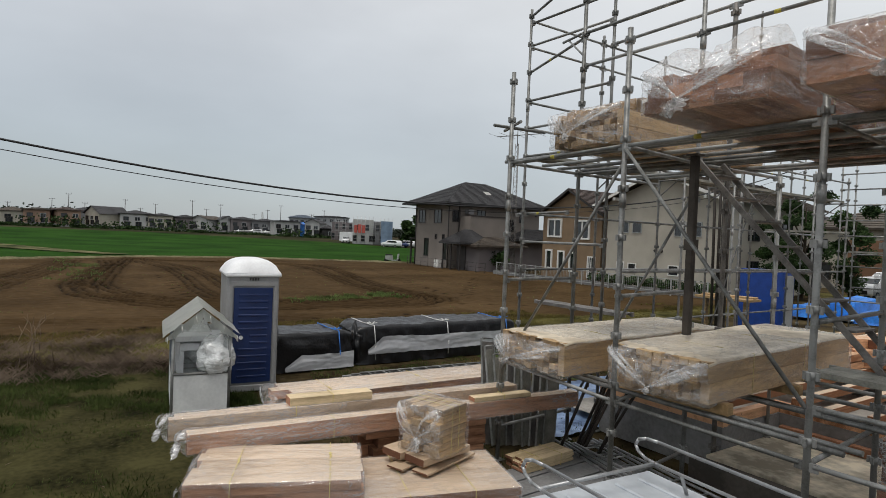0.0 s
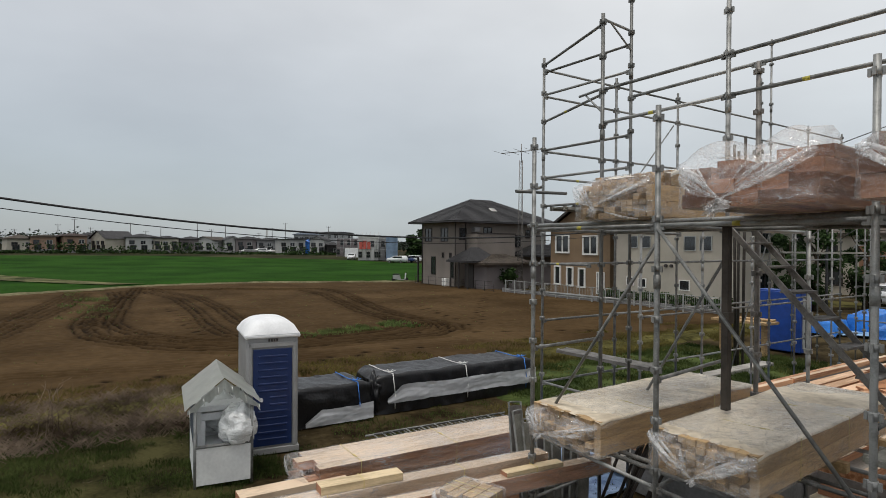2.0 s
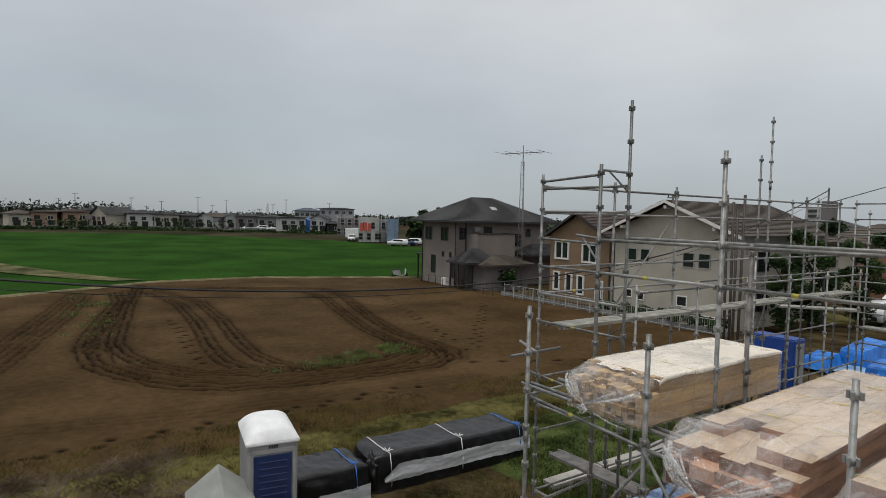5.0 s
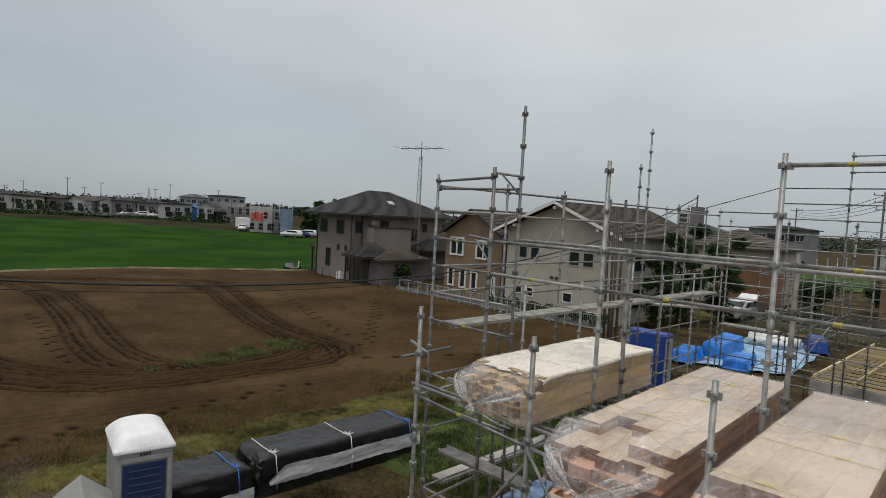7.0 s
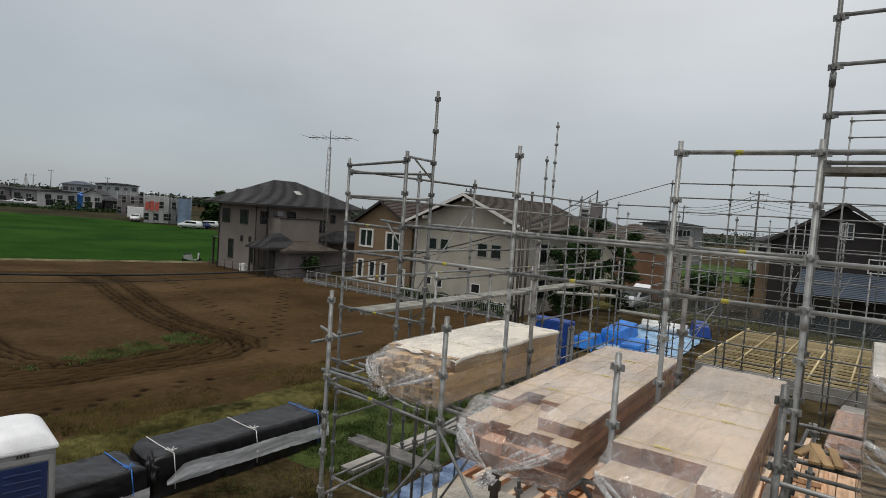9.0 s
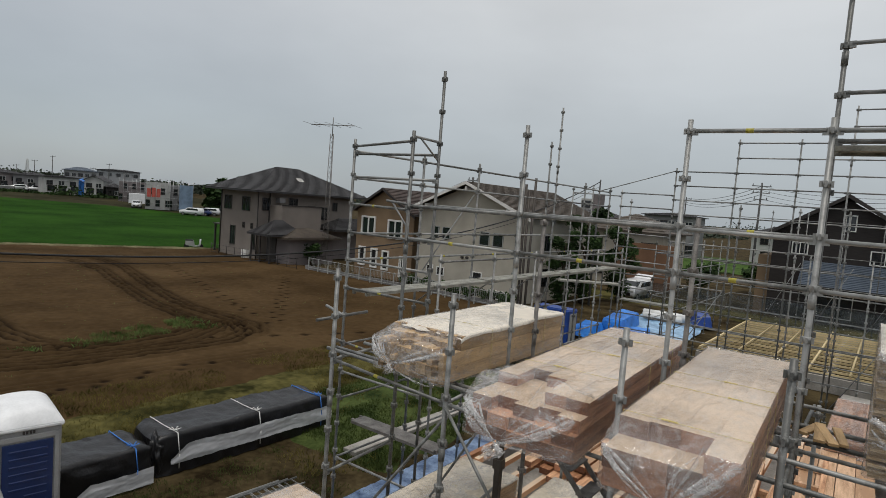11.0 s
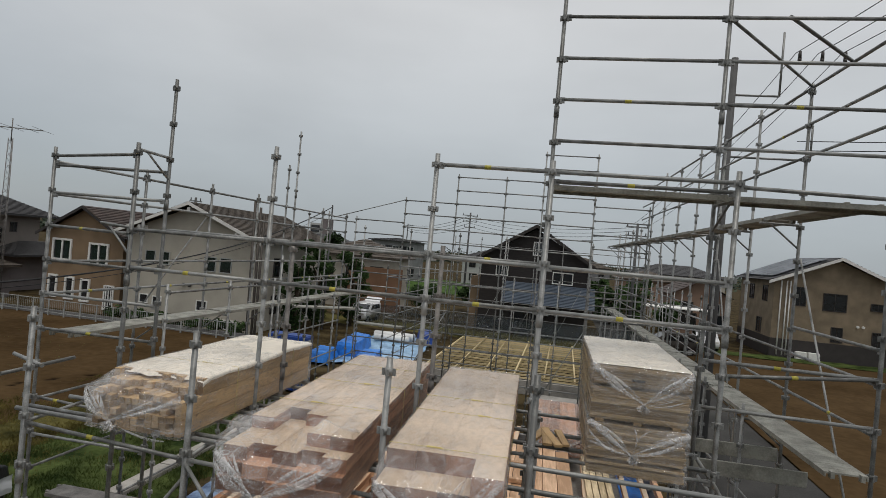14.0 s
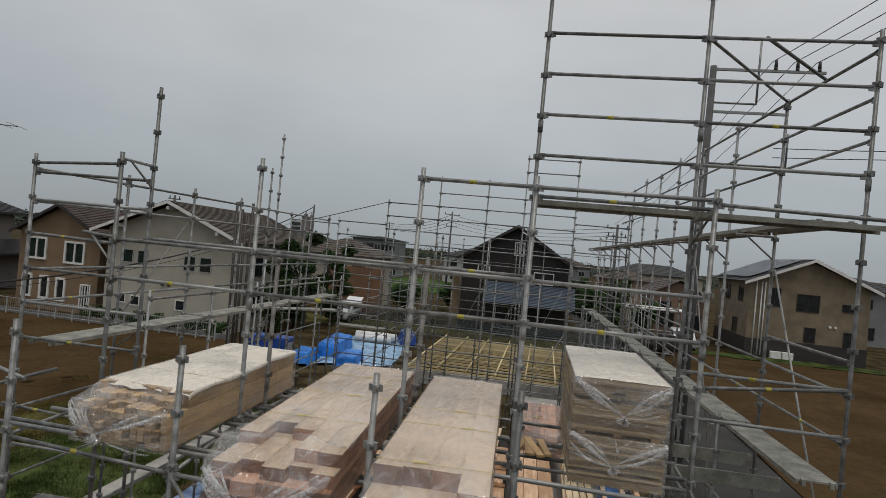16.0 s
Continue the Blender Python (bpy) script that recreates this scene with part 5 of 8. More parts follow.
# far side of the plot
fs = thing("scaffold", "galvanised scaffold bays closing the far side of the plot", "scaffold")
FARX = [(-8.4, 7.1), (-6.5, 7.95), (-4.55, 8.95), (-2.76, 8.95), (-1.4, 9.95), (0.42, 9.95), (2.3, 8.2)]
for x, top in FARX:
    post(fs, x, 22.0, 0, top)
    post(fs, x + 0.1, 22.8, 0, min(top, 7.1) - 0.3)
for (x0, t0), (x1, t1) in zip(FARX, FARX[1:]):
    z = min(t0, t1) - 0.12
    for k in range(9):
        if z - k * 0.5 > 3.2:
            rail(fs, (x0, 22.0, z - k * 0.5), (x1, 22.0, z - k * 0.5))
    for z in (2.5, 1.4):
        rail(fs, (x0, 22.0, z), (x1, 22.0, z))
        rail(fs, (x0 + 0.1, 22.8, z + 0.4), (x1 + 0.1, 22.8, z + 0.4))
rail(fs, (-9.9, 21.0, 6.85), (-8.4, 22.0, 6.85))
post(fs, -9.9, 21.0, 0, 7.1)
post(fs, -9.2, 21.2, 0, 7.15)
brace(fs, (-9.1, 21.4, 6.95), (-6.5, 22.0, 7.85), 0.016)
brace(fs, (-1.3, 22.0, 0.4), (0.4, 22.0, 3.6), 0.016)
brace(fs, (-6.4, 22.05, 0.5), (-4.6, 22.05, 3.8), 0.016)
plank(fs, (-8.2, 22.4, 3.0), (-6.3, 22.4, 3.0), 0.5)
plank(fs, (-9.9, 20.3, 3.6), (-8.1, 21.8, 3.6), 0.5)

# right flank, long row with a high walkway
rf = thing("scaffold", "long galvanised scaffold row with a high plank walkway", "scaffold", Matrix.Translation((3.3, 7.55, 0)) @ Matrix.Rotation(radians(2.4), 4, "Z") @ Matrix.Translation((-3.3, -7.55, 0)))
RY = [7.55, 9.9] + [11.95 + 2.0 * k for k in range(10)]
for k, y in enumerate(RY):
    if k:
        post(rf, 2.98, y, 0, (9.1, 8.98)[k % 2] if k < 8 else 7.6)
        post(rf, 2.42, y, 0, 4.2)
for k, (y0, y1) in enumerate(zip(RY, RY[1:])):
    plank(rf, (2.69, y0 + 0.02, 6.97), (2.69, y1 - 0.02, 6.97), 0.48)
    bracket(rf, (2.98, y1, 6.89), (2.42, y1, 6.89), 0.35)
    if k < 8:
        for z in (8.92, 8.38, 7.9):
            rail(rf, (2.98, y0, z), (2.98, y1, z), z == 8.38 and k == 1)
    for z in (5.02, 4.47, 2.4):
        rail(rf, (2.98, y0, z), (2.98, y1, z), z == 4.47)
    plank(rf, (2.69, y0 + (-0.12 if k == 0 else 0.02), 4.06), (2.69, y1 - 0.02, 4.06), 0.44)
    bracket(rf, (2.98, y1, 3.98), (2.42, y1, 3.98), 0.35)
    rail(rf, (2.42, y0, 2.4), (2.42, y1, 2.4))
rail(rf, (2.98, 7.55, 5.40), (2.98, 9.9, 5.40))
for y in (8.9, 9.9):
    bm = bmesh.new()
    box(bm, 1.3, 2.94, y, y + 0.03, 3.40, 3.60, 0.006)
    part("toe_board", bm, M["plank_metal"], rf)
for k in (0, 2, 5):
    brace(rf, (3.02, RY[k], 2.6), (3.02, RY[k + 1], 6.4), 0.015)

# scaffold round the next plot
np_ = thing("scaffold", "low scaffold ring round the neighbouring timber floor", "scaffold")
for k in range(8):
    x = -8.0 + k * 1.85
    for y in (25.4, 41.0):
        post(np_, x, y, 0, 5.2 if y < 30 else 7.2)
        for z in (1.0, 1.9, 2.9, 3.8, 4.7) + ((5.7, 6.7) if y > 30 else ()):
            if k < 7:
                rail(np_, (x, y, z), (x + 1.85, y, z))
for k in range(9):
    y = 25.4 + k * 1.95
    for x in (-8.0, 4.95):
        post(np_, x, y, 0, 5.2)
        for z in (1.0, 1.9, 2.9, 3.8, 4.7):
            if k < 8:
                rail(np_, (x, y, z), (x, y + 1.95, z))
for k in range(5):
    brace(np_, (-6.1 + k * 2.6, 41.05, 0.5), (-4.4 + k * 2.6, 41.05, 4.2), 0.016)
net = thing("mesh_net", "dark blue-green mesh net hung on the scaffold", "net", pose(-4.55, 40.9, 0.3))
for k in range(7):
    x0 = -9.45 + k * 2.7
    bm = bmesh.new()
    sheet(bm, x0, x0 + 2.69, 0.0, 1.5, 14, 6, lambda x, y: 0.06 * nz(x * 0.8, y * 2))
    for v in bm.verts:
        v.co = Vector((v.co.x, v.co.z, v.co.y))
    part("net_panel", bm, M["net"], net)
bm = bmesh.new()
tube(bm, (-9.45, 0.02, 1.51), (9.45, 0.02, 1.51), 0.012, 6)
part("hem_rope", bm, M["wire"], net, "dark rope along the top hem")


# ---------------------------------------------------------------- wrapped timber
def film_shell(b, W, H, L, pad=0.008, puff=0.0, seed=0, nv=52, seg=110, front=0.12, knot=(0.0, 0.2), dip=None, strands=26, tuft=0.12):
    """Stretch film lying on a pack, crumpled at its front and drawn together to a twist there."""
    rnd = random.Random(seed * 7 + 1)
    kx, kz = knot

    def rim(a, y):
        c, s = math.cos(a), math.sin(a)
        q = max(abs(c) / (W / 2 + pad), abs(s) / (H / 2 + pad))
        x, z = c / q, H / 2 + s / q
        if dip:
            z -= dip(x, y) * max(0.0, min(1.0, (z - H * 0.35) / (H * 0.65)))
        return x, z

    def crease(x, y, z):
        """Sharp folds: ridges of two noises."""
        f1 = 1 - abs(nz(x * 6 + seed, y * 4.0 + z * 3, z * 6)) * 2.2
        f2 = 1 - abs(nz(x * 15, y * 9 + seed, z * 15)) * 2.2
        return 0.65 * max(0.0, f1) ** 3 + 0.35 * max(0.0, f2) ** 3

    rows = []
    n_in = 22
    for i in range(n_in):
        u = 1 - i / n_in
        u2 = u ** 1.15
        row = []
        for k in range(seg):
            a = k * math.tau / seg
            x, z = rim(a, 0.0)
            fold = 0.026 * (1 - u) ** 0.5 * u ** 0.25 * crease(x * 1.2, 2.0 + 0.25 * u, z * 1.2) + 0.012 * (1 - u) * math.sin(k * 1.9 + 5.0 * nz(k * 0.21, seed, 0))
            bow = 0.05 * math.sin(math.pi * u) * (1 if z > H * 0.5 else 0.4)
            row.append(b.verts.new((x + (kx - x) * u2, -front * u ** 0.7 - bow * 0.5 - fold, z + (kz - z) * u2 + 0.35 * fold)))
        rows.append(row)
    for j in range(nv + 1):
        y = L * (j / nv) ** 1.45
        near_ = math.exp(-y / 0.7)
        row = []
        for k in range(seg):
            a = k * math.tau / seg
            x, z = rim(a, y)
            out = (0.004 + 0.020 * near_) * crease(x, y, z)
            up = puff * math.exp(-((y - 0.25) / 0.35) ** 2) * (0.5 + 0.7 * nz(x * 3 + seed, y * 3)) if z > 0.6 * H else 0.0
            c, s = math.cos(a), math.sin(a)
            row.append(b.verts.new((x + out * c, y, z + out * s + max(0, up))))
        rows.append(row)
    for r0, r1 in zip(rows, rows[1:]):
        for k in range(seg):
            f = b.faces.new((r0[k], r1[k], r1[(k + 1) % seg], r0[(k + 1) % seg]))
            f.smooth = True
    kv = b.verts.new((kx, -front - 0.012, kz))
    for k in range(seg):
        b.faces.new((kv, rows[0][(k + 1) % seg], rows[0][k]))
    last = rows[-1]
    c = b.verts.new((0, L + 0.02, H / 2))
    for k in range(seg):
        b.faces.new((last[k], last[(k + 1) % seg], c))
    # gathered folds running from the top corners towards the twist, most of them from one side
    corners = [math.atan2(H / 2, -W / 2), math.atan2(H / 2, W / 2)]
    lead = 0 if kx <= 0 else 1
    for n in range(strands):
        pick = rnd.random()
        if pick < 0.5:
            a = corners[lead] + rnd.gauss(0, 0.16)
        elif pick < 0.8:
            a = corners[1 - lead] + rnd.gauss(0, 0.10)
        else:
            a = rnd.uniform(-0.6, math.pi + 0.6)
        wide = rnd.random() < 0.15
        w0 = rnd.uniform(0.006, 0.016) if wide else rnd.uniform(0.0008, 0.003)
        if n < 6:
            a, w0 = corners[n % 2] + rnd.gauss(0, 0.05), rnd.uniform(0.010, 0.030)
        x0, z0 = rim(a, 0.0)
        u0, u1 = (rnd.uniform(0.0, 0.35), rnd.uniform(0.7, 1.0)) if n >= 6 else (0.02, 0.99)
        bend, ph = rnd.gauss(0, 0.035), rnd.uniform(0, 6)
        pr = None
        for i in range(13):
            q_ = i / 12
            u = u0 + (u1 - u0) * q_
            y = -front * u ** 0.7 - 0.030 * math.sin(math.pi * u) - 0.034 * (1 - u) ** 0.5 * u ** 0.25 - 0.006 - 0.003 * (n % 3)
            d = Vector((kx - x0, 0, kz - z0))
            side = Vector((-d.z, 0, d.x)).normalized()
            p = Vector((x0 + d.x * u ** 1.15, y, z0 + d.z * u ** 1.15)) + side * (bend * math.sin(math.pi * u) + 0.006 * math.sin(ph + 7 * u))
            w = w0 * (math.sin(math.pi * min(1, max(0.0, 0.08 + 0.84 * q_))) ** 0.7) if n >= 6 else w0 * (1.15 - q_)
            q = (b.verts.new(p - side * w), b.verts.new(p + Vector((0, -0.7 * w, 0))), b.verts.new(p + side * w))
            if pr:
                for e in (0, 1):
                    f = b.faces.new((pr[e], pr[e + 1], q[e + 1], q[e]))
                    f.material_index, f.smooth = 1, True
            pr = q
        for e in (0, 1):
            b.faces.new((pr[e], pr[e + 1], kv)).material_index = 1
    # crumpled ends of film bunched at the twist
    for n in range(6):
        a0 = rnd.uniform(-1.4, 1.4)
        ln = rnd.uniform(0.5, 1.2) * tuft
        pr = None
        for i in range(8):
            u = i / 7
            p = Vector((kx + math.sin(a0) * ln * u, -front - 0.015 - 0.035 * u - 0.01 * math.sin(5 * u + n), kz - ln * u * (0.35 + 0.65 * math.cos(a0))))
            w = 0.008 + 0.30 * tuft * u
            q = [b.verts.new(p + Vector((w * e * math.cos(a0), 0.028 * math.sin(e * 6 + n + i), w * e * math.sin(a0) + 0.02 * nz(e * 3 + n, i)))) for e in (-1, -0.66, -0.33, 0, 0.33, 0.66, 1)]
            if pr:
                for e in range(6):
                    f = b.faces.new((pr[e], pr[e + 1], q[e + 1], q[e]))
                    f.material_index = 1
            else:
                for e in range(6):
                    b.faces.new((kv, q[e], q[e + 1])).material_index = 1
            pr = q


def strap_ring(b, W, H, y, pad=0.012, w=0.007, t=0.003):
    for z in (-pad * 0.3, H + pad):
        box(b, -W / 2 - pad, W / 2 + pad, y - w / 2, y + w / 2, z - t, z)
    for x in (-W / 2 - pad, W / 2 + pad - t):
        box(b, x, x + t, y - w / 2, y + w / 2, -pad * 0.3, H + pad)
    if W > 0.8:
        c = W * (0.18 * math.sin(y * 9))
        box(b, c - 0.03, c + 0.03, y - 0.012, y + 0.012, H + pad, H + pad + 0.006)
        box(b, c + 0.03, c + 0.09, y + 0.004, y + 0.014, H + pad, H + pad + 0.004)


def timber_pack(label, m, W, H, L, cols, rows, wood, jag=0.12, film="film", straps=(0.25, 0.75), cover=False, lit_top=None, puff=0.0, seed=1, gap=0.0007, group="wrapped timber packs", front=0.12, starts=None, knot=(0.0, 0.18), dip=None, side_rows=0, strands=26, cover_from=0.05, pale_rows=1, tuft=0.12, cover_mat="cover"):
    rnd = random.Random(seed)
    t = thing("timber_pack", label, "timber pack", m, group)
    w = W / cols
    meshes = {}
    for c in range(cols):
        n = side_rows if side_rows and c in (0, cols - 1) else rows
        h = H / n
        for r in range(n):
            # upper rows get paler top faces: planed wood with sky light painted in
            mat_ = (lit_top if lit_top and r >= n - pale_rows else wood)
            if (mat_, n) not in meshes:
                b = bmesh.new()
                box(b, -w / 2 + gap, w / 2 - gap, 0, L, gap * 0.5, h - gap * 0.5, 0.0012 if gap > 0.001 else 0.0003)
                for f in b.faces:
                    f.normal_update()
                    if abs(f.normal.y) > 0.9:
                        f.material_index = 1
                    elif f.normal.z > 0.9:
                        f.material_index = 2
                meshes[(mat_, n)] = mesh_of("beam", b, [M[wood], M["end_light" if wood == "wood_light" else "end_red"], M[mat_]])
            push = rnd.uniform(0, jag) if rnd.random() < 0.6 else 0
            sh = -rnd.uniform(0, jag * 0.4) if push == 0 and rnd.random() < 0.2 and r < n * 0.4 else push
            if starts:
                sh = starts(r, c) + rnd.uniform(0, 0.03)
            elif cover and r >= n - 2 and n == rows and dip and dip(0, 0) > 0.1:
                sh = (0.30 if r == n - 1 else 0.12) + rnd.uniform(0, 0.14)
            elif n == side_rows:
                sh = rnd.uniform(0, 0.06) + (0.30 if cover and dip and dip(0, 0) > 0.1 and r == n - 1 else 0)
            piece("beam", meshes[(mat_, n)], t, Matrix.Translation((-W / 2 + w * (c + 0.5) + rnd.uniform(-1, 1) * gap * 0.6, sh, h * r)) @ Matrix.Diagonal((1, (L - max(sh, 0) - rnd.uniform(0, 0.04)) / L, 1, 1)))
    if cover:
        b = bmesh.new()
        turned = 0.05 if cover_mat == "cover" else 0.03
        sheet(b, -W / 2 - turned, W / 2 + turned, cover_from, L + 0.02, 46, 60, lambda x, y: H + 0.006 - (dip(x, y) if dip and dip(0, 0) > 0.1 else 0) + 0.014 * abs(nz(x * 4 + seed, y * 2)) + 0.006 * abs(nz(x * 11, y * 7 + seed)) + 0.03 * math.exp(-((y - L * 0.8) / 0.5) ** 2) * max(0, nz(x * 1.5, y + seed) + 0.5))
        for v in b.verts:
            over = abs(v.co.x) - W / 2
            if over > -0.012:
                v.co.z -= max(0.0, over) * (0.8 + 0.25 * nz(v.co.y * 3, seed)) + 0.006
                v.co.x = math.copysign(W / 2 + 0.007 + 0.006 * nz(v.co.y * 5, seed, 3), v.co.x) if over > 0 else v.co.x
            front_ = max(0.0, 1 - (v.co.y - cover_from) / 0.12)
            v.co.y += 0.10 * front_ * nz(v.co.x * 5, seed, 8)
            v.co.z -= 0.02 * front_
        part("cover_sheet", b, M[cover_mat], t, "cream cover sheet on the pack")
    for s in straps:
        b = bmesh.new()
        strap_ring(b, W, H, L * s)
        part("strap", b, M["strap"], t, "yellow binding strap")
    if film:
        b = bmesh.new()
        film_shell(b, W, H, L, 0.010 if not cover else 0.02, puff, seed, front=front, knot=knot, dip=dip, strands=strands, tuft=tuft)
        part("plastic_film", b, [M[film], M["knot"]], t, "clear stretch film wrap gathered in front")
    return t


DECK = 4.035
timber_pack("light tan timber pack with a cream cover under clear film", pose(-4.42, 5.40, DECK, 0, 0, 0.5), 1.02, 0.51, 2.98, 13, 8, "wood_light", 0.20, "film", (0.33, 0.8), True, seed=11, side_rows=3, knot=(-0.16, 0.12), front=0.13, dip=lambda x, y: 0.13 * max(0, 1 - y / 0.42), cover_from=0.34, gap=0.004, strands=46, tuft=0.10)
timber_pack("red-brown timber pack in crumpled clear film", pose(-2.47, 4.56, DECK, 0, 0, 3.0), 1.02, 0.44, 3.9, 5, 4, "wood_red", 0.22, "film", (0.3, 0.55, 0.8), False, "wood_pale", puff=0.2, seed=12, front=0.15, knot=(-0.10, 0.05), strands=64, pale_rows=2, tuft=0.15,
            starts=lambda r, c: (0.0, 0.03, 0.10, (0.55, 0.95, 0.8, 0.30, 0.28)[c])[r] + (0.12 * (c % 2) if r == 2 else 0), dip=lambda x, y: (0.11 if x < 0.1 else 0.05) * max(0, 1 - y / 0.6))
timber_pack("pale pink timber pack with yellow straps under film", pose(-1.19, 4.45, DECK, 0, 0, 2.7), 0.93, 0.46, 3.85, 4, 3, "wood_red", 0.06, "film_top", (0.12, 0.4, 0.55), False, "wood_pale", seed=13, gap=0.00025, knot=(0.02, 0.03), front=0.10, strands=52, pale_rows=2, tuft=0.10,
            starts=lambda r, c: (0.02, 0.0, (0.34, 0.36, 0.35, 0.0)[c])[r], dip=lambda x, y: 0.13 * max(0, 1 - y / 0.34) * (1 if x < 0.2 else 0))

# plywood stack in two packs
for k, (z, hgt) in enumerate(((4.035, 0.49), (4.565, 0.53))):
    t = thing("plywood_stack", "tan plywood sheets stacked and wrapped in clear film", "plywood stack", pose(0.38, 6.33, z, 0, 0, 0.5 + 0.4 * k), "plywood stacks")
    n = 20
    b = bmesh.new()
    box(b, -0.455, 0.455, 0, 2.1, 0, hgt / n - 0.0025, 0.001)
    me = mesh_of("plywood_sheet", b, M["ply"])
    rnd = random.Random(20 + k)
    for j in range(n):
        lift = 0.012 if j > 4 + 7 * k else 0
        piece("plywood_sheet", me, t, Matrix.Translation((rnd.uniform(-0.012, 0.012), rnd.uniform(-0.012, 0.02) + (0.06 if j == 5 + 7 * k else 0), j * (hgt - 0.012) / n + lift)))
    b = bmesh.new()
    film_shell(b, 0.93, hgt, 2.11, 0.012, 0, 30 + k, front=0.035, knot=((-0.04, 0.22), (0.03, 0.19))[k], strands=44, tuft=0.07)
    part("plastic_film", b, [M["film_top"], M["knot"]], t, "clear film gathered at the front")
    if k:
        b = bmesh.new()
        sheet(b, -0.465, 0.465, -0.01, 2.11, 12, 24, lambda x, y: hgt + 0.005 + 0.006 * abs(nz(x * 4, y * 3)))
        part("cover_sheet", b, M["cover"], t, "pale top sheet")
        b = bmesh.new()
        box(b, -0.09, 0.03, -0.03, 0.0, hgt - 0.135, hgt - 0.115)
        part("hand_slot", b, M["dark_trim"], t, "dark slot in the front edge")
    for x in (-0.36, 0.0, 0.36):
        b = bmesh.new()
        box(b, x - 0.04, x + 0.04, 0.02, 2.08, -0.036, -0.002, 0.003)
        if k:
            part("bearer", b, M["wood_light"], t)
        else:
            b.free()

plank(st, (-2.35, 6.6, 1.82), (-0.55, 6.6, 1.82), 0.5)
rail(st, (-1.82, 5.16, 1.76), (-0.58, 5.21, 1.76))

# lower packs
timber_pack("cream covered timber pack in clear film on the lower stage", pose(-4.95, 5.20, 1.405, 0, 0, 0.5), 1.06, 0.385, 3.2, 11, 6, "wood_light", 0.16, "film", (0.3, 0.7), True, seed=14, front=0.14, side_rows=2, knot=(-0.22, 0.10), strands=60, dip=lambda x, y: 0.07 * max(0, 1 - y / 0.4), gap=0.004, cover_mat="cover_dull", tuft=0.07)
timber_pack("wide tan timber pack with a dull tan cover in film", pose(-3.24, 5.25, 1.515, 0, 0, 3.0), 1.04, 0.39, 3.4, 11, 6, "wood_light", 0.16, "film", (0.25, 0.6), True, seed=15, front=0.10, side_rows=2, knot=(-0.02, 0.06), strands=60, dip=lambda x, y: 0.04 * max(0, 1 - y / 0.3), gap=0.004, cover_mat="cover_dull", tuft=0.06)
for k, y in enumerate((5.55, 7.0, 8.2)):
    bm = bmesh.new()
    box(bm, -0.62, 0.62, -0.05, 0.05, 0, 0.108, 0.004)
    solid("timber_bearer", bm, M["wood_light"], "light timber bearer under the lower pack", "bearer", pose(-3.28 - 0.05 * k, y, 1.402, 0, 0, 3), "timber bearers")


# ---------------------------------------------------------------- timber on the ground
timber_pack("long planed beam wrapped in clear film", pose(-6.08, 1.62, 0.64, 0, 0, -6.5), 0.17, 0.20, 5.05, 1, 1, "wood_red", 0.0, "film", (0.3, 0.55), False, "wood_pale", seed=21, front=0.07, knot=(0, 0.1), strands=10)
timber_pack("long pale beam wrapped beside its twin", pose(-6.42, 1.50, 0.70, 0, 0, -6.0), 0.22, 0.22, 4.4, 2, 1, "wood_pale", 0.1, "film", (0.3, 0.7), False, seed=33, front=0.07, knot=(0, 0.1), strands=10)
timber_pack("stack of red-brown beams lying on the ground", pose(-6.15, 3.55, 0.02, 0, 0, -6.5), 0.56, 0.62, 1.7, 3, 5, "wood_red", 0.35, None, (0.5,), False, "wood_pale", seed=22, gap=0.006)
timber_pack("short timber bearer under the long beams", pose(-6.55, 2.35, 0.0, 0, 0, -90), 0.16, 0.65, 0.7, 1, 5, "wood_light", 0.1, None, (), False, seed=34, group="loose beams")
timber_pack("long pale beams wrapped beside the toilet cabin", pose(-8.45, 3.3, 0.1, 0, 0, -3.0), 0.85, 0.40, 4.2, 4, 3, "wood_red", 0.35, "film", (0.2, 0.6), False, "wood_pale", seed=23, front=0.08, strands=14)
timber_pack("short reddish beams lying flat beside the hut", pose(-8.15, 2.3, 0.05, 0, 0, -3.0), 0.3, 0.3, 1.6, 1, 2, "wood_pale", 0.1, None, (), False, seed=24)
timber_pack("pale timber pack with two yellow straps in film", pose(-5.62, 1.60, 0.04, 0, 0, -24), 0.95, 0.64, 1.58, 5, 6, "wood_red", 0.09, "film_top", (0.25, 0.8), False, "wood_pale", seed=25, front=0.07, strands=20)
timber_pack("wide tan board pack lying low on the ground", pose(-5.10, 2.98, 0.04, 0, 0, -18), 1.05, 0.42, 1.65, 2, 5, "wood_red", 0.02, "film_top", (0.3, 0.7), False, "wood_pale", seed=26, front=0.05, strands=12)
timber_pack("two short sleepers under the small block pack", pose(-4.90, 3.48, 0.47, 0, 0, 18), 0.62, 0.07, 0.95, 2, 1, "wood_pale", 0.1, None, (), False, seed=27, gap=0.05)
timber_pack("thick pale boards laid across the sleepers", pose(-5.04, 3.40, 0.545, 0, 0, 12), 0.62, 0.085, 0.95, 2, 1, "wood_pale", 0.2, None, (), False, seed=35, gap=0.012, group="loose beams")
timber_pack("small pack of tan timber offcuts tied with yellow straps", pose(-4.97, 3.70, 0.632, 0, 0, 18), 0.54, 0.50, 0.5, 4, 7, "wood_light", 0.10, "film", (0.4, 0.65), False, seed=28, front=0.05, strands=14, gap=0.006)
timber_pack("two short yellowish beams lying on the long ones", pose(-6.30, 2.75, 0.93, 0, 0, -6.5), 0.2, 0.09, 1.0, 1, 1, "wood_cream", 0.0, None, (0.5,), False, seed=31, group="loose beams")
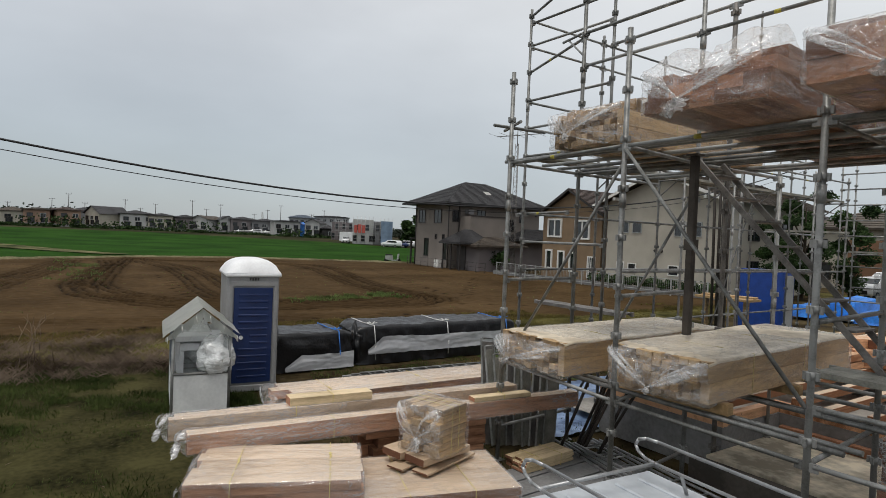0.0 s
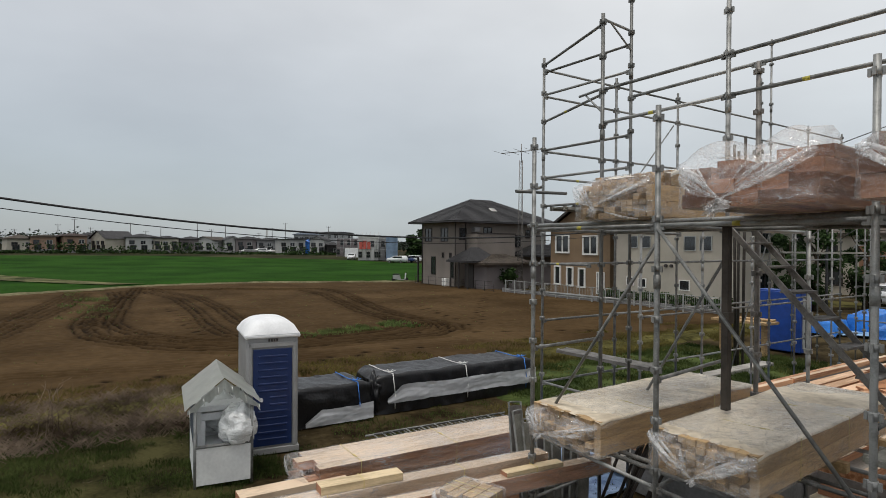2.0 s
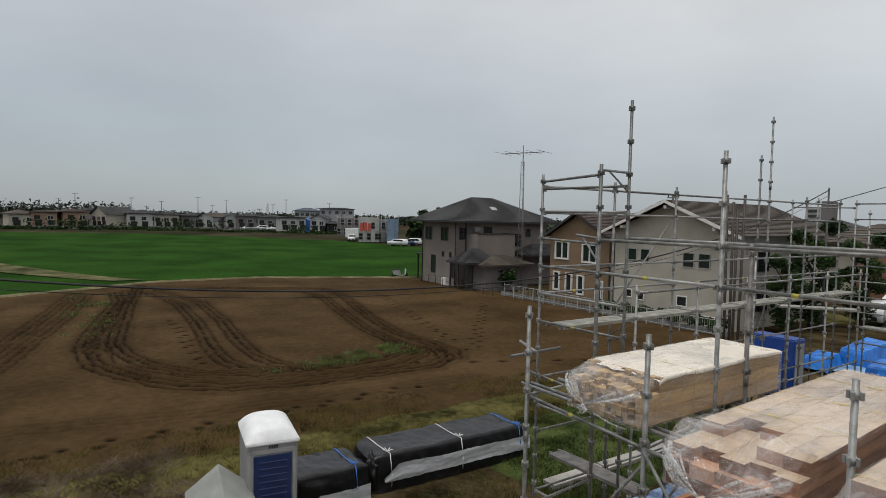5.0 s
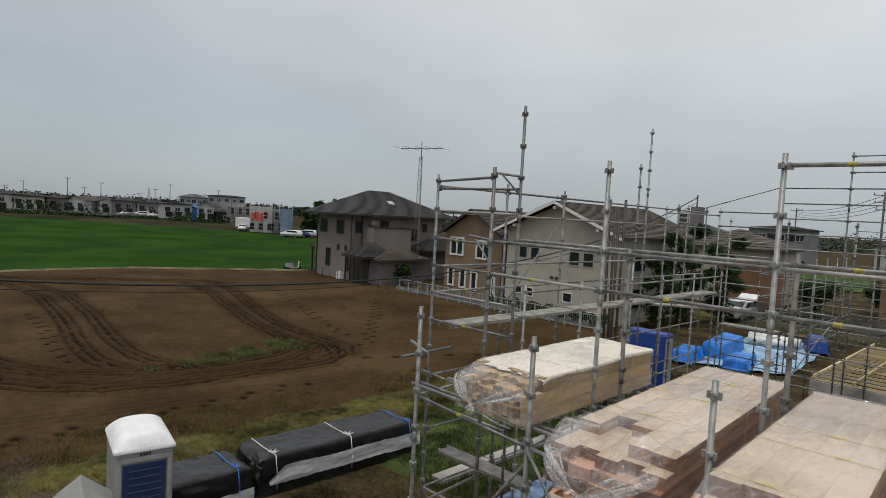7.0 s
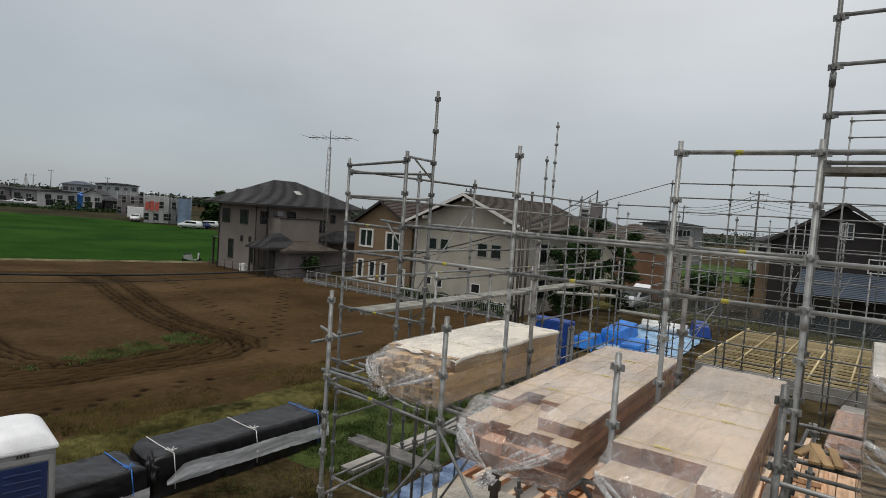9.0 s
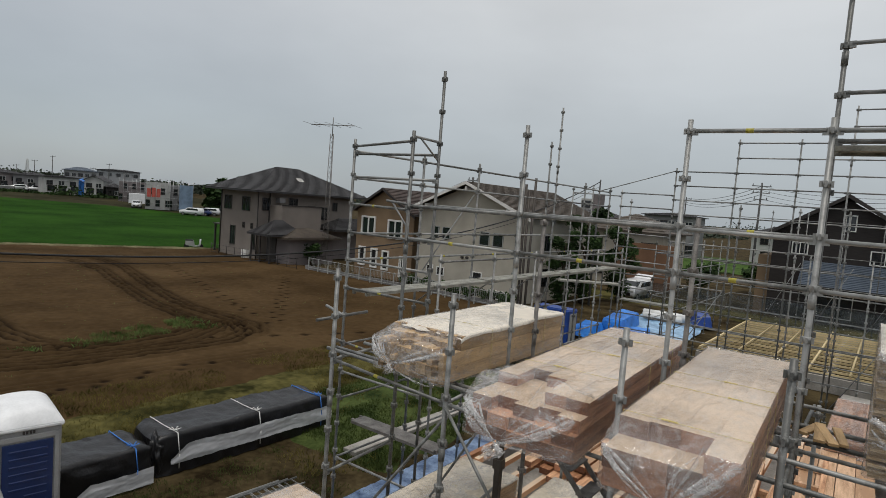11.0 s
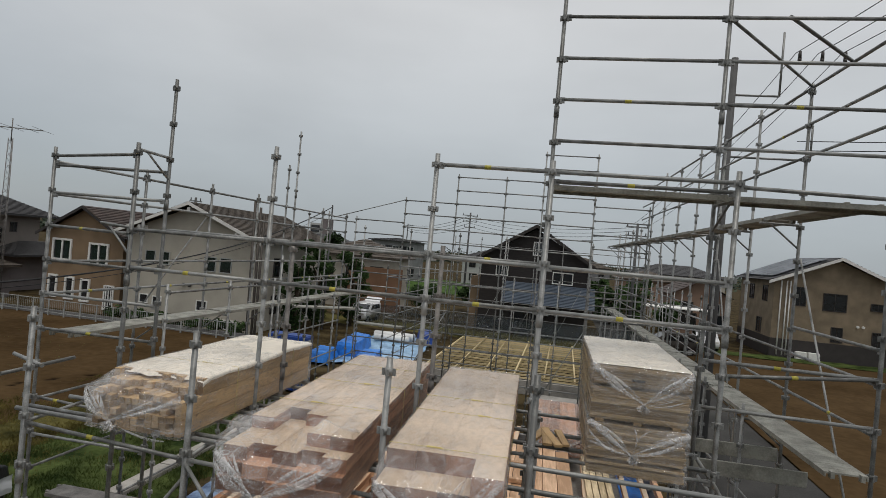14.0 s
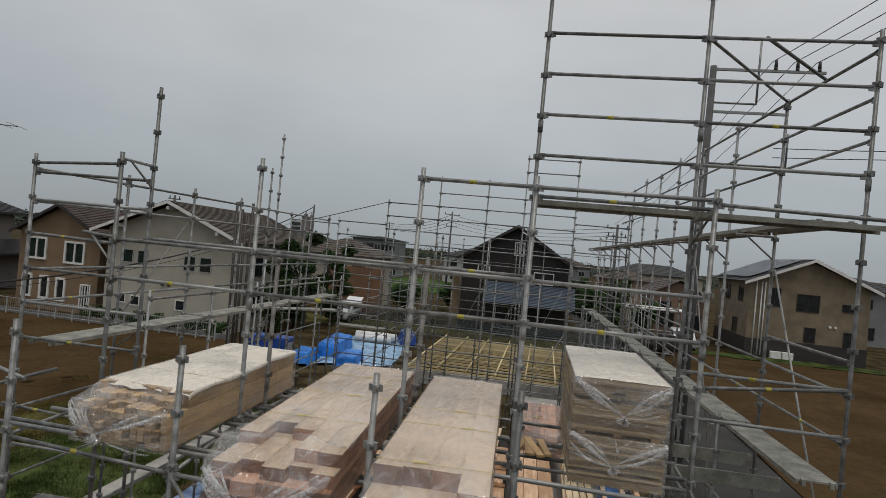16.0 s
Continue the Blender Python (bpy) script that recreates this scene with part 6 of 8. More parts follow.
timber_pack("short yellowish beam lying on the long ones", pose(-5.70, 4.95, 0.852, 0, 0, -6.5), 0.15, 0.05, 0.9, 1, 1, "wood_cream", 0.0, None, (0.5,), False, seed=32, group="loose beams")
timber_pack("thin stack of light boards tied with string", pose(-5.16, 5.25, 0.10, 0, 0, 3), 0.36, 0.13, 0.9, 3, 4, "wood_cream", 0.08, None, (0.3, 0.7), False, seed=29)
for k in range(3):
    bm = bmesh.new()
    box(bm, -0.15, 0.15, 0, 1.9, 0, 0.05, 0.004)
    solid("plank", bm, M["concrete_grey"], "weathered grey scaffold board lying on the ground", "plank", pose(-5.05 + 0.33 * k, 4.75, 0.04, 0, 0, 2), "loose boards")

# scaffold panels leaning on the post
for k in range(9):
    hgt = 1.5 - 0.11 * (k * 5 % 4)
    p = thing("steel_board", "grey steel scaffold deck board leaning upright", "steel board", pose(-6.22 + 0.055 * k, 5.72 + 0.09 * k, 0, 0, 0, 4 + 5 * (k * 3 % 4)) @ pose(0, 0, 0, -7 + 2 * (k % 3), -13 + k * 1.6, 0), "leaning scaffold panels")
    bm = bmesh.new()
    box(bm, -0.004, 0.004, -0.12, 0.12, 0.0, hgt - 0.05, 0.002)
    part("sheet", bm, M["plank_metal" if k % 3 else "steel_old"], p)
    for y in (-0.125, 0.115):
        bm = bmesh.new()
        box(bm, -0.022, 0.012, y, y + 0.012, 0.0, hgt, 0.003)
        part("side_rail", bm, M["steel"], p)
    bm = bmesh.new()
    tube(bm, (0, -0.10, hgt), (0, 0.10, hgt), 0.012, 6)
    part("end_hook", bm, M["steel"], p)
for k in range(9):
    bm = bmesh.new()
    tube(bm, (0, 0, 0), (0.28 + 0.05 * (k * 7 % 5), 0.35 + 0.05 * (k % 4), 1.25 + 0.07 * (k * 3 % 4)), 0.0215, 7)
    solid("loose_pipe", bm, M["pole_dark"], "dark scaffold pipe leaning on the stage", "pipe", pose(-5.45 + 0.06 * k, 6.3 + 0.05 * (k * 5 % 6), 0.02), "leaning pipes")

# tall poles standing in a bundle beyond the packs
for k in range(4):
    bm = bmesh.new()
    tube(bm, (0, 0, 0), (-0.14 + 0.03 * k, 0.05 * k, 7.15 - 0.22 * (k % 3)), 0.045, 8)
    solid("standing_pole", bm, M["pole_dark"], "dark tall pole standing in a bundle", "pole", pose(-10.30 + 0.12 * k, 18.0 + 0.06 * (k % 2), 0), "standing poles")

# van with a roof rack
van = thing("van", "silver box van with a ribbed roof and a steel roof rack", "van", pose(-0.1, 2.4, 0, 0, 0, -5))
bm = bmesh.new()
prism(bm, [(-1.86, 0.32), (-1.90, 0.9), (-1.86, 1.55), (-1.80, 1.66), (1.35, 1.66), (1.55, 1.55), (1.72, 0.95), (1.72, 0.32)], -0.68, 0.68)
bmesh.ops.bevel(bm, geom=bm.edges[:], offset=0.04, segments=3, affect="EDGES")
part("body", bm, M["van_roof"], van, smooth=False)
for k in range(7):
    bm = bmesh.new()
    y = -0.54 + k * 0.17
    box(bm, -1.70, 1.28, y, y + 0.026, 1.652, 1.672, 0.007)
    part("roof_rib", bm, M["van_roof"], van)
for s in (-1, 1):
    for x in (-1.15, 1.1):
        w = new("wheel")
        w.parent = van
        w.matrix_basis = Matrix.Translation((x, s * 0.62, 0.28))
        b = bmesh.new()
        tube(b, (0, -0.08, 0), (0, 0.08, 0), 0.28, 18)
        part("tyre", b, M["rubber"], w)
        b = bmesh.new()
        tube(b, (0, s * 0.08, 0), (0, s * 0.09, 0), 0.17, 14)
        part("rim", b, M["steel"], w)
    bm = bmesh.new()
    prism(bm, [(-1.7, 1.05), (-1.65, 1.48), (1.25, 1.48), (1.5, 1.05)], s * 0.682 - 0.005, s * 0.682 + 0.005)
    part("side_window", bm, M["glass"], van)
for y in (-0.26, 0.52):
    bm = bmesh.new()
    pts = [(1.2, 1.77), (-1.60, 1.77), (-1.68, 1.775), (-1.735, 1.80), (-1.755, 1.83), (-1.735, 1.865), (-1.68, 1.885), (-1.60, 1.89), (1.2, 1.89)]
    for (x0, z0), (x1, z1) in zip(pts, pts[1:]):
        tube(bm, (x0, y, z0), (x1, y, z1), 0.009, 9)
    part("rack_side", bm, M["rack"], van, "looped steel rack rail")
bm = bmesh.new()
prism(bm, [(-1.91, 1.0), (-1.88, 1.48), (-1.87, 1.48), (-1.90, 1.0)], -0.55, 0.55)
part("rear_window", bm, M["glass"], van)
for k in range(5):
    bm = bmesh.new()
    tube(bm, (-1.62 + k * 0.55, -0.26, 1.77), (-1.62 + k * 0.55, 0.52, 1.77), 0.010, 8)
    part("rack_bar", bm, M["rack"], van)
for x in (-1.45, -0.3, 0.9):
    for y in (-0.26, 0.52):
        bm = bmesh.new()
        tube(bm, (x, y, 1.77), (x, y * 1.1, 1.655), 0.010, 7)
        part("rack_foot", bm, M["rack"], van)
        if x > -1.4:
            bm = bmesh.new()
            tube(bm, (x, y, 1.77), (x, y, 1.89), 0.009, 7)
            part("rack_upright", bm, M["rack"], van)


def bent_frame(m, w, l, label):
    t = thing("pipe_gate", label, "pipe gate", m, "stacked pipe gates")
    for x in (0, w):
        b = bmesh.new()
        tube(b, (x, 0, 0), (x, l, 0), 0.017, 8)
        part("side_pipe", b, M["rack"], t)
    for k in range(8):
        b = bmesh.new()
        tube(b, (0, l * (k + 0.5) / 8, 0), (w, l * (k + 0.5) / 8, 0), 0.012, 7)
        part("crossbar", b, M["rack"], t)


for k in range(4):
    bent_frame(pose(-5.6 + 0.16 * k, 6.9 - 0.05 * k, 0.1 + 0.045 * k, 0, 0, -105 + 2 * k), 0.42, 3.2, "galvanised lattice gate lying flat on the ground")
for k in range(3):
    t = thing("ladder_frame", "green and white steel lattice frames lying flat", "frame", pose(-9.4 + 0.14 * k, 4.9 + 0.1 * k, 0.36 + 0.05 * k, 0, 0, -4), "lattice frames")
    for x in (0, 0.28):
        bm = bmesh.new()
        tube(bm, (x, 0, 0), (x, 2.6, 0), 0.018, 7)
        part("side_rail", bm, M["steel"], t)
    for j in range(9):
        bm = bmesh.new()
        tube(bm, (0, 0.15 + j * 0.29, 0), (0.28, 0.15 + j * 0.29, 0), 0.012, 6)
        part("rung", bm, M["steel"], t)

# ---------------------------------------------------------------- toilet cabin
wc = thing("portable_toilet", "grey portable toilet cabin with a navy door and white dome", "toilet cabin", pose(-10.42, 3.58, 0, 0, 0, -9))
bm = bmesh.new()
box(bm, -1.2, 0, -0.45, 0.45, 0.10, 2.10, 0.03)
part("body", bm, M["wc_grey"], wc)
bm = bmesh.new()
box(bm, -1.23, 0.03, -0.47, 0.47, 0.0, 0.12, 0.015)
part("base", bm, M["wc_grey"], wc)
bm = bmesh.new()
box(bm, 0.0, 0.025, -0.335, 0.335, 0.16, 1.87, 0.008)
wc_door = part("door", bm, M["navy"], wc, "navy ribbed plastic door")
for k in range(13):
    z = 0.26 + k * 0.122
    bm = bmesh.new()
    box(bm, 0.025, 0.04, -0.05 if 0.8 < z < 1.0 else -0.25, 0.25, z, z + 0.035, 0.006)
    part("rib", bm, M["navy"], wc_door)
bm = bmesh.new()
tube(bm, (0.02, -0.20, 0.98), (0.05, -0.20, 0.98), 0.035, 12)
part("door_knob", bm, M["white"], wc, "white round lock")
bm = bmesh.new()
for s in (-1, 1):
    box(bm, 0.0, 0.03, s * 0.385 - 0.03, s * 0.385 + 0.03, 0.12, 1.98, 0.006)
box(bm, 0.0, 0.03, -0.41, 0.41, 1.9, 1.98, 0.006)
part("door_frame", bm, M["wc_grey"], wc)
bm = bmesh.new()
for k in range(4):
    box(bm, 0.03, 0.034, -0.08 + k * 0.045, -0.05 + k * 0.045, 2.0, 2.05)
part("sign_bars", bm, M["dark_trim"], wc, "small dark label bars")
bm = bmesh.new()
nu, nvv = 16, 14
g = []
for i in range(nu + 1):
    u = 2 * i / nu - 1
    row = []
    for j in range(nvv + 1):
        v = 2 * j / nvv - 1
        k = max(0.0, 1 - abs(u) ** 5) ** 0.5 * max(0.0, 1 - abs(v) ** 2.8) ** 0.6
        row.append(bm.verts.new((-0.595 + 0.64 * u, 0.475 * v, 2.125 + 0.26 * k)))
    g.append(row)
for i in range(nu):
    for j in range(nvv):
        f = bm.faces.new((g[i][j], g[i + 1][j], g[i + 1][j + 1], g[i][j + 1]))
        f.smooth = True
box(bm, -1.24, 0.05, -0.48, 0.48, 2.06, 2.128, 0.02)
part("dome_roof", bm, M["white"], wc, "white moulded dome roof")

# ---------------------------------------------------------------- waste hut
hut = thing("waste_hut", "small white panel hut with a grey canvas roof and rubbish bags", "hut", pose(-9.42, 2.5, 0, 0, 0, -9))
for x in (-1.4, 0.0):
    for y in (-0.41, 0.41):
        bm = bmesh.new()
        tube(bm, (x, y, 0), (x, y, 1.26), 0.024, 8)
        part("post", bm, M["steel"], hut)
for pts in (((-0.01, 0.012, -0.40, 0.40, 0.06, 0.62),), ((-1.40, 0.0, -0.425, -0.41, 0.06, 0.62),), ((-1.40, 0.0, 0.41, 0.425, 0.06, 1.15),), ((-1.415, -1.40, -0.40, 0.40, 0.06, 1.2),)):
    bm = bmesh.new()
    box(bm, *pts[0], 0.003)
    part("panel", bm, M["board_white"], hut, "white board panel")
bm = bmesh.new()
tube(bm, (0.0, -0.41, 0.64), (0.0, 0.41, 0.64), 0.024, 8)
tube(bm, (0.0, -0.41, 0.64), (-1.4, -0.41, 0.64), 0.02, 8)
tube(bm, (0.0, 0.41, 1.24), (-1.4, 0.41, 1.24), 0.02, 8)
tube(bm, (0.0, -0.41, 1.24), (-1.4, -0.41, 1.24), 0.02, 8)
part("frame_pipe", bm, M["steel"], hut)
bm = bmesh.new()
for k in range(7):
    box(bm, -0.22 - k * 0.17, -0.11 - k * 0.17, -0.43, -0.42, 0.66, 1.2)
part("slat", bm, M["blue_metal"], hut, "blue-grey side slats")
bm = bmesh.new()
nx_, ny_ = 16, 14
g = [[None] * (ny_ + 1) for _ in range(nx_ + 1)]
for i in range(nx_ + 1):
    for j in range(ny_ + 1):
        x = 0.16 - 1.72 * i / nx_
        s = 2 * j / ny_ - 1
        y = s * 0.56
        z = 1.68 - 0.44 * abs(s) - 0.03 * math.sin(math.pi * i / nx_) * (1 - abs(s)) + 0.012 * nz(x * 4, y * 5)
        if i == 0:
            x -= 0.10 * abs(math.sin(j * 1.7)) + (0.16 if abs(s) < 0.2 else 0)
        g[i][j] = bm.verts.new((x, y, z))
for i in range(nx_):
    for j in range(ny_):
        f = bm.faces.new((g[i][j], g[i + 1][j], g[i + 1][j + 1], g[i][j + 1]))
bmesh.ops.solidify(bm, geom=bm.faces[:], thickness=0.006)
part("canvas_roof", bm, M["canvas"], hut, "grey canvas ridge roof with ties")
for j in range(6):
    y = -0.5 + j * 0.2
    bm = bmesh.new()
    tube(bm, (0.13, y, 1.66 - 0.44 * abs(y) / 0.56 - 0.02), (0.15, y + 0.01, 1.66 - 0.44 * abs(y) / 0.56 - 0.12), 0.006, 5)
    part("tie", bm, M["rope"], hut)


bm = bmesh.new()
rnd = random.Random(4)
top_, low_ = [], []
for j in range(25):
    s = 2 * j / 24 - 1
    z = 1.655 - 0.44 * abs(s)
    top_.append(bm.verts.new((0.03, s * 0.52, z)))
    low_.append(bm.verts.new((0.035 + 0.02 * rnd.random(), s * 0.52, z - 0.05 - 0.08 * (1 - abs(s)) - rnd.uniform(0, 0.07))))
for j in range(24):
    bm.faces.new((top_[j], top_[j + 1], low_[j + 1], low_[j]))
bmesh.ops.solidify(bm, geom=bm.faces[:], thickness=0.004)
part("torn_flap", bm, M["canvas"], hut, "torn canvas edge over the opening")


def bag(name, m, r, label, mat_, seed, squash=0.9):
    b = bmesh.new()
    bmesh.ops.create_icosphere(b, subdivisions=4, radius=r)
    for v in b.verts:
        p = v.co.normalized()
        k = 1 + 0.28 * noise.noise(p * 2.2 + Vector((seed, 0, 0))) + 0.12 * noise.noise(p * 6 + Vector((0, seed, 0)))
        v.co = Vector((v.co.x * k, v.co.y * k, max(v.co.z * k * squash, -r * 0.72)))
    for f in b.faces:
        f.smooth = True
    return solid(name, b, M[mat_], label, "rubbish bag", m, "rubbish bags")


bag("rubbish_bag", pose(-9.56, 2.74, 0.84), 0.28, "crumpled translucent white rubbish bag in the hut", "bag", 1.0, 1.3)
bag("rubbish_bag", pose(-10.35, 2.62, 0.90), 0.36, "white rubbish bag at the back of the hut", "bag", 5.0, 1.1)
fb = thing("foam_board", "white foam packing boards leaning in the hut", "packing board", pose(-9.80, 2.50, 0.30, 0, 0, -9))
for k, (y0, y1, z0, z1) in enumerate(((-0.30, 0.30, 0.62, 0.74), (-0.30, -0.18, 0.0, 0.62), (0.18, 0.30, 0.0, 0.62), (-0.18, 0.18, 0.0, 0.12))):
    bm = bmesh.new()
    box(bm, -0.06, 0.06, y0, y1, z0, z1, 0.008, m=Matrix.Rotation(radians(-10), 4, "Y"))
    part("board", bm, M["white"], fb)
fx = thing("foam_box", "open white foam packing box standing in the hut", "packing box", pose(-10.05, 2.58, 0.05, 0, 0, -9))
for x0, x1, y0, y1, z0, z1 in ((-0.30, -0.24, -0.37, 0.37, 0, 1.12), (-0.24, 0.24, -0.37, -0.28, 0, 1.02), (-0.24, 0.24, 0.28, 0.37, 0, 1.02), (-0.24, 0.24, -0.28, 0.28, 0, 0.5), (-0.24, 0.26, -0.37, 0.37, 1.02, 1.12)):
    bm = bmesh.new()
    box(bm, x0, x1, y0, y1, z0, z1, 0.012)
    part("panel", bm, M["white"], fx)

# ---------------------------------------------------------------- tarpaulin-covered stacks


def covered_stack(x, y, w, l, hgt, label, silver, ties, seed):
    t = thing("covered_stack", label, "covered stack", pose(x, y, 0, 0, 0, -2), "covered stacks")
    b = bmesh.new()
    nx, ny, nzz = 12, int(l * 16), 12
    prof = [(-w / 2 - 0.02, hgt * k / nzz) for k in range(nzz)] + [(-w / 2 + w * k / nx, hgt) for k in range(nx + 1)] + [(w / 2 + 0.02, hgt - hgt * (k + 1) / nzz) for k in range(nzz)]
    grid_ = []
    for j in range(ny + 1):
        yy = l * j / ny
        end = max(0.0, 1 - min(yy, l - yy) / 0.22)
        row = []
        for px, pz in prof:
            k = 0.035 * nz(px * 2.5 + seed, yy * 1.6, pz * 2.5) + 0.028 * nz(px * 7, yy * 6 + seed, pz * 5) + 0.012 * nz(px * 17, yy * 15 + seed, pz * 13)
            sag_ = -0.06 * (1 - abs(2 * (px / w))) * (0.5 + nz(yy * 0.9 + seed, 2)) if pz >= hgt - 1e-6 else 0
            low = 1 - pz / hgt
            sx = 1 + (k * 1.6 if pz < hgt else 0) - 0.10 * end + 0.10 * low * (0.4 + nz(yy * 3, seed))
            row.append(b.verts.new((px * sx, yy + 0.08 * end * nz(px * 4, pz * 4 + seed), max(0.0, pz + sag_ - 0.10 * end * end + (k if pz > 0.05 else 0)))))
        grid_.append(row)
    for r0, r1 in zip(grid_, grid_[1:]):
        for k in range(len(prof) - 1):
            f = b.faces.new((r0[k], r1[k], r1[k + 1], r0[k + 1]))
            f.smooth = True
    for row in (grid_[0], grid_[-1]):
        b.faces.new(row if row is grid_[0] else row[::-1])
    part("black_sheet", b, M["black_sheet"], t, "crinkled black tarpaulin")
    z0, z1 = silver
    b = bmesh.new()
    sheet(b, 0, l - 0.25, 0, 1, int(l * 18), 12, lambda yy, s: 0.10 + 0.025 * nz(yy * 1.2 + seed, s * 2) + 0.012 * nz(yy * 5, s * 9) + 0.008 * nz(yy * 13, s * 14))
    for v in b.verts:
        yy, s, d = v.co.x, v.co.y, v.co.z
        edge = 0.035 * nz(yy * 0.9, seed) + 0.018 * nz(yy * 5, seed)
        s *= min(1.0, 0.3 + yy / 0.5)
        v.co = Vector((w / 2 + d, 0.25 + yy, max(0.03, z0 + edge + (z1 - z0 + 0.06 * nz(yy * 0.8, 7 + seed)) * s)))
    part("silver_sheet", b, M["silver_sheet"], t, "silver plastic sheet showing on the side")
    b = bmesh.new()
    bmesh.ops.create_icosphere(b, subdivisions=4, radius=0.3)
    for v in b.verts:
        p = v.co.normalized()
        k = 1 + 0.5 * noise.noise(p * 2.6 + Vector((seed, 0, 0))) + 0.2 * noise.noise(p * 7 + Vector((0, seed, 0)))
        v.co = Vector((w / 2 - 0.14 + v.co.x * k * 0.55, 0.06 + v.co.y * k * 0.5, max(0.01, hgt * 0.5 + v.co.z * k * 1.35)))
    for f in b.faces:
        f.smooth = True
    part("bunched_fold", b, M["black_sheet"], t, "bunched end of the tarpaulin")
    for yy, col in ties:
        b = bmesh.new()
        pts = [(-w / 2 - 0.03, 0.1), (-w / 2 - 0.03, hgt + 0.02), (0, hgt + 0.0), (w / 2 + 0.03, hgt + 0.01), (w / 2 + 0.10, hgt * 0.5), (w / 2 + 0.06, 0.1)]
        for k, ((x0, z0_), (x1, z1_)) in enumerate(zip(pts, pts[1:])):
            tube(b, (x0, yy + 0.02 * k, z0_), (x1, yy + 0.02 * k + 0.02, z1_), 0.011, 6)
        part("rope", b, M[col], t)
        b = bmesh.new()
        for k in range(6):
            a = k * 1.1
            tube(b, (w / 2 - 0.1, yy + 0.06, hgt + 0.03), (w / 2 - 0.1 + 0.12 * math.cos(a), yy + 0.06 + 0.12 * math.sin(a), hgt + 0.06), 0.009, 5)
        part("rope_knot", b, M[col], t)
    return t


covered_stack(-12.05, 4.35, 1.1, 1.75, 0.80, "stack under a black tarpaulin tied with blue rope", (0.02, 0.36), ((1.35, "rope_blue"),), 2)
covered_stack(-12.1, 6.25, 1.10, 4.5, 0.86, "long stack under black and silver tarpaulin tied with rope", (0.24, 0.60), ((0.35, "rope"), (2.3, "rope"), (4.1, "rope_blue")), 6)

# ---------------------------------------------------------------- the new house's base
bm = bmesh.new()
for x0, x1, y0, y1 in ((-5.9, -3.9, 7.65, 7.8), (-5.9, -5.74, 7.8, 10.2), (-6.9, -5.74, 10.2, 10.36), (-6.9, -6.74, 10.36, 19.0), (2.14, 2.3, 9.28, 19.0), (-6.74, 2.14, 18.84, 19.0), (-1.6, -1.44, 9.28, 18.84), (-6.74, -1.6, 13.6, 13.76), (-4.06, -3.9, 7.8, 9.12), (-4.06, 2.3, 9.12, 9.28)):
    box(bm, x0, x1, y0, y1, 0, 0.62)
solid("foundation", bm, M["concrete_grey"], "grey concrete strip foundation walls", "foundation", kind="structure")
bm = bmesh.new()
box(bm, -3.9, 2.3, 7.3, 9.12, 0, 0.34, 0.01)
solid("entrance_slab", bm, M["slab"], "pale stained concrete slab at the entrance", "slab", kind="structure")
# added strip before the slab, coloured dark for the shade on its front
bm = bmesh.new()
box(bm, -4.02, 2.3, 7.12, 7.297, 0, 0.30, 0.008)
solid("slab_kerb", bm, M["slab_front_shade"], "front face of the entrance slab with its shade in the colour", "kerb", kind="structure")
bm = bmesh.new()
sheet(bm, -6.9, 2.3, 7.8, 19.0, 30, 36, lambda x, y: 0.16 + 0.004 * nz(x * 2, y * 2))
solid("foundation_slab", bm, M["concrete"], "stained pale concrete floor slab", "slab", kind="structure")
fl = thing("floor_frame", "orange timber sill beams and joists on the foundation", "floor frame")
for k, (x0, x1, y0, y1) in enumerate(((-5.92, -3.9, 7.66, 7.78), (-5.88, -5.76, 7.78, 10.2), (-6.88, -6.76, 10.2, 19.0), (2.16, 2.28, 9.28, 19.0), (-1.58, -1.46, 9.28, 18.9), (-6.76, -1.58, 13.62, 13.74), (-6.76, -5.9, 10.22, 10.34), (-4.04, -3.92, 7.78, 9.14), (-4.04, 2.28, 9.14, 9.26))):
    bm = bmesh.new()
    box(bm, x0, x1, y0, y1, 0.62, 0.76, 0.004)
    part("sill_beam", bm, M["wood_orange"], fl)
b = bmesh.new()
box(b, -0.055, 0.055, 0, 1, 0.0, 0.11, 0.004)
for x0, x1 in ((-3.85, -1.9), (-1.8, 0.4), (0.5, 2.2)):
    bm = bmesh.new()
    box(bm, x0, x1, 9.0, 9.11, 0.35, 0.47, 0.004)
    part("sill_beam", bm, M["end_red"], fl)
# joist tops paler than sides: planed faces, with sky light in the colour
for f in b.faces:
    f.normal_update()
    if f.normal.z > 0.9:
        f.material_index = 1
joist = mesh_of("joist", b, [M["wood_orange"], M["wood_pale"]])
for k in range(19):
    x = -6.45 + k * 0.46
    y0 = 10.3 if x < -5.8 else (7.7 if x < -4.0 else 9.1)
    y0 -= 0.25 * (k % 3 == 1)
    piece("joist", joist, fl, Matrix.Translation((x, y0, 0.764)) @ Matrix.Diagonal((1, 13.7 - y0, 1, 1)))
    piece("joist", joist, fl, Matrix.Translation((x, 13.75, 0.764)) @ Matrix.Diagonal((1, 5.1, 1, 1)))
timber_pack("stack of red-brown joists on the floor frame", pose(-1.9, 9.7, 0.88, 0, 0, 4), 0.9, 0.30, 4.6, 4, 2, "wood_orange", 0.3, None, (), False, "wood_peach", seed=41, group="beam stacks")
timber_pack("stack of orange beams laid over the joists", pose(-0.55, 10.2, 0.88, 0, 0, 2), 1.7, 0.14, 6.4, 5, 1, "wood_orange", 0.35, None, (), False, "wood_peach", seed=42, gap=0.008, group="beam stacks")
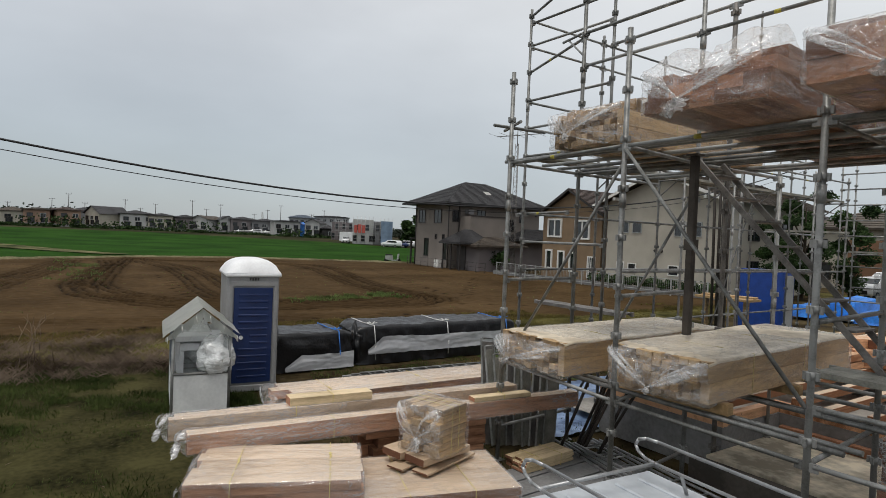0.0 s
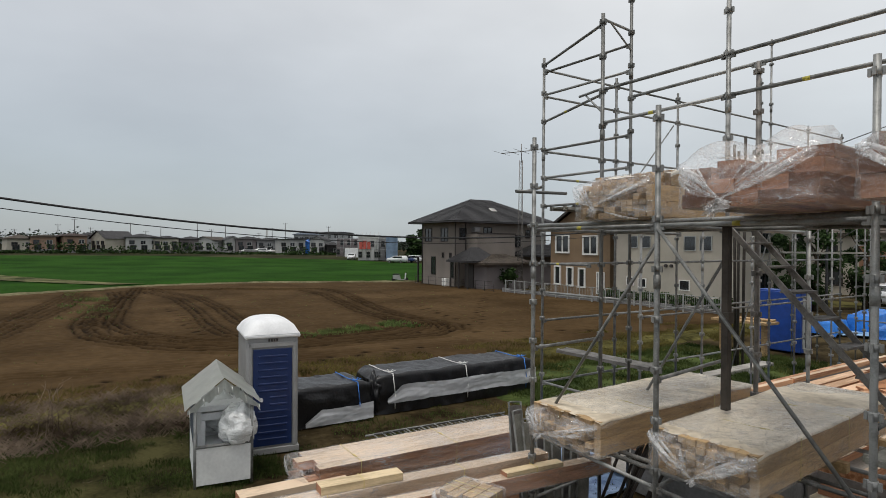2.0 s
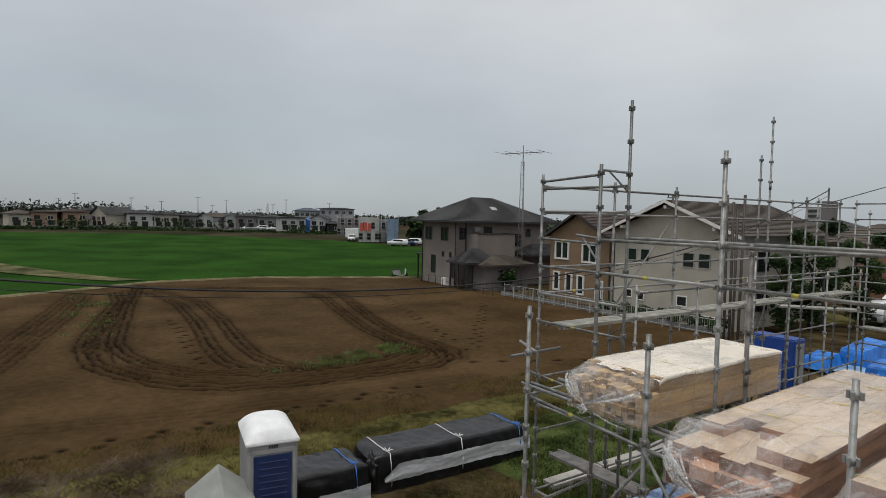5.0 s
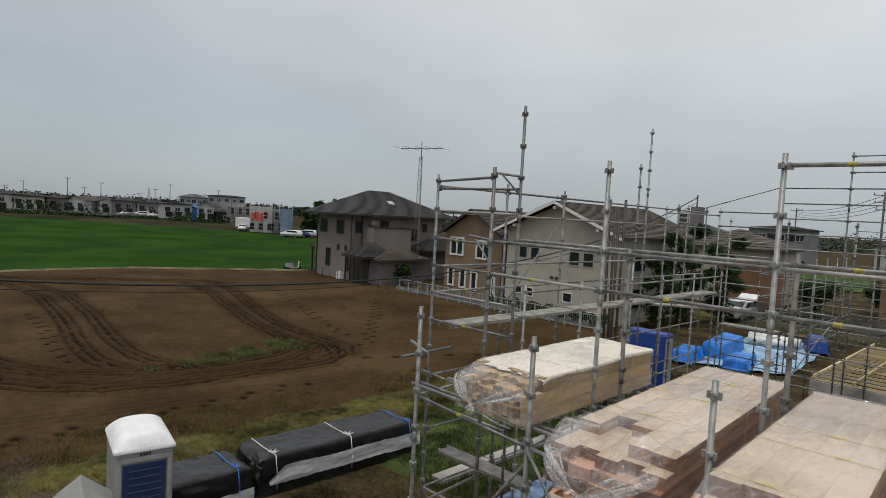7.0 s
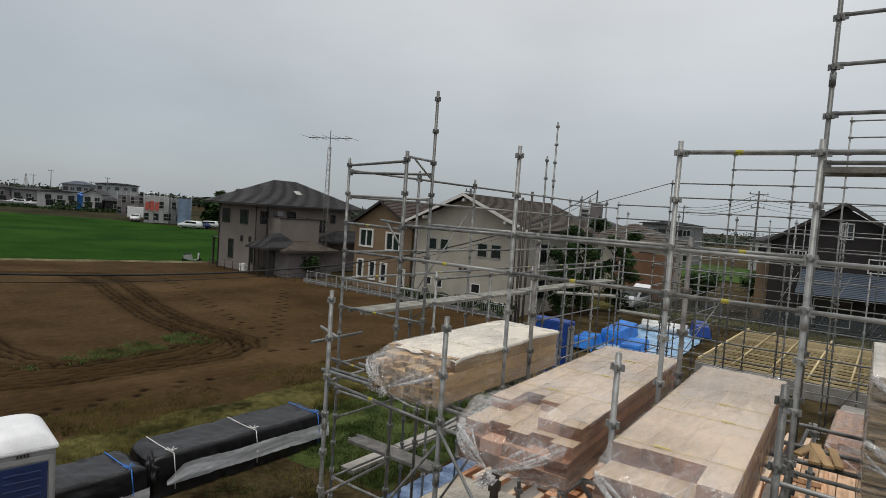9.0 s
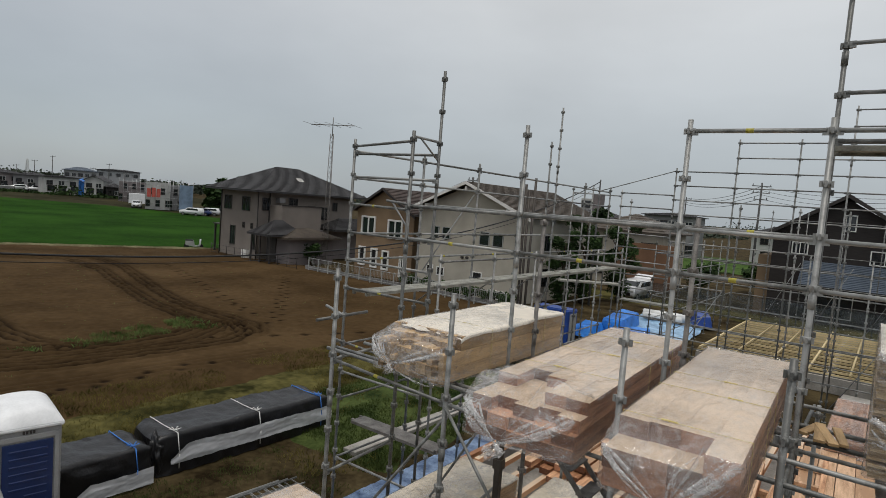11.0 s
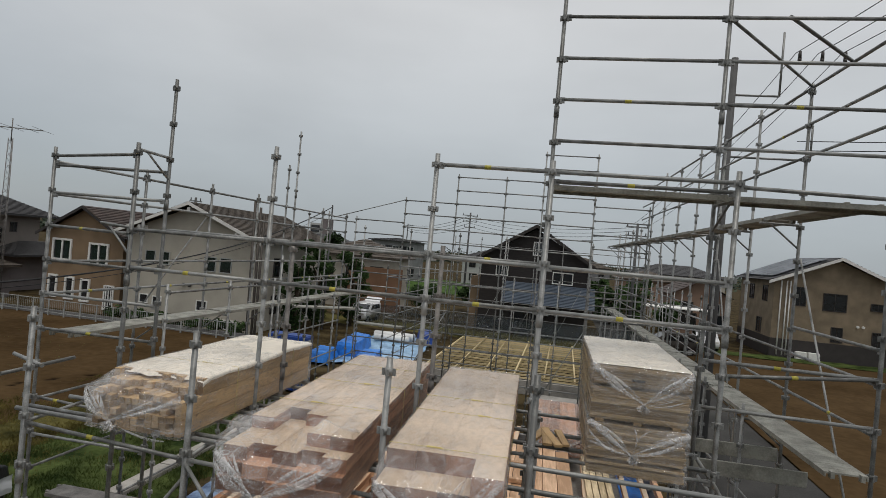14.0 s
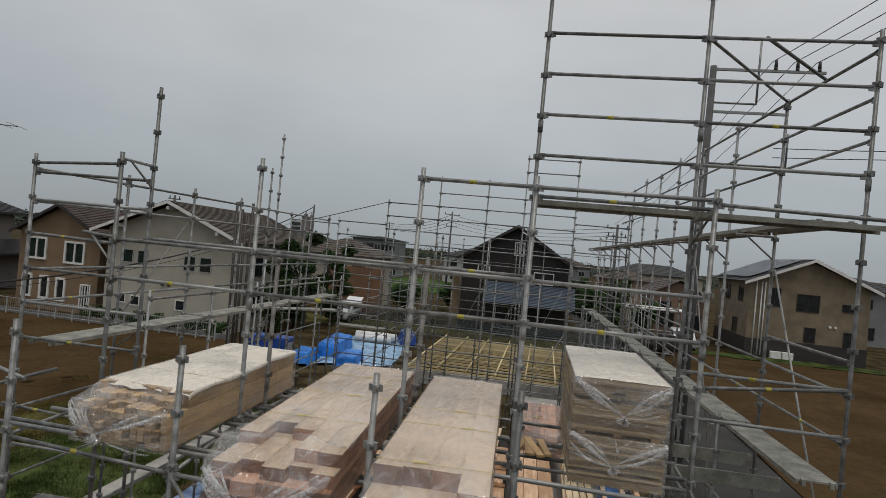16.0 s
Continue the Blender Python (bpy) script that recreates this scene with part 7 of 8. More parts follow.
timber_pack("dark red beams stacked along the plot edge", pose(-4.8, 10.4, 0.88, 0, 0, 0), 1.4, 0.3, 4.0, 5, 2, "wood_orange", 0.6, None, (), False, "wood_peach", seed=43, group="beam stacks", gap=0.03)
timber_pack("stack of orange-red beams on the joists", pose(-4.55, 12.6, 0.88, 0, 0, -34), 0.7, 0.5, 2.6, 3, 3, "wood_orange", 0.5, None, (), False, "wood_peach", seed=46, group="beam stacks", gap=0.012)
timber_pack("yellowish boards laid along the floor beams", pose(0.86, 10.6, 0.88, 0, 0, 1.5), 0.62, 0.10, 6.2, 4, 1, "wood_cream", 0.5, None, (), False, seed=47, group="beam stacks", gap=0.012)
fm = thing("beam_frame", "open frame of orange beams lying on the floor boards", "beam frame", pose(-0.95, 12.2, 1.03, 0, 0, 2))
for x in (-0.42, 0.30):
    bm = bmesh.new()
    box(bm, x - 0.05, x + 0.05, 0, 3.4, 0, 0.11, 0.004)
    part("side_beam", bm, [M["wood_orange"]], fm)
for y in (0.35, 1.5, 2.6):
    bm = bmesh.new()
    box(bm, -0.37, 0.25, y, y + 0.11, 0.005, 0.105, 0.004)
    part("cross_beam", bm, M["wood_peach"], fm)
bm = bmesh.new()
sheet(bm, 1.45, 2.1, 9.5, 18.6, 8, 70, lambda x, y: 0.20 + 0.05 * abs(nz(x * 3, y * 2)) + 0.02 * nz(x * 8, y * 8))
solid("ground_sheet", bm, M["blue_sheet"], "blue sheet lying along the foundation edge", "tarpaulin", kind="structure")
timber_pack("reddish wrapped posts standing by the far beams", pose(-0.2, 16.6, 0.88, 0, 0, 0), 1.4, 0.6, 3.6, 6, 4, "wood_red", 0.3, "film", (0.5,), False, seed=44, group="beam stacks")

timber_pack("dark red posts wrapped in film on the entrance slab", pose(-1.65, 7.25, 0.36, 0, 0, 3), 0.8, 0.75, 1.1, 5, 5, "wood_red", 0.15, "film", (0.4,), False, seed=45, group="beam stacks")

# loose offcuts on the deck
for k, (x, y, a, l, w_) in enumerate(((-0.62, 7.95, -14, 0.5, 0.09), (-0.46, 7.8, 4, 0.62, 0.1), (-0.34, 7.78, 16, 0.62, 0.09), (-0.26, 7.82, 10, 0.55, 0.08))):
    bm = bmesh.new()
    box(bm, -w_ / 2, w_ / 2, 0, l, 0, 0.03, 0.003)
    solid("timber_offcut", bm, M["wood_light"], "light timber offcut lying on the deck pipes", "offcut", pose(x, y - 0.9, 4.04 + 0.004 * k, 0, 0, a), "timber offcuts")

# blue sheet on the ground
bm = bmesh.new()
sheet(bm, -8.3, -5.9, 6.6, 20.0, 30, 120, lambda x, y: 0.03 + 0.035 * abs(nz(x * 3, y * 3)) + 0.02 * nz(x * 9, y * 9))
solid("ground_sheet", bm, M["blue_dusty"], "crumpled blue tarpaulin spread on the ground", "tarpaulin", kind="structure")
bm = bmesh.new()
for k in range(5):
    box(bm, -9.88, -9.48, 9.85 + k * 1.85, 11.65 + k * 1.85, 0.0, 0.15, 0.01)
solid("kerb_slabs", bm, M["concrete"], "row of pale concrete slabs in the grass", "kerb", kind="structure")

# ---------------------------------------------------------------- blue things behind the plot
bxx = thing("storage_box", "tall blue steel storage box with a flat lid", "storage box", pose(-10.88, 22.42, 0, 0, 0, -3))
bm = bmesh.new()
box(bm, -0.82, 0.82, -0.36, 0.36, 0.05, 2.18, 0.03)
part("body", bm, M["blue_box"], bxx)
bm = bmesh.new()
box(bm, 0.822, 0.84, -0.27, 0.27, 0.2, 2.04, 0.006)
part("side_door", bm, M["fence_grey"], bxx, "pale side door in a blue frame")
bm = bmesh.new()
box(bm, -0.80, 0.80, -0.34, 0.34, 2.178, 2.21, 0.015)
part("lid", bm, M["blue_box"], bxx)
bm = bmesh.new()
box(bm, 0.0, 1.8, -0.2, 0.2, 0, 0.06, 0.005)
solid("plank", bm, M["wood_light"], "light board lying beside the blue box", "plank", pose(-12.2, 20.6, 1.2, 0, 0, 10))
bm = bmesh.new()
for x in (-12.1, -10.6):
    box(bm, x - 0.06, x + 0.06, 20.5, 20.7, 0, 1.2)
box(bm, -12.3, -10.3, 20.2, 21.0, 1.12, 1.2)
solid("trestle", bm, M["wood_light"], "rough timber trestle table beside the blue box", "trestle")


def heap(x, y, w, l, hgt, a, label, mat_, seed, crisp=0.1, fall=0.0):
    """Goods under a tight tarpaulin: steep sides, a creased top that falls along its length."""
    b = bmesh.new()

    def top(px, py):
        ex = min(1, max(0, (w / 2 + crisp - abs(px)) / crisp))
        ey = min(1, max(0, (l / 2 + crisp - abs(py)) / crisp))
        z = hgt * (1 - fall * (py / l + 0.5)) * (0.94 + 0.10 * nz(px * 0.9 + seed, py * 0.7)) + 0.03 * abs(nz(px * 3 + seed, py * 2.2))
        return max(0.012, z * ex * ey + 0.014 * nz(px * 6, py * 6 + seed))

    sheet(b, -w / 2 - 0.16, w / 2 + 0.16, -l / 2 - 0.16, l / 2 + 0.16, 34, 52, top)
    for f in b.faces:
        f.smooth = False
    return solid("tarpaulin_cover", b, M[mat_], label, "tarpaulin", pose(x, y, 0, 0, 0, a), "tarpaulin heaps")


heap(-11.45, 31.7, 0.95, 3.4, 0.80, 4, "long timber pile wrapped in bright blue tarpaulin", "blue_sheet", 1, 0.08, -0.12)
heap(-9.95, 29.8, 0.95, 2.2, 0.48, 8, "low block under a bright blue tarpaulin", "blue_sheet", 2, 0.08)
heap(-11.95, 28.5, 0.85, 2.0, 0.62, 8, "small heap under crumpled blue tarpaulin", "blue_sheet", 3, 0.2)
heap(-8.65, 37.2, 0.75, 1.6, 0.85, 20, "heap under a dark blue sheet", "blue_box", 6, 0.2)
bm = bmesh.new()
sheet(bm, -1, 1, 0, 1, 24, 40, lambda x, y: 0.0)
for v in bm.verts:
    px, py = -9.6 + 1.9 * v.co.x - 0.9 * v.co.y + 0.25 * nz(v.co.x * 3, v.co.y * 5), 28.8 + 10.0 * v.co.y + 0.8 * v.co.x
    v.co = Vector((px, py, 0.05 + 0.10 * abs(nz(px * 1.4, py * 1.4)) + 0.03 * nz(px * 5, py * 5)))
solid("ground_sheet", bm, M["pale_blue"], "pale blue sheet spread over the ground", "tarpaulin", kind="structure")
bm = bmesh.new()
tube(bm, (-11.9, 36.7, 0.36), (-9.3, 36.9, 0.36), 0.26, 18)
tube(bm, (-11.7, 36.1, 0.30), (-9.5, 36.3, 0.30), 0.20, 16)
solid("insulation_roll", bm, M["board_white"], "pale grey rolls lying on the blue sheet", "roll")

# neighbouring floor of joists
nf = thing("floor_frame", "yellow timber joist floor of the neighbouring house", "floor frame")
b = bmesh.new()
box(b, 0, 1, -0.022, 0.022, 0, 0.09, 0.003)
jm = mesh_of("joist", b, M["wood_yellow"])
for k in range(16):
    piece("joist", jm, nf, Matrix.Translation((-6.4, 27.3 + k * 0.72, 0.62)) @ Matrix.Diagonal((9.6, 1, 1, 1)))
for k in range(8):
    piece("joist", jm, nf, Matrix.Translation((-6.3 + k * 1.35, 27.2, 0.72)) @ Matrix.Rotation(radians(90), 4, "Z") @ Matrix.Diagonal((11.3, 1.6, 1, 1)))
bm = bmesh.new()
for x0, x1, y0, y1 in ((-6.4, 3.2, 27.1, 27.25), (-6.4, -6.25, 27.25, 38.4), (3.05, 3.2, 27.25, 38.4), (-6.4, 3.2, 38.4, 38.55), (-1.7, -1.55, 27.25, 38.4)):
    box(bm, x0, x1, y0, y1, 0, 0.6)
solid("foundation", bm, M["concrete"], "pale concrete foundation of the neighbouring house", "foundation", kind="structure")
bm = bmesh.new()
box(bm, -1.0, 0.9, 23.6, 25.0, 0, 0.55, 0.02)
solid("concrete_block", bm, M["concrete"], "pale concrete block beside the scaffold", "block")

# lane and verges at the right
bm = bmesh.new()
sheet(bm, 3.0, 7.5, -30, 120, 6, 60, lambda x, y: 0.02)
solid("road", bm, M["asphalt"], "grey asphalt lane along the plot", "road", kind="structure")
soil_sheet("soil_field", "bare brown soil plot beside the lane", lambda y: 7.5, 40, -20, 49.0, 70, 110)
bm = bmesh.new()
sheet(bm, 7.5, 40, 49.0, 51.5, 60, 8, lambda x, y: 0.1 + 0.08 * nz(x, y))
solid("grass_verge", bm, M["grass"], "green grass bank before the sand-coloured house", "verge", kind="structure")
bm = bmesh.new()
sheet(bm, -34, 3, 82, 118, 30, 40, lambda x, y: 0.1 + 0.06 * nz(x, y))
solid("lawn", bm, M["grass_bright"], "green grass field behind the houses", "field", kind="structure")
bm = bmesh.new()
sheet(bm, -14, -8.4, 9.3, 21, 36, 70, lambda x, y: 0.0)
for v in bm.verts:
    x, y = v.co.x, v.co.y
    rim_ = min(1.0, (x + 14) / 0.9, (-8.4 - x) / 0.9, (y - 9.3) / 0.9, (21 - y) / 0.9)
    v.co = Vector((x + 0.5 * nz(x * 0.8, y * 0.8), y + 0.6 * nz(x * 0.8, y * 0.8, 5), -0.04 + 0.09 * max(0, rim_) + 0.03 * nz(x * 1.5, y * 1.5)))
solid("lawn", bm, M["grass"], "green grass strip beside the concrete slabs", "grass", kind="structure")

bm = bmesh.new()
sheet(bm, -24, 3.5, 42.4, 47.4, 70, 24, lambda x, y: 0.0)
for v in bm.verts:
    x, y = v.co.x, v.co.y
    rim_ = min(1.0, (x + 24) / 1.5, (3.5 - x) / 1.5, (y - 42.4) / 1.0, (47.4 - y) / 1.0)
    v.co = Vector((x + 0.8 * nz(x * 0.5, y * 0.5), y + 0.8 * nz(x * 0.5, y * 0.5, 5), -0.03 + 0.07 * max(0, rim_) + 0.02 * nz(x * 1.5, y * 1.5)))
solid("lawn", bm, M["verge_mix"], "rough olive grass round the parked car", "grass", kind="structure")
bm = bmesh.new()
sheet(bm, -14.2, -5.6, -8.0, 3.4, 60, 70, lambda x, y: 0.0)
for v in bm.verts:
    x, y = v.co.x, v.co.y
    rim_ = min(1.0, (x + 14.2) / 1.4, (-5.6 - x) / 1.4, (y + 8.0) / 1.0, (3.4 - y) / 1.4)
    v.co = Vector((x + 0.6 * nz(x * 0.6, y * 0.6), y + 0.6 * nz(x * 0.6, y * 0.6, 5), -0.045 + 0.065 * max(0, rim_) + 0.022 * nz(x * 1.5, y * 1.5)))
solid("lawn", bm, M["grass_worn"], "worn dark grass on the trodden ground by the hut", "grass", kind="structure")
# pale-roofed carport beside the lane
cp = thing("carport", "open carport with a pale sheet roof and thin posts", "carport", pose(7.7, 46.2, 0, 0, 0, 2))
bm = bmesh.new()
box(bm, -2.2, 2.2, -1.3, 1.3, 3.38, 3.46, 0.01)
part("roof", bm, M["white_trim"], cp, "pale sheet roof")
for x in (-2.1, 0.0, 2.1):
    for y in (-1.2, 1.2):
        bm = bmesh.new()
        tube(bm, (x, y, 0), (x, y, 3.38), 0.045, 6)
        part("post", bm, M["steel_old"], cp)

# ---------------------------------------------------------------- fences, poles and cables
fe = thing("fence", "low white steel fence before the houses", "fence")
for k in range(17):
    x = -36.4 + k * 1.15
    y = 30.9 - 0.03 * k
    bm = bmesh.new()
    box(bm, x - 0.03, x + 0.03, y - 0.03, y + 0.03, 0, 1.05)
    part("fence_post", bm, M["fence_grey"], fe)
    if k < 16:
        for z in (1.0, 0.25):
            bm = bmesh.new()
            tube(bm, (x, y, z), (x + 1.15, y - 0.03, z), 0.022, 6)
            part("fence_rail", bm, M["fence_grey"], fe)
        for j in range(7):
            bm = bmesh.new()
            tube(bm, (x + 0.14 * (j + 1), y, 0.25), (x + 0.14 * (j + 1), y, 1.0), 0.006, 4)
            part("fence_bar", bm, M["fence_grey"], fe)
fe = thing("fence", "thin dark mesh fence at the foot of the house", "fence")
for k in range(11):
    x = -49 + k * 1.2
    bm = bmesh.new()
    tube(bm, (x, 30.2, 0), (x, 30.2, 0.9), 0.025, 6)
    part("fence_post", bm, M["dark_trim"], fe)
for z in (0.85, 0.5, 0.15):
    bm = bmesh.new()
    tube(bm, (-49, 30.2, z), (-37, 30.2, z), 0.013, 5)
    part("fence_rail", bm, M["dark_trim"], fe)
bm = bmesh.new()
box(bm, -37, -17.6, 31.05, 31.2, 0, 0.35)
solid("retaining_wall", bm, M["concrete_grey"], "low grey block wall under the fence", "wall")


def cable(name, pts, r, label):
    b = bmesh.new()
    rows = []
    for k, p in enumerate(pts):
        d = (pts[min(k + 1, len(pts) - 1)] - pts[max(k - 1, 0)]).normalized()
        s = d.cross(Vector((0, 0, 1))).normalized()
        u = s.cross(d)
        rows.append([b.verts.new(p + (s * math.cos(a) + u * math.sin(a)) * r) for a in (0, 1.05, 2.09, 3.14, 4.19, 5.24)])
    for r0, r1 in zip(rows, rows[1:]):
        for k in range(6):
            b.faces.new((r0[k], r0[(k + 1) % 6], r1[(k + 1) % 6], r1[k]))
    return solid(name, b, M["wire"], label, "cable")


def sag(a, b, drop, n=24):
    a, b = Vector(a), Vector(b)
    return [a.lerp(b, k / n) - Vector((0, 0, drop * 4 * (k / n) * (1 - k / n))) for k in range(n + 1)]


cable("overhead_cable", sag((-16, -22, 10.1), (-16, 40, 9.0), 5.57, 60)[:59], 0.028, "thick black overhead cable sagging over the field")
cable("overhead_cable", sag((-16, -22, 9.6), (-16.1, 40, 8.6), 5.3, 60)[:59], 0.011, "thin black overhead wire below the cable")


def utility_pole(x, y, hgt, arms, label, turn=0.0, r=0.16, base=0.0):
    p = thing("utility_pole", label, "utility pole", pose(x, y, base, 0, 0, turn), "utility poles")
    b = bmesh.new()
    tube(b, (0, 0, 0), (0, 0, hgt), r, 12, r * 0.6)
    part("pole", b, M["pole"], p)
    for z, w in arms:
        b = bmesh.new()
        box(b, -w / 2, w / 2, -0.05, 0.05, z - 0.05, z + 0.05)
        part("crossarm", b, M["steel"], p)
        for k in range(3):
            b = bmesh.new()
            c = -w / 2 + 0.1 + k * (w - 0.2) / 2
            tube(b, (c, 0, z + 0.05), (c, 0, z + 0.28), 0.05, 8, 0.03)
            part("insulator", b, M["dark_trim"], p)
    return p


up = utility_pole(4.36, 20.9, 13.1, (), "concrete utility pole with side arms and insulators", 0, 0.17)
for z, w in ((13.0, 3.4), (11.6, 2.4)):
    bm = bmesh.new()
    box(bm, 0, w, -0.04, 0.04, z - 0.04, z + 0.04)
    part("crossarm", bm, M["steel"], up)
for x, z0, z1 in ((1.4, 11.9, 13.95), (2.45, 9.9, 11.0)):
    bm = bmesh.new()
    tube(bm, (0, 0, z0), (x, 0, z0), 0.035, 8)
    tube(bm, (x, 0, z0), (x, 0, z1), 0.035, 8)
    part("side_arm", bm, M["steel"], up)
for k in range(3):
    bm = bmesh.new()
    x = 1.9 + k * 0.65
    tube(bm, (x, 0, 13.03), (x, 0, 13.12), 0.06, 8)
    tube(bm, (x, 0, 13.10), (x, 0, 13.36), 0.06, 8, 0.045)
    part("insulator", bm, M["dark_trim"], up)
utility_pole(-16.05, 38.0, 8.45, (), "slim grey pole at the end of the overhead cable", 0, 0.08)
utility_pole(5.0, 50, 9.6, ((9.3, 1.8), (8.6, 1.6)), "far utility pole with crossarms", 10)
utility_pole(-13.5, 80, 11.5, ((11.1, 2.2), (10.3, 2.0), (9.5, 1.6)), "utility pole with many crossarms and wires", 30)
utility_pole(-30.5, 44, 8.6, ((8.3, 1.0),), "utility pole behind the tan house", 60)
utility_pole(-33, 120, 11, ((10.6, 2.0),), "far utility pole behind the site", 0)
utility_pole(-8, 110, 10.5, ((10.1, 2.0), (9.4, 1.6)), "far utility pole above the roofs", 0)
for k in range(16):
    hgt = 6.6 + (k * 37 % 5) * 0.85
    utility_pole(-216 + 1.2 * k, -6 + 6.4 * k + 2.2 * (k * 5 % 3), hgt, ((hgt - 0.3, 1.5),), "far slim utility pole beyond the fields", 80, 0.14, 1.2)
for k in range(3):
    x = 6.14 + k * 0.65
    cable("power_line", sag((x, 20.9, 13.3), (x - 1.4, 50, 9.6), 0.5, 16), 0.012, "thin black power line between the poles")
    cable("power_line", sag((x, 20.9, 13.3), (x + 4.2, -10, 14.2), 0.4, 16), 0.012, "thin black power line between the poles")
for k in range(2):
    cable("power_line", sag((6.4, 20.9, 10.2 + 0.3 * k), (26, 16, 11.2), 0.3, 12), 0.014, "black service cable from the pole")
for k in range(4):
    cable("power_line", sag((-13.5, 80, 9.6 + 0.5 * k), (5, 50, 8.4 + 0.3 * k), 0.8, 14), 0.02, "thin black power line between the poles")
    cable("power_line", sag((-13.5, 80, 9.6 + 0.5 * k), (-33, 120, 9.6 + 0.4 * k), 0.8, 14), 0.03, "thin black power line between the poles")

# radio antenna mast
am = thing("antenna_mast", "lattice radio mast with a wide beam antenna", "antenna", pose(-39.0, 34.8, 0))
bm = bmesh.new()
for k in range(3):
    a = k * math.tau / 3
    tube(bm, (0.3 * math.cos(a), 0.3 * math.sin(a), 0), (0.16 * math.cos(a), 0.16 * math.sin(a), 11.2), 0.026, 5)
for j in range(26):
    for k in range(3):
        a, a2 = k * math.tau / 3, (k + 1) * math.tau / 3
        r0 = 0.3 - 0.14 * j / 26
        tube(bm, (r0 * math.cos(a), r0 * math.sin(a), j * 0.43), (r0 * math.cos(a2), r0 * math.sin(a2), j * 0.43 + 0.43), 0.012, 4)
part("lattice", bm, M["steel_old"], am)
bm = bmesh.new()
tube(bm, (0, 0, 11.0), (0, 0, 12.6), 0.035, 6)
part("mast_tube", bm, M["steel_old"], am)
bm = bmesh.new()
tube(bm, (-1.95, -0.7, 11.95), (1.95, 0.7, 11.95), 0.035, 5)
part("boom", bm, M["steel_old"], am)
bm = bmesh.new()
for k in range(5):
    c = -1.9 + k * 0.95
    tube(bm, (c + 0.6, c * 0.36 - 1.45, 11.97), (c - 0.6, c * 0.36 + 1.45, 11.97), 0.015, 4)
part("element", bm, M["steel_old"], am)

# ---------------------------------------------------------------- vehicles


def car(m, label, body_mat="car_white", van=True, hatch=False):
    t = thing("car", label, "car", m, "parked vehicles")
    b = bmesh.new()
    prof = [(-2.05, 0.35), (-2.1, 0.75), (-1.95, 0.98), (-1.0, 1.08), (-0.45, 1.5), (1.85, 1.52), (2.1, 0.95), (2.1, 0.35)] if van else [(-2.1, 0.35), (-2.1, 0.7), (-1.1, 0.88), (-0.5, 1.38), (0.9, 1.4), (1.5, 0.95), (2.1, 0.9), (2.1, 0.35)]
    prism(b, prof, -0.8, 0.8)
    bmesh.ops.bevel(b, geom=b.edges[:], offset=0.06, segments=2, affect="EDGES")
    part("body", b, M[body_mat], t, smooth=True)
    b = bmesh.new()
    prism(b, [(-0.98, 1.085), (-0.5, 1.43), (-0.46, 1.44), (-0.94, 1.09)], -0.68, 0.68)
    for v in b.verts:
        v.co.x -= 0.035
        v.co.z += 0.02
    part("windscreen", b, M["glass"], t)
    for s in (-1, 1):
        b = bmesh.new()
        prism(b, [(-0.75, 1.05), (-0.4, 1.4), (1.55, 1.42), (1.7, 1.05)], s * 0.802 - 0.006, s * 0.802 + 0.006)
        part("side_window", b, M["glass"], t)
        for x in (-1.3, 1.3):
            w = new("wheel")
            w.parent = t
            w.matrix_basis = Matrix.Translation((x, s * 0.72, 0.31))
            b = bmesh.new()
            tube(b, (0, -0.1, 0), (0, 0.1, 0), 0.31, 18)
            part("tyre", b, M["rubber"], w)
            b = bmesh.new()
            tube(b, (0, s * 0.1, 0), (0, s * 0.115, 0), 0.19, 14)
            part("rim", b, M["steel"], w)
        b = bmesh.new()
        box(b, -2.09, -1.98, s * 0.55 - 0.18, s * 0.55 + 0.18, 0.72, 0.88, 0.02)
        part("headlight", b, M["white_trim"], t)
    b = bmesh.new()
    box(b, -2.12, -2.05, -0.5, 0.5, 0.42, 0.68, 0.01)
    part("grille", b, M["dark_trim"], t)
    b = bmesh.new()
    box(b, -2.135, -2.12, -0.17, 0.17, 0.48, 0.6)
    part("number_plate", b, M["white_trim"], t, "plain plate")
    if hatch:
        b = bmesh.new()
        box(b, 1.8, 2.65, -0.68, 0.68, 1.5, 1.56, 0.02, m=Matrix.Translation((1.8, 0, 1.5)) @ Matrix.Rotation(radians(-20), 4, "Y") @ Matrix.Translation((-1.8, 0, -1.5)))
        part("tailgate", b, M[body_mat], t, "raised white tailgate")
    return t


car(pose(-15.5, 44.9, 0, 0, 0, 90) @ Matrix.Scale(0.94, 4), "white estate car with its tailgate raised", hatch=True)
for k in range(5):
    car(pose(-105.5 - k * 1.2, 60.5 + k * 2.4, 0.09, 0, 0, 30 + 10 * k), ("white", "dark", "white", "grey", "white")[k] + " car parked beside the field corner", ("car_white", "navy", "car_white", "wc_grey", "car_white")[k], van=k % 2 == 0)
for k in range(3):
    car(pose(-172.5 + 0.8 * k, 49.4 + 3.4 * k, rise(-172), 0, 0, 66 + 12 * k), "white car parked before the far houses", van=k == 1)
car(pose(-122.5, 58.4, rise(-122), 0, 0, 150), "small white van beside the scaffolded building")
car(pose(-8.5, 92, 0, 0, 0, 20), "silver car parked far behind the plot", van=False)
car(pose(11.2, 52, 0, 0, 0, 85), "white car in the drive beyond the lane")
car(pose(7.5, 46.6, 0, 0, 0, 8), "dark grey car parked under the carport", "pole_dark")
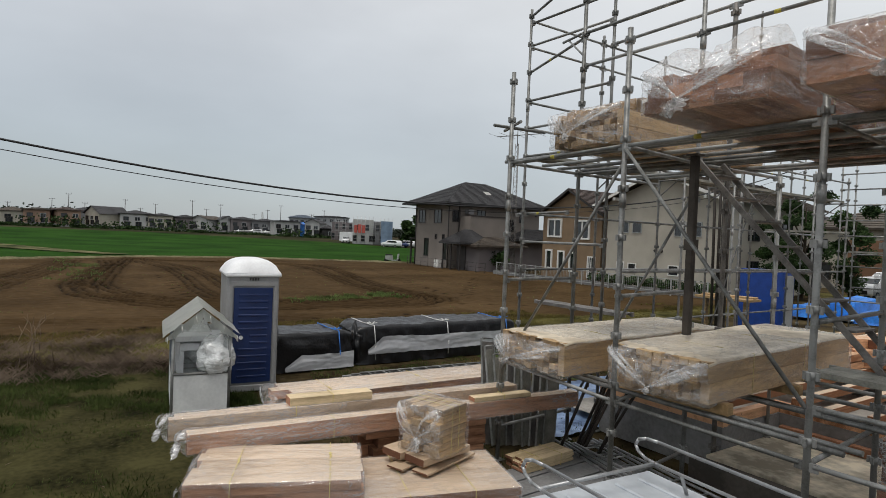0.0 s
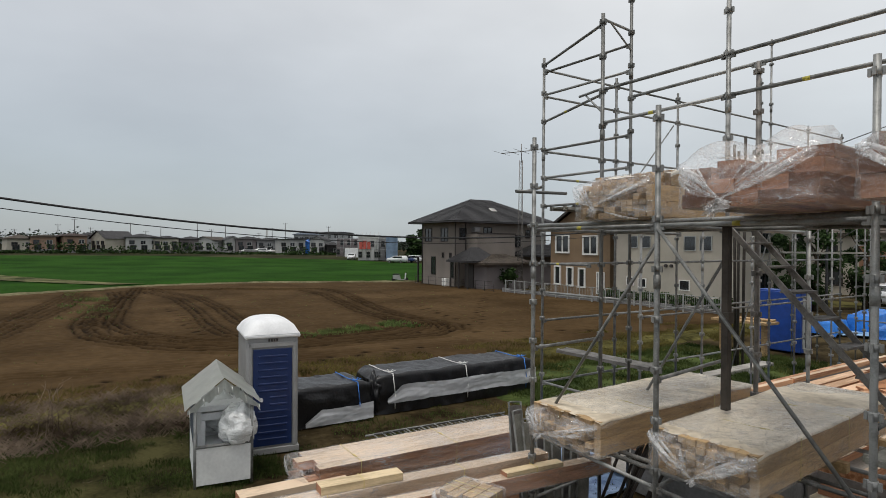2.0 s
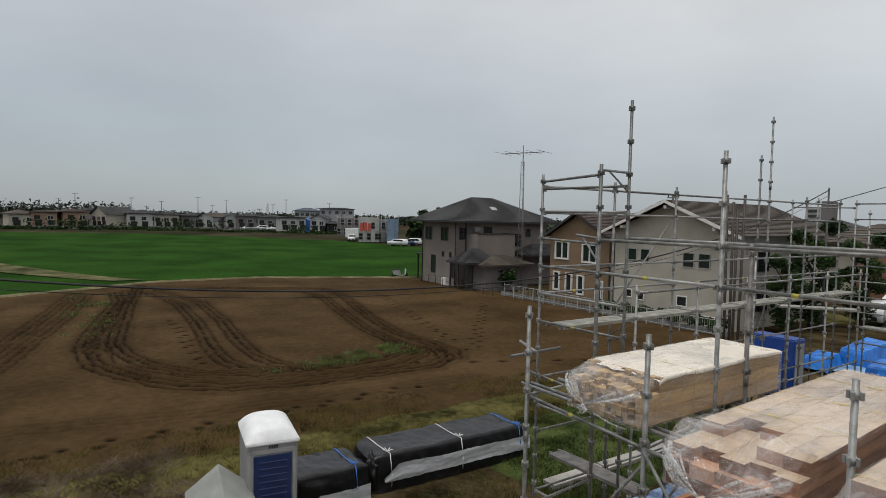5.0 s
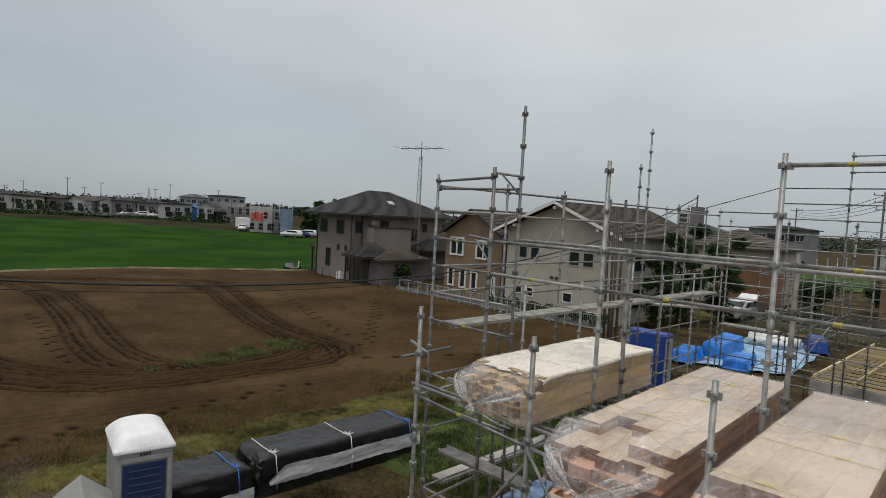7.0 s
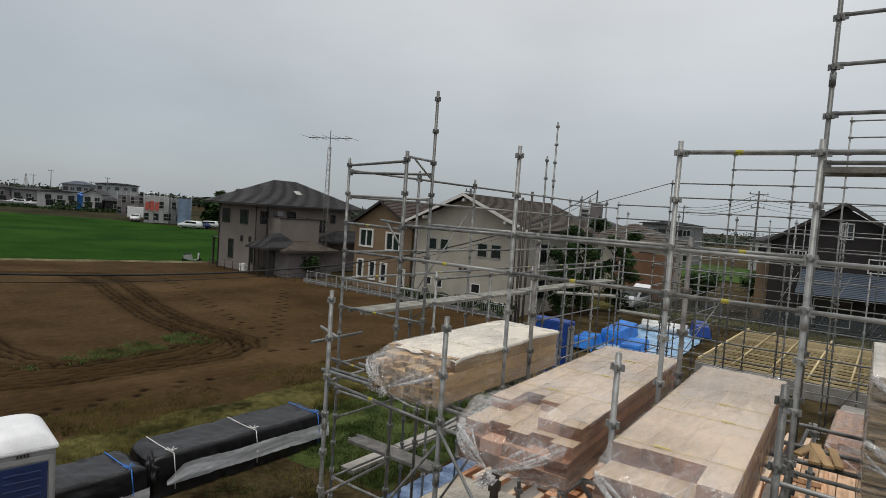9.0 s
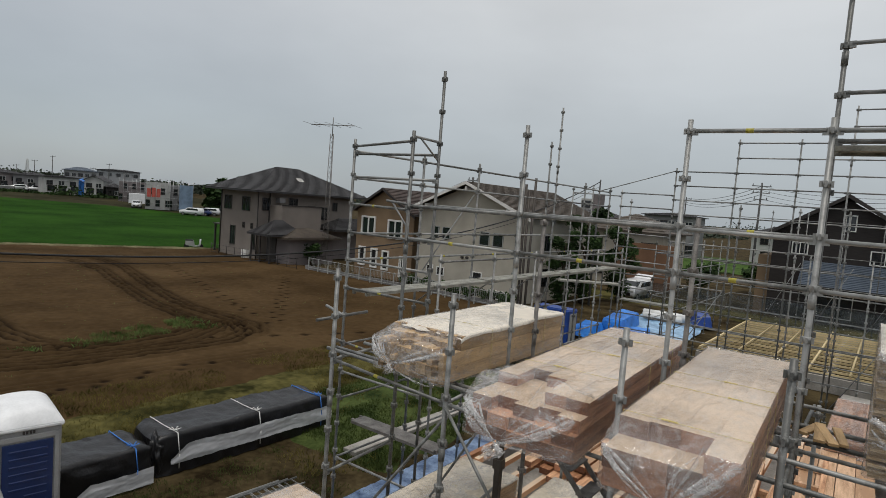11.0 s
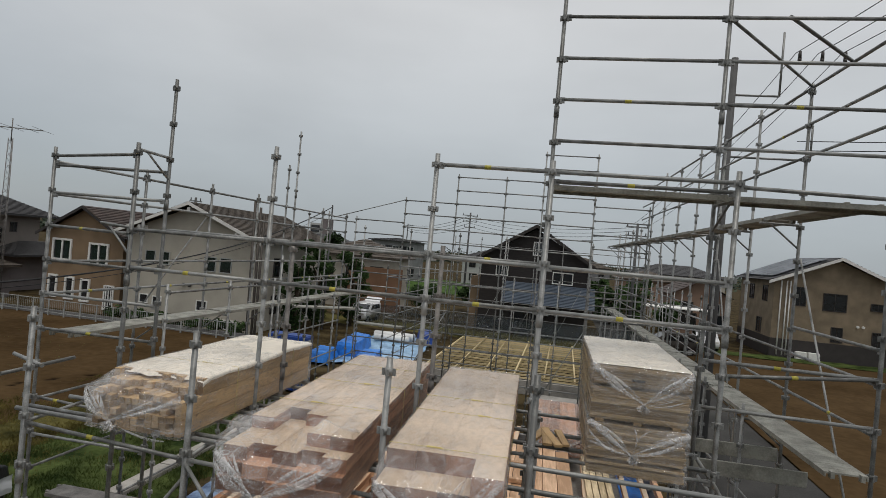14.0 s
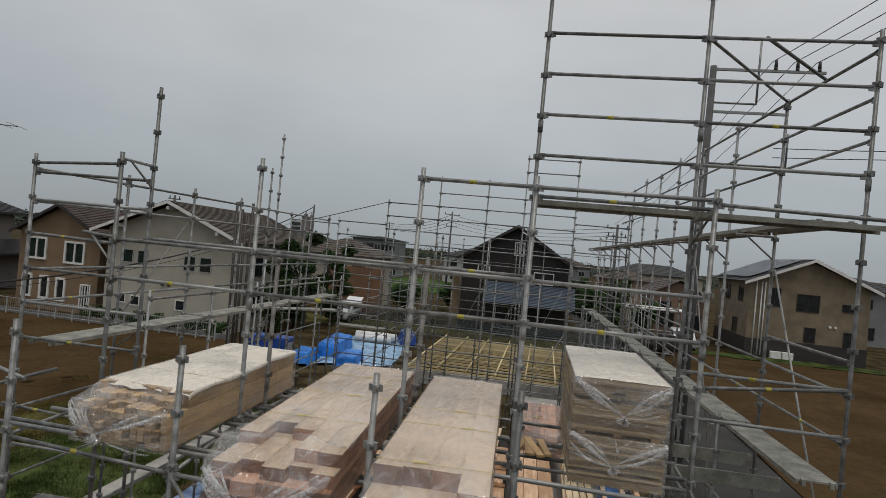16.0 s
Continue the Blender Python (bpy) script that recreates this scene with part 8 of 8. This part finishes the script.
# scooter
sc = thing("scooter", "white and black scooter parked at the field edge", "scooter", pose(-52.3, 30.4, 0, 0, 0, 60))
for x in (-0.6, 0.6):
    bm = bmesh.new()
    tube(bm, (x, -0.05, 0.25), (x, 0.05, 0.25), 0.25, 14)
    part("wheel", bm, M["rubber"], sc)
bm = bmesh.new()
prism(bm, [(-0.7, 0.35), (-0.75, 0.7), (0.0, 0.75), (0.1, 0.3), (0.4, 0.3), (0.62, 0.9), (0.7, 0.9), (0.55, 0.25), (0.0, 0.2)], -0.14, 0.14)
part("body", bm, M["fence_grey"], sc)
bm = bmesh.new()
box(bm, 0.5, 0.62, -0.16, 0.16, 0.35, 0.92, 0.03)
part("leg_shield", bm, M["white"], sc, "white front shield")
bm = bmesh.new()
tube(bm, (0.6, -0.3, 1.0), (0.6, 0.3, 1.0), 0.02, 6)
tube(bm, (0.62, 0, 0.85), (0.58, 0, 1.0), 0.03, 6)
part("handlebar", bm, M["rubber"], sc)
bm = bmesh.new()
box(bm, -0.75, -0.05, -0.13, 0.13, 0.75, 0.86, 0.03)
part("seat", bm, M["rubber"], sc)

# ---------------------------------------------------------------- grass and weeds


def blades(name, label, mat_, area, count, low, high, width, seed, keep=None, lean=0.35):
    rnd = random.Random(seed)
    verts, faces = [], []
    x0, x1, y0, y1 = area
    done = 0
    while done < count:
        cx, cy = rnd.uniform(x0, x1), rnd.uniform(y0, y1)
        if keep and not keep(cx, cy):
            done += 1
            continue
        for _ in range(6):
            x, y = cx + rnd.gauss(0, 0.06), cy + rnd.gauss(0, 0.06)
            h_ = rnd.uniform(low, high)
            a = rnd.uniform(0, math.tau)
            dx, dy = math.cos(a) * width, math.sin(a) * width
            lx, ly = rnd.gauss(0, lean) * h_, rnd.gauss(0, lean) * h_
            n = len(verts)
            verts += [(x - dx, y - dy, 0.0), (x + dx, y + dy, 0.0), (x + lx * 0.5 + dx * 0.6, y + ly * 0.5 + dy * 0.6, h_ * 0.65), (x + lx, y + ly, h_)]
            faces += [(n, n + 1, n + 2), (n, n + 2, n + 3)]
        done += 1
    me = bpy.data.meshes.new(name)
    me.from_pydata(verts, [], faces)
    me.materials.append(M[mat_])
    return tagged(new(name, me), label, "grass", kind="stuff")


blades("grass", "short green grass in patches on the site ground", "grass", (-13.5, -4.5, -7, 3.6), 46000, 0.02, 0.09, 0.006, 1, lambda x, y: nz(x * 0.55, y * 0.55, 1) + 0.6 * nz(x * 1.9, y * 1.9, 4) - 0.05 * (x + 9) - 0.09 * (y - 0.5) > 0.10)
blades("grass", "dark green low weeds over the trodden earth", "grass", (-14, -4, -7, 9), 16000, 0.015, 0.07, 0.006, 2, lambda x, y: nz(x * 0.8, y * 0.8, 5) + 0.4 * nz(x * 2.5, y * 2.5, 2) > 0.02)
blades("dry_grass", "dry straw scattered over the trodden earth", "weed_brown", (-14, -4, -7, 6), 1600, 0.01, 0.04, 0.003, 12, lambda x, y: nz(x * 0.7, y * 0.7, 9) > -0.1, 1.2)
blades("dead_weeds", "brown dead weeds along the field edge", "weed_brown", (-16.4, -12.4, -14, 5), 7000, 0.04, 0.22, 0.0035, 3, lambda x, y: nz(x * 0.5, y * 0.35, 8) > -0.1, 0.8)
blades("dry_grass", "yellow-green dry grass along the field edge", "grass_dry", (-17.6, -13.4, -14, 28), 26000, 0.03, 0.16, 0.007, 4, lambda x, y: nz(x * 0.5, y * 0.3, 2) > -0.15)
blades("grass", "green grass beside the concrete slabs", "grass", (-13.5, -8.6, 9.5, 21), 9000, 0.05, 0.16, 0.007, 5, lambda x, y: nz(x * 0.7, y * 0.7, 6) > -0.25)
blades("dry_grass", "yellowish grass mixed into the green strip", "grass_dry", (-13.5, -8.6, 8.5, 21), 3500, 0.04, 0.14, 0.006, 15, lambda x, y: nz(x * 0.6, y * 0.6, 11) > 0.0)
blades("weeds", "patch of green weeds in the ploughed field", "weed_green", (-25.6, -21.8, 7.0, 14.6), 2600, 0.05, 0.22, 0.011, 6, lambda x, y: nz(x * 0.9, y * 0.9, 3) > -0.12 and abs(x + 23.2 + (y - 11) * 0.18) < (0.35 + 0.13 * (y - 7)) )
blades("weeds", "thin green weeds at the bare field's corner", "weed_green", (-60, -33, -1, 5.5), 2600, 0.05, 0.2, 0.02, 16, lambda x, y: nz(x * 0.5, y * 0.5, 3) > 0.0 and abs(y - 2.6 - (x + 45) * -0.05) < 1.3)
blades("weeds", "sparse green weeds over the tilled soil", "weed_green", (-45, -17, -6, 26), 700, 0.03, 0.12, 0.012, 17)
bm = bmesh.new()
rnd = random.Random(9)
for k in range(7):
    x, y = -13.2 + rnd.gauss(0, 0.12), 0.35 + rnd.gauss(0, 0.12)
    p = Vector((x, y, 0))
    for j in range(5):
        q = p + Vector((rnd.gauss(0, 0.04), rnd.gauss(0, 0.05), 0.2))
        tube(bm, p, q, 0.008 - j * 0.001, 5, caps=False)
        if j > 1:
            tube(bm, q, q + Vector((rnd.gauss(0, 0.1), rnd.gauss(0, 0.1), 0.12)), 0.004, 4, caps=False)
        p = q
solid("dead_stalks", bm, M["weed_brown"], "bare brown weed stalks by the field edge", "weed", kind="stuff")
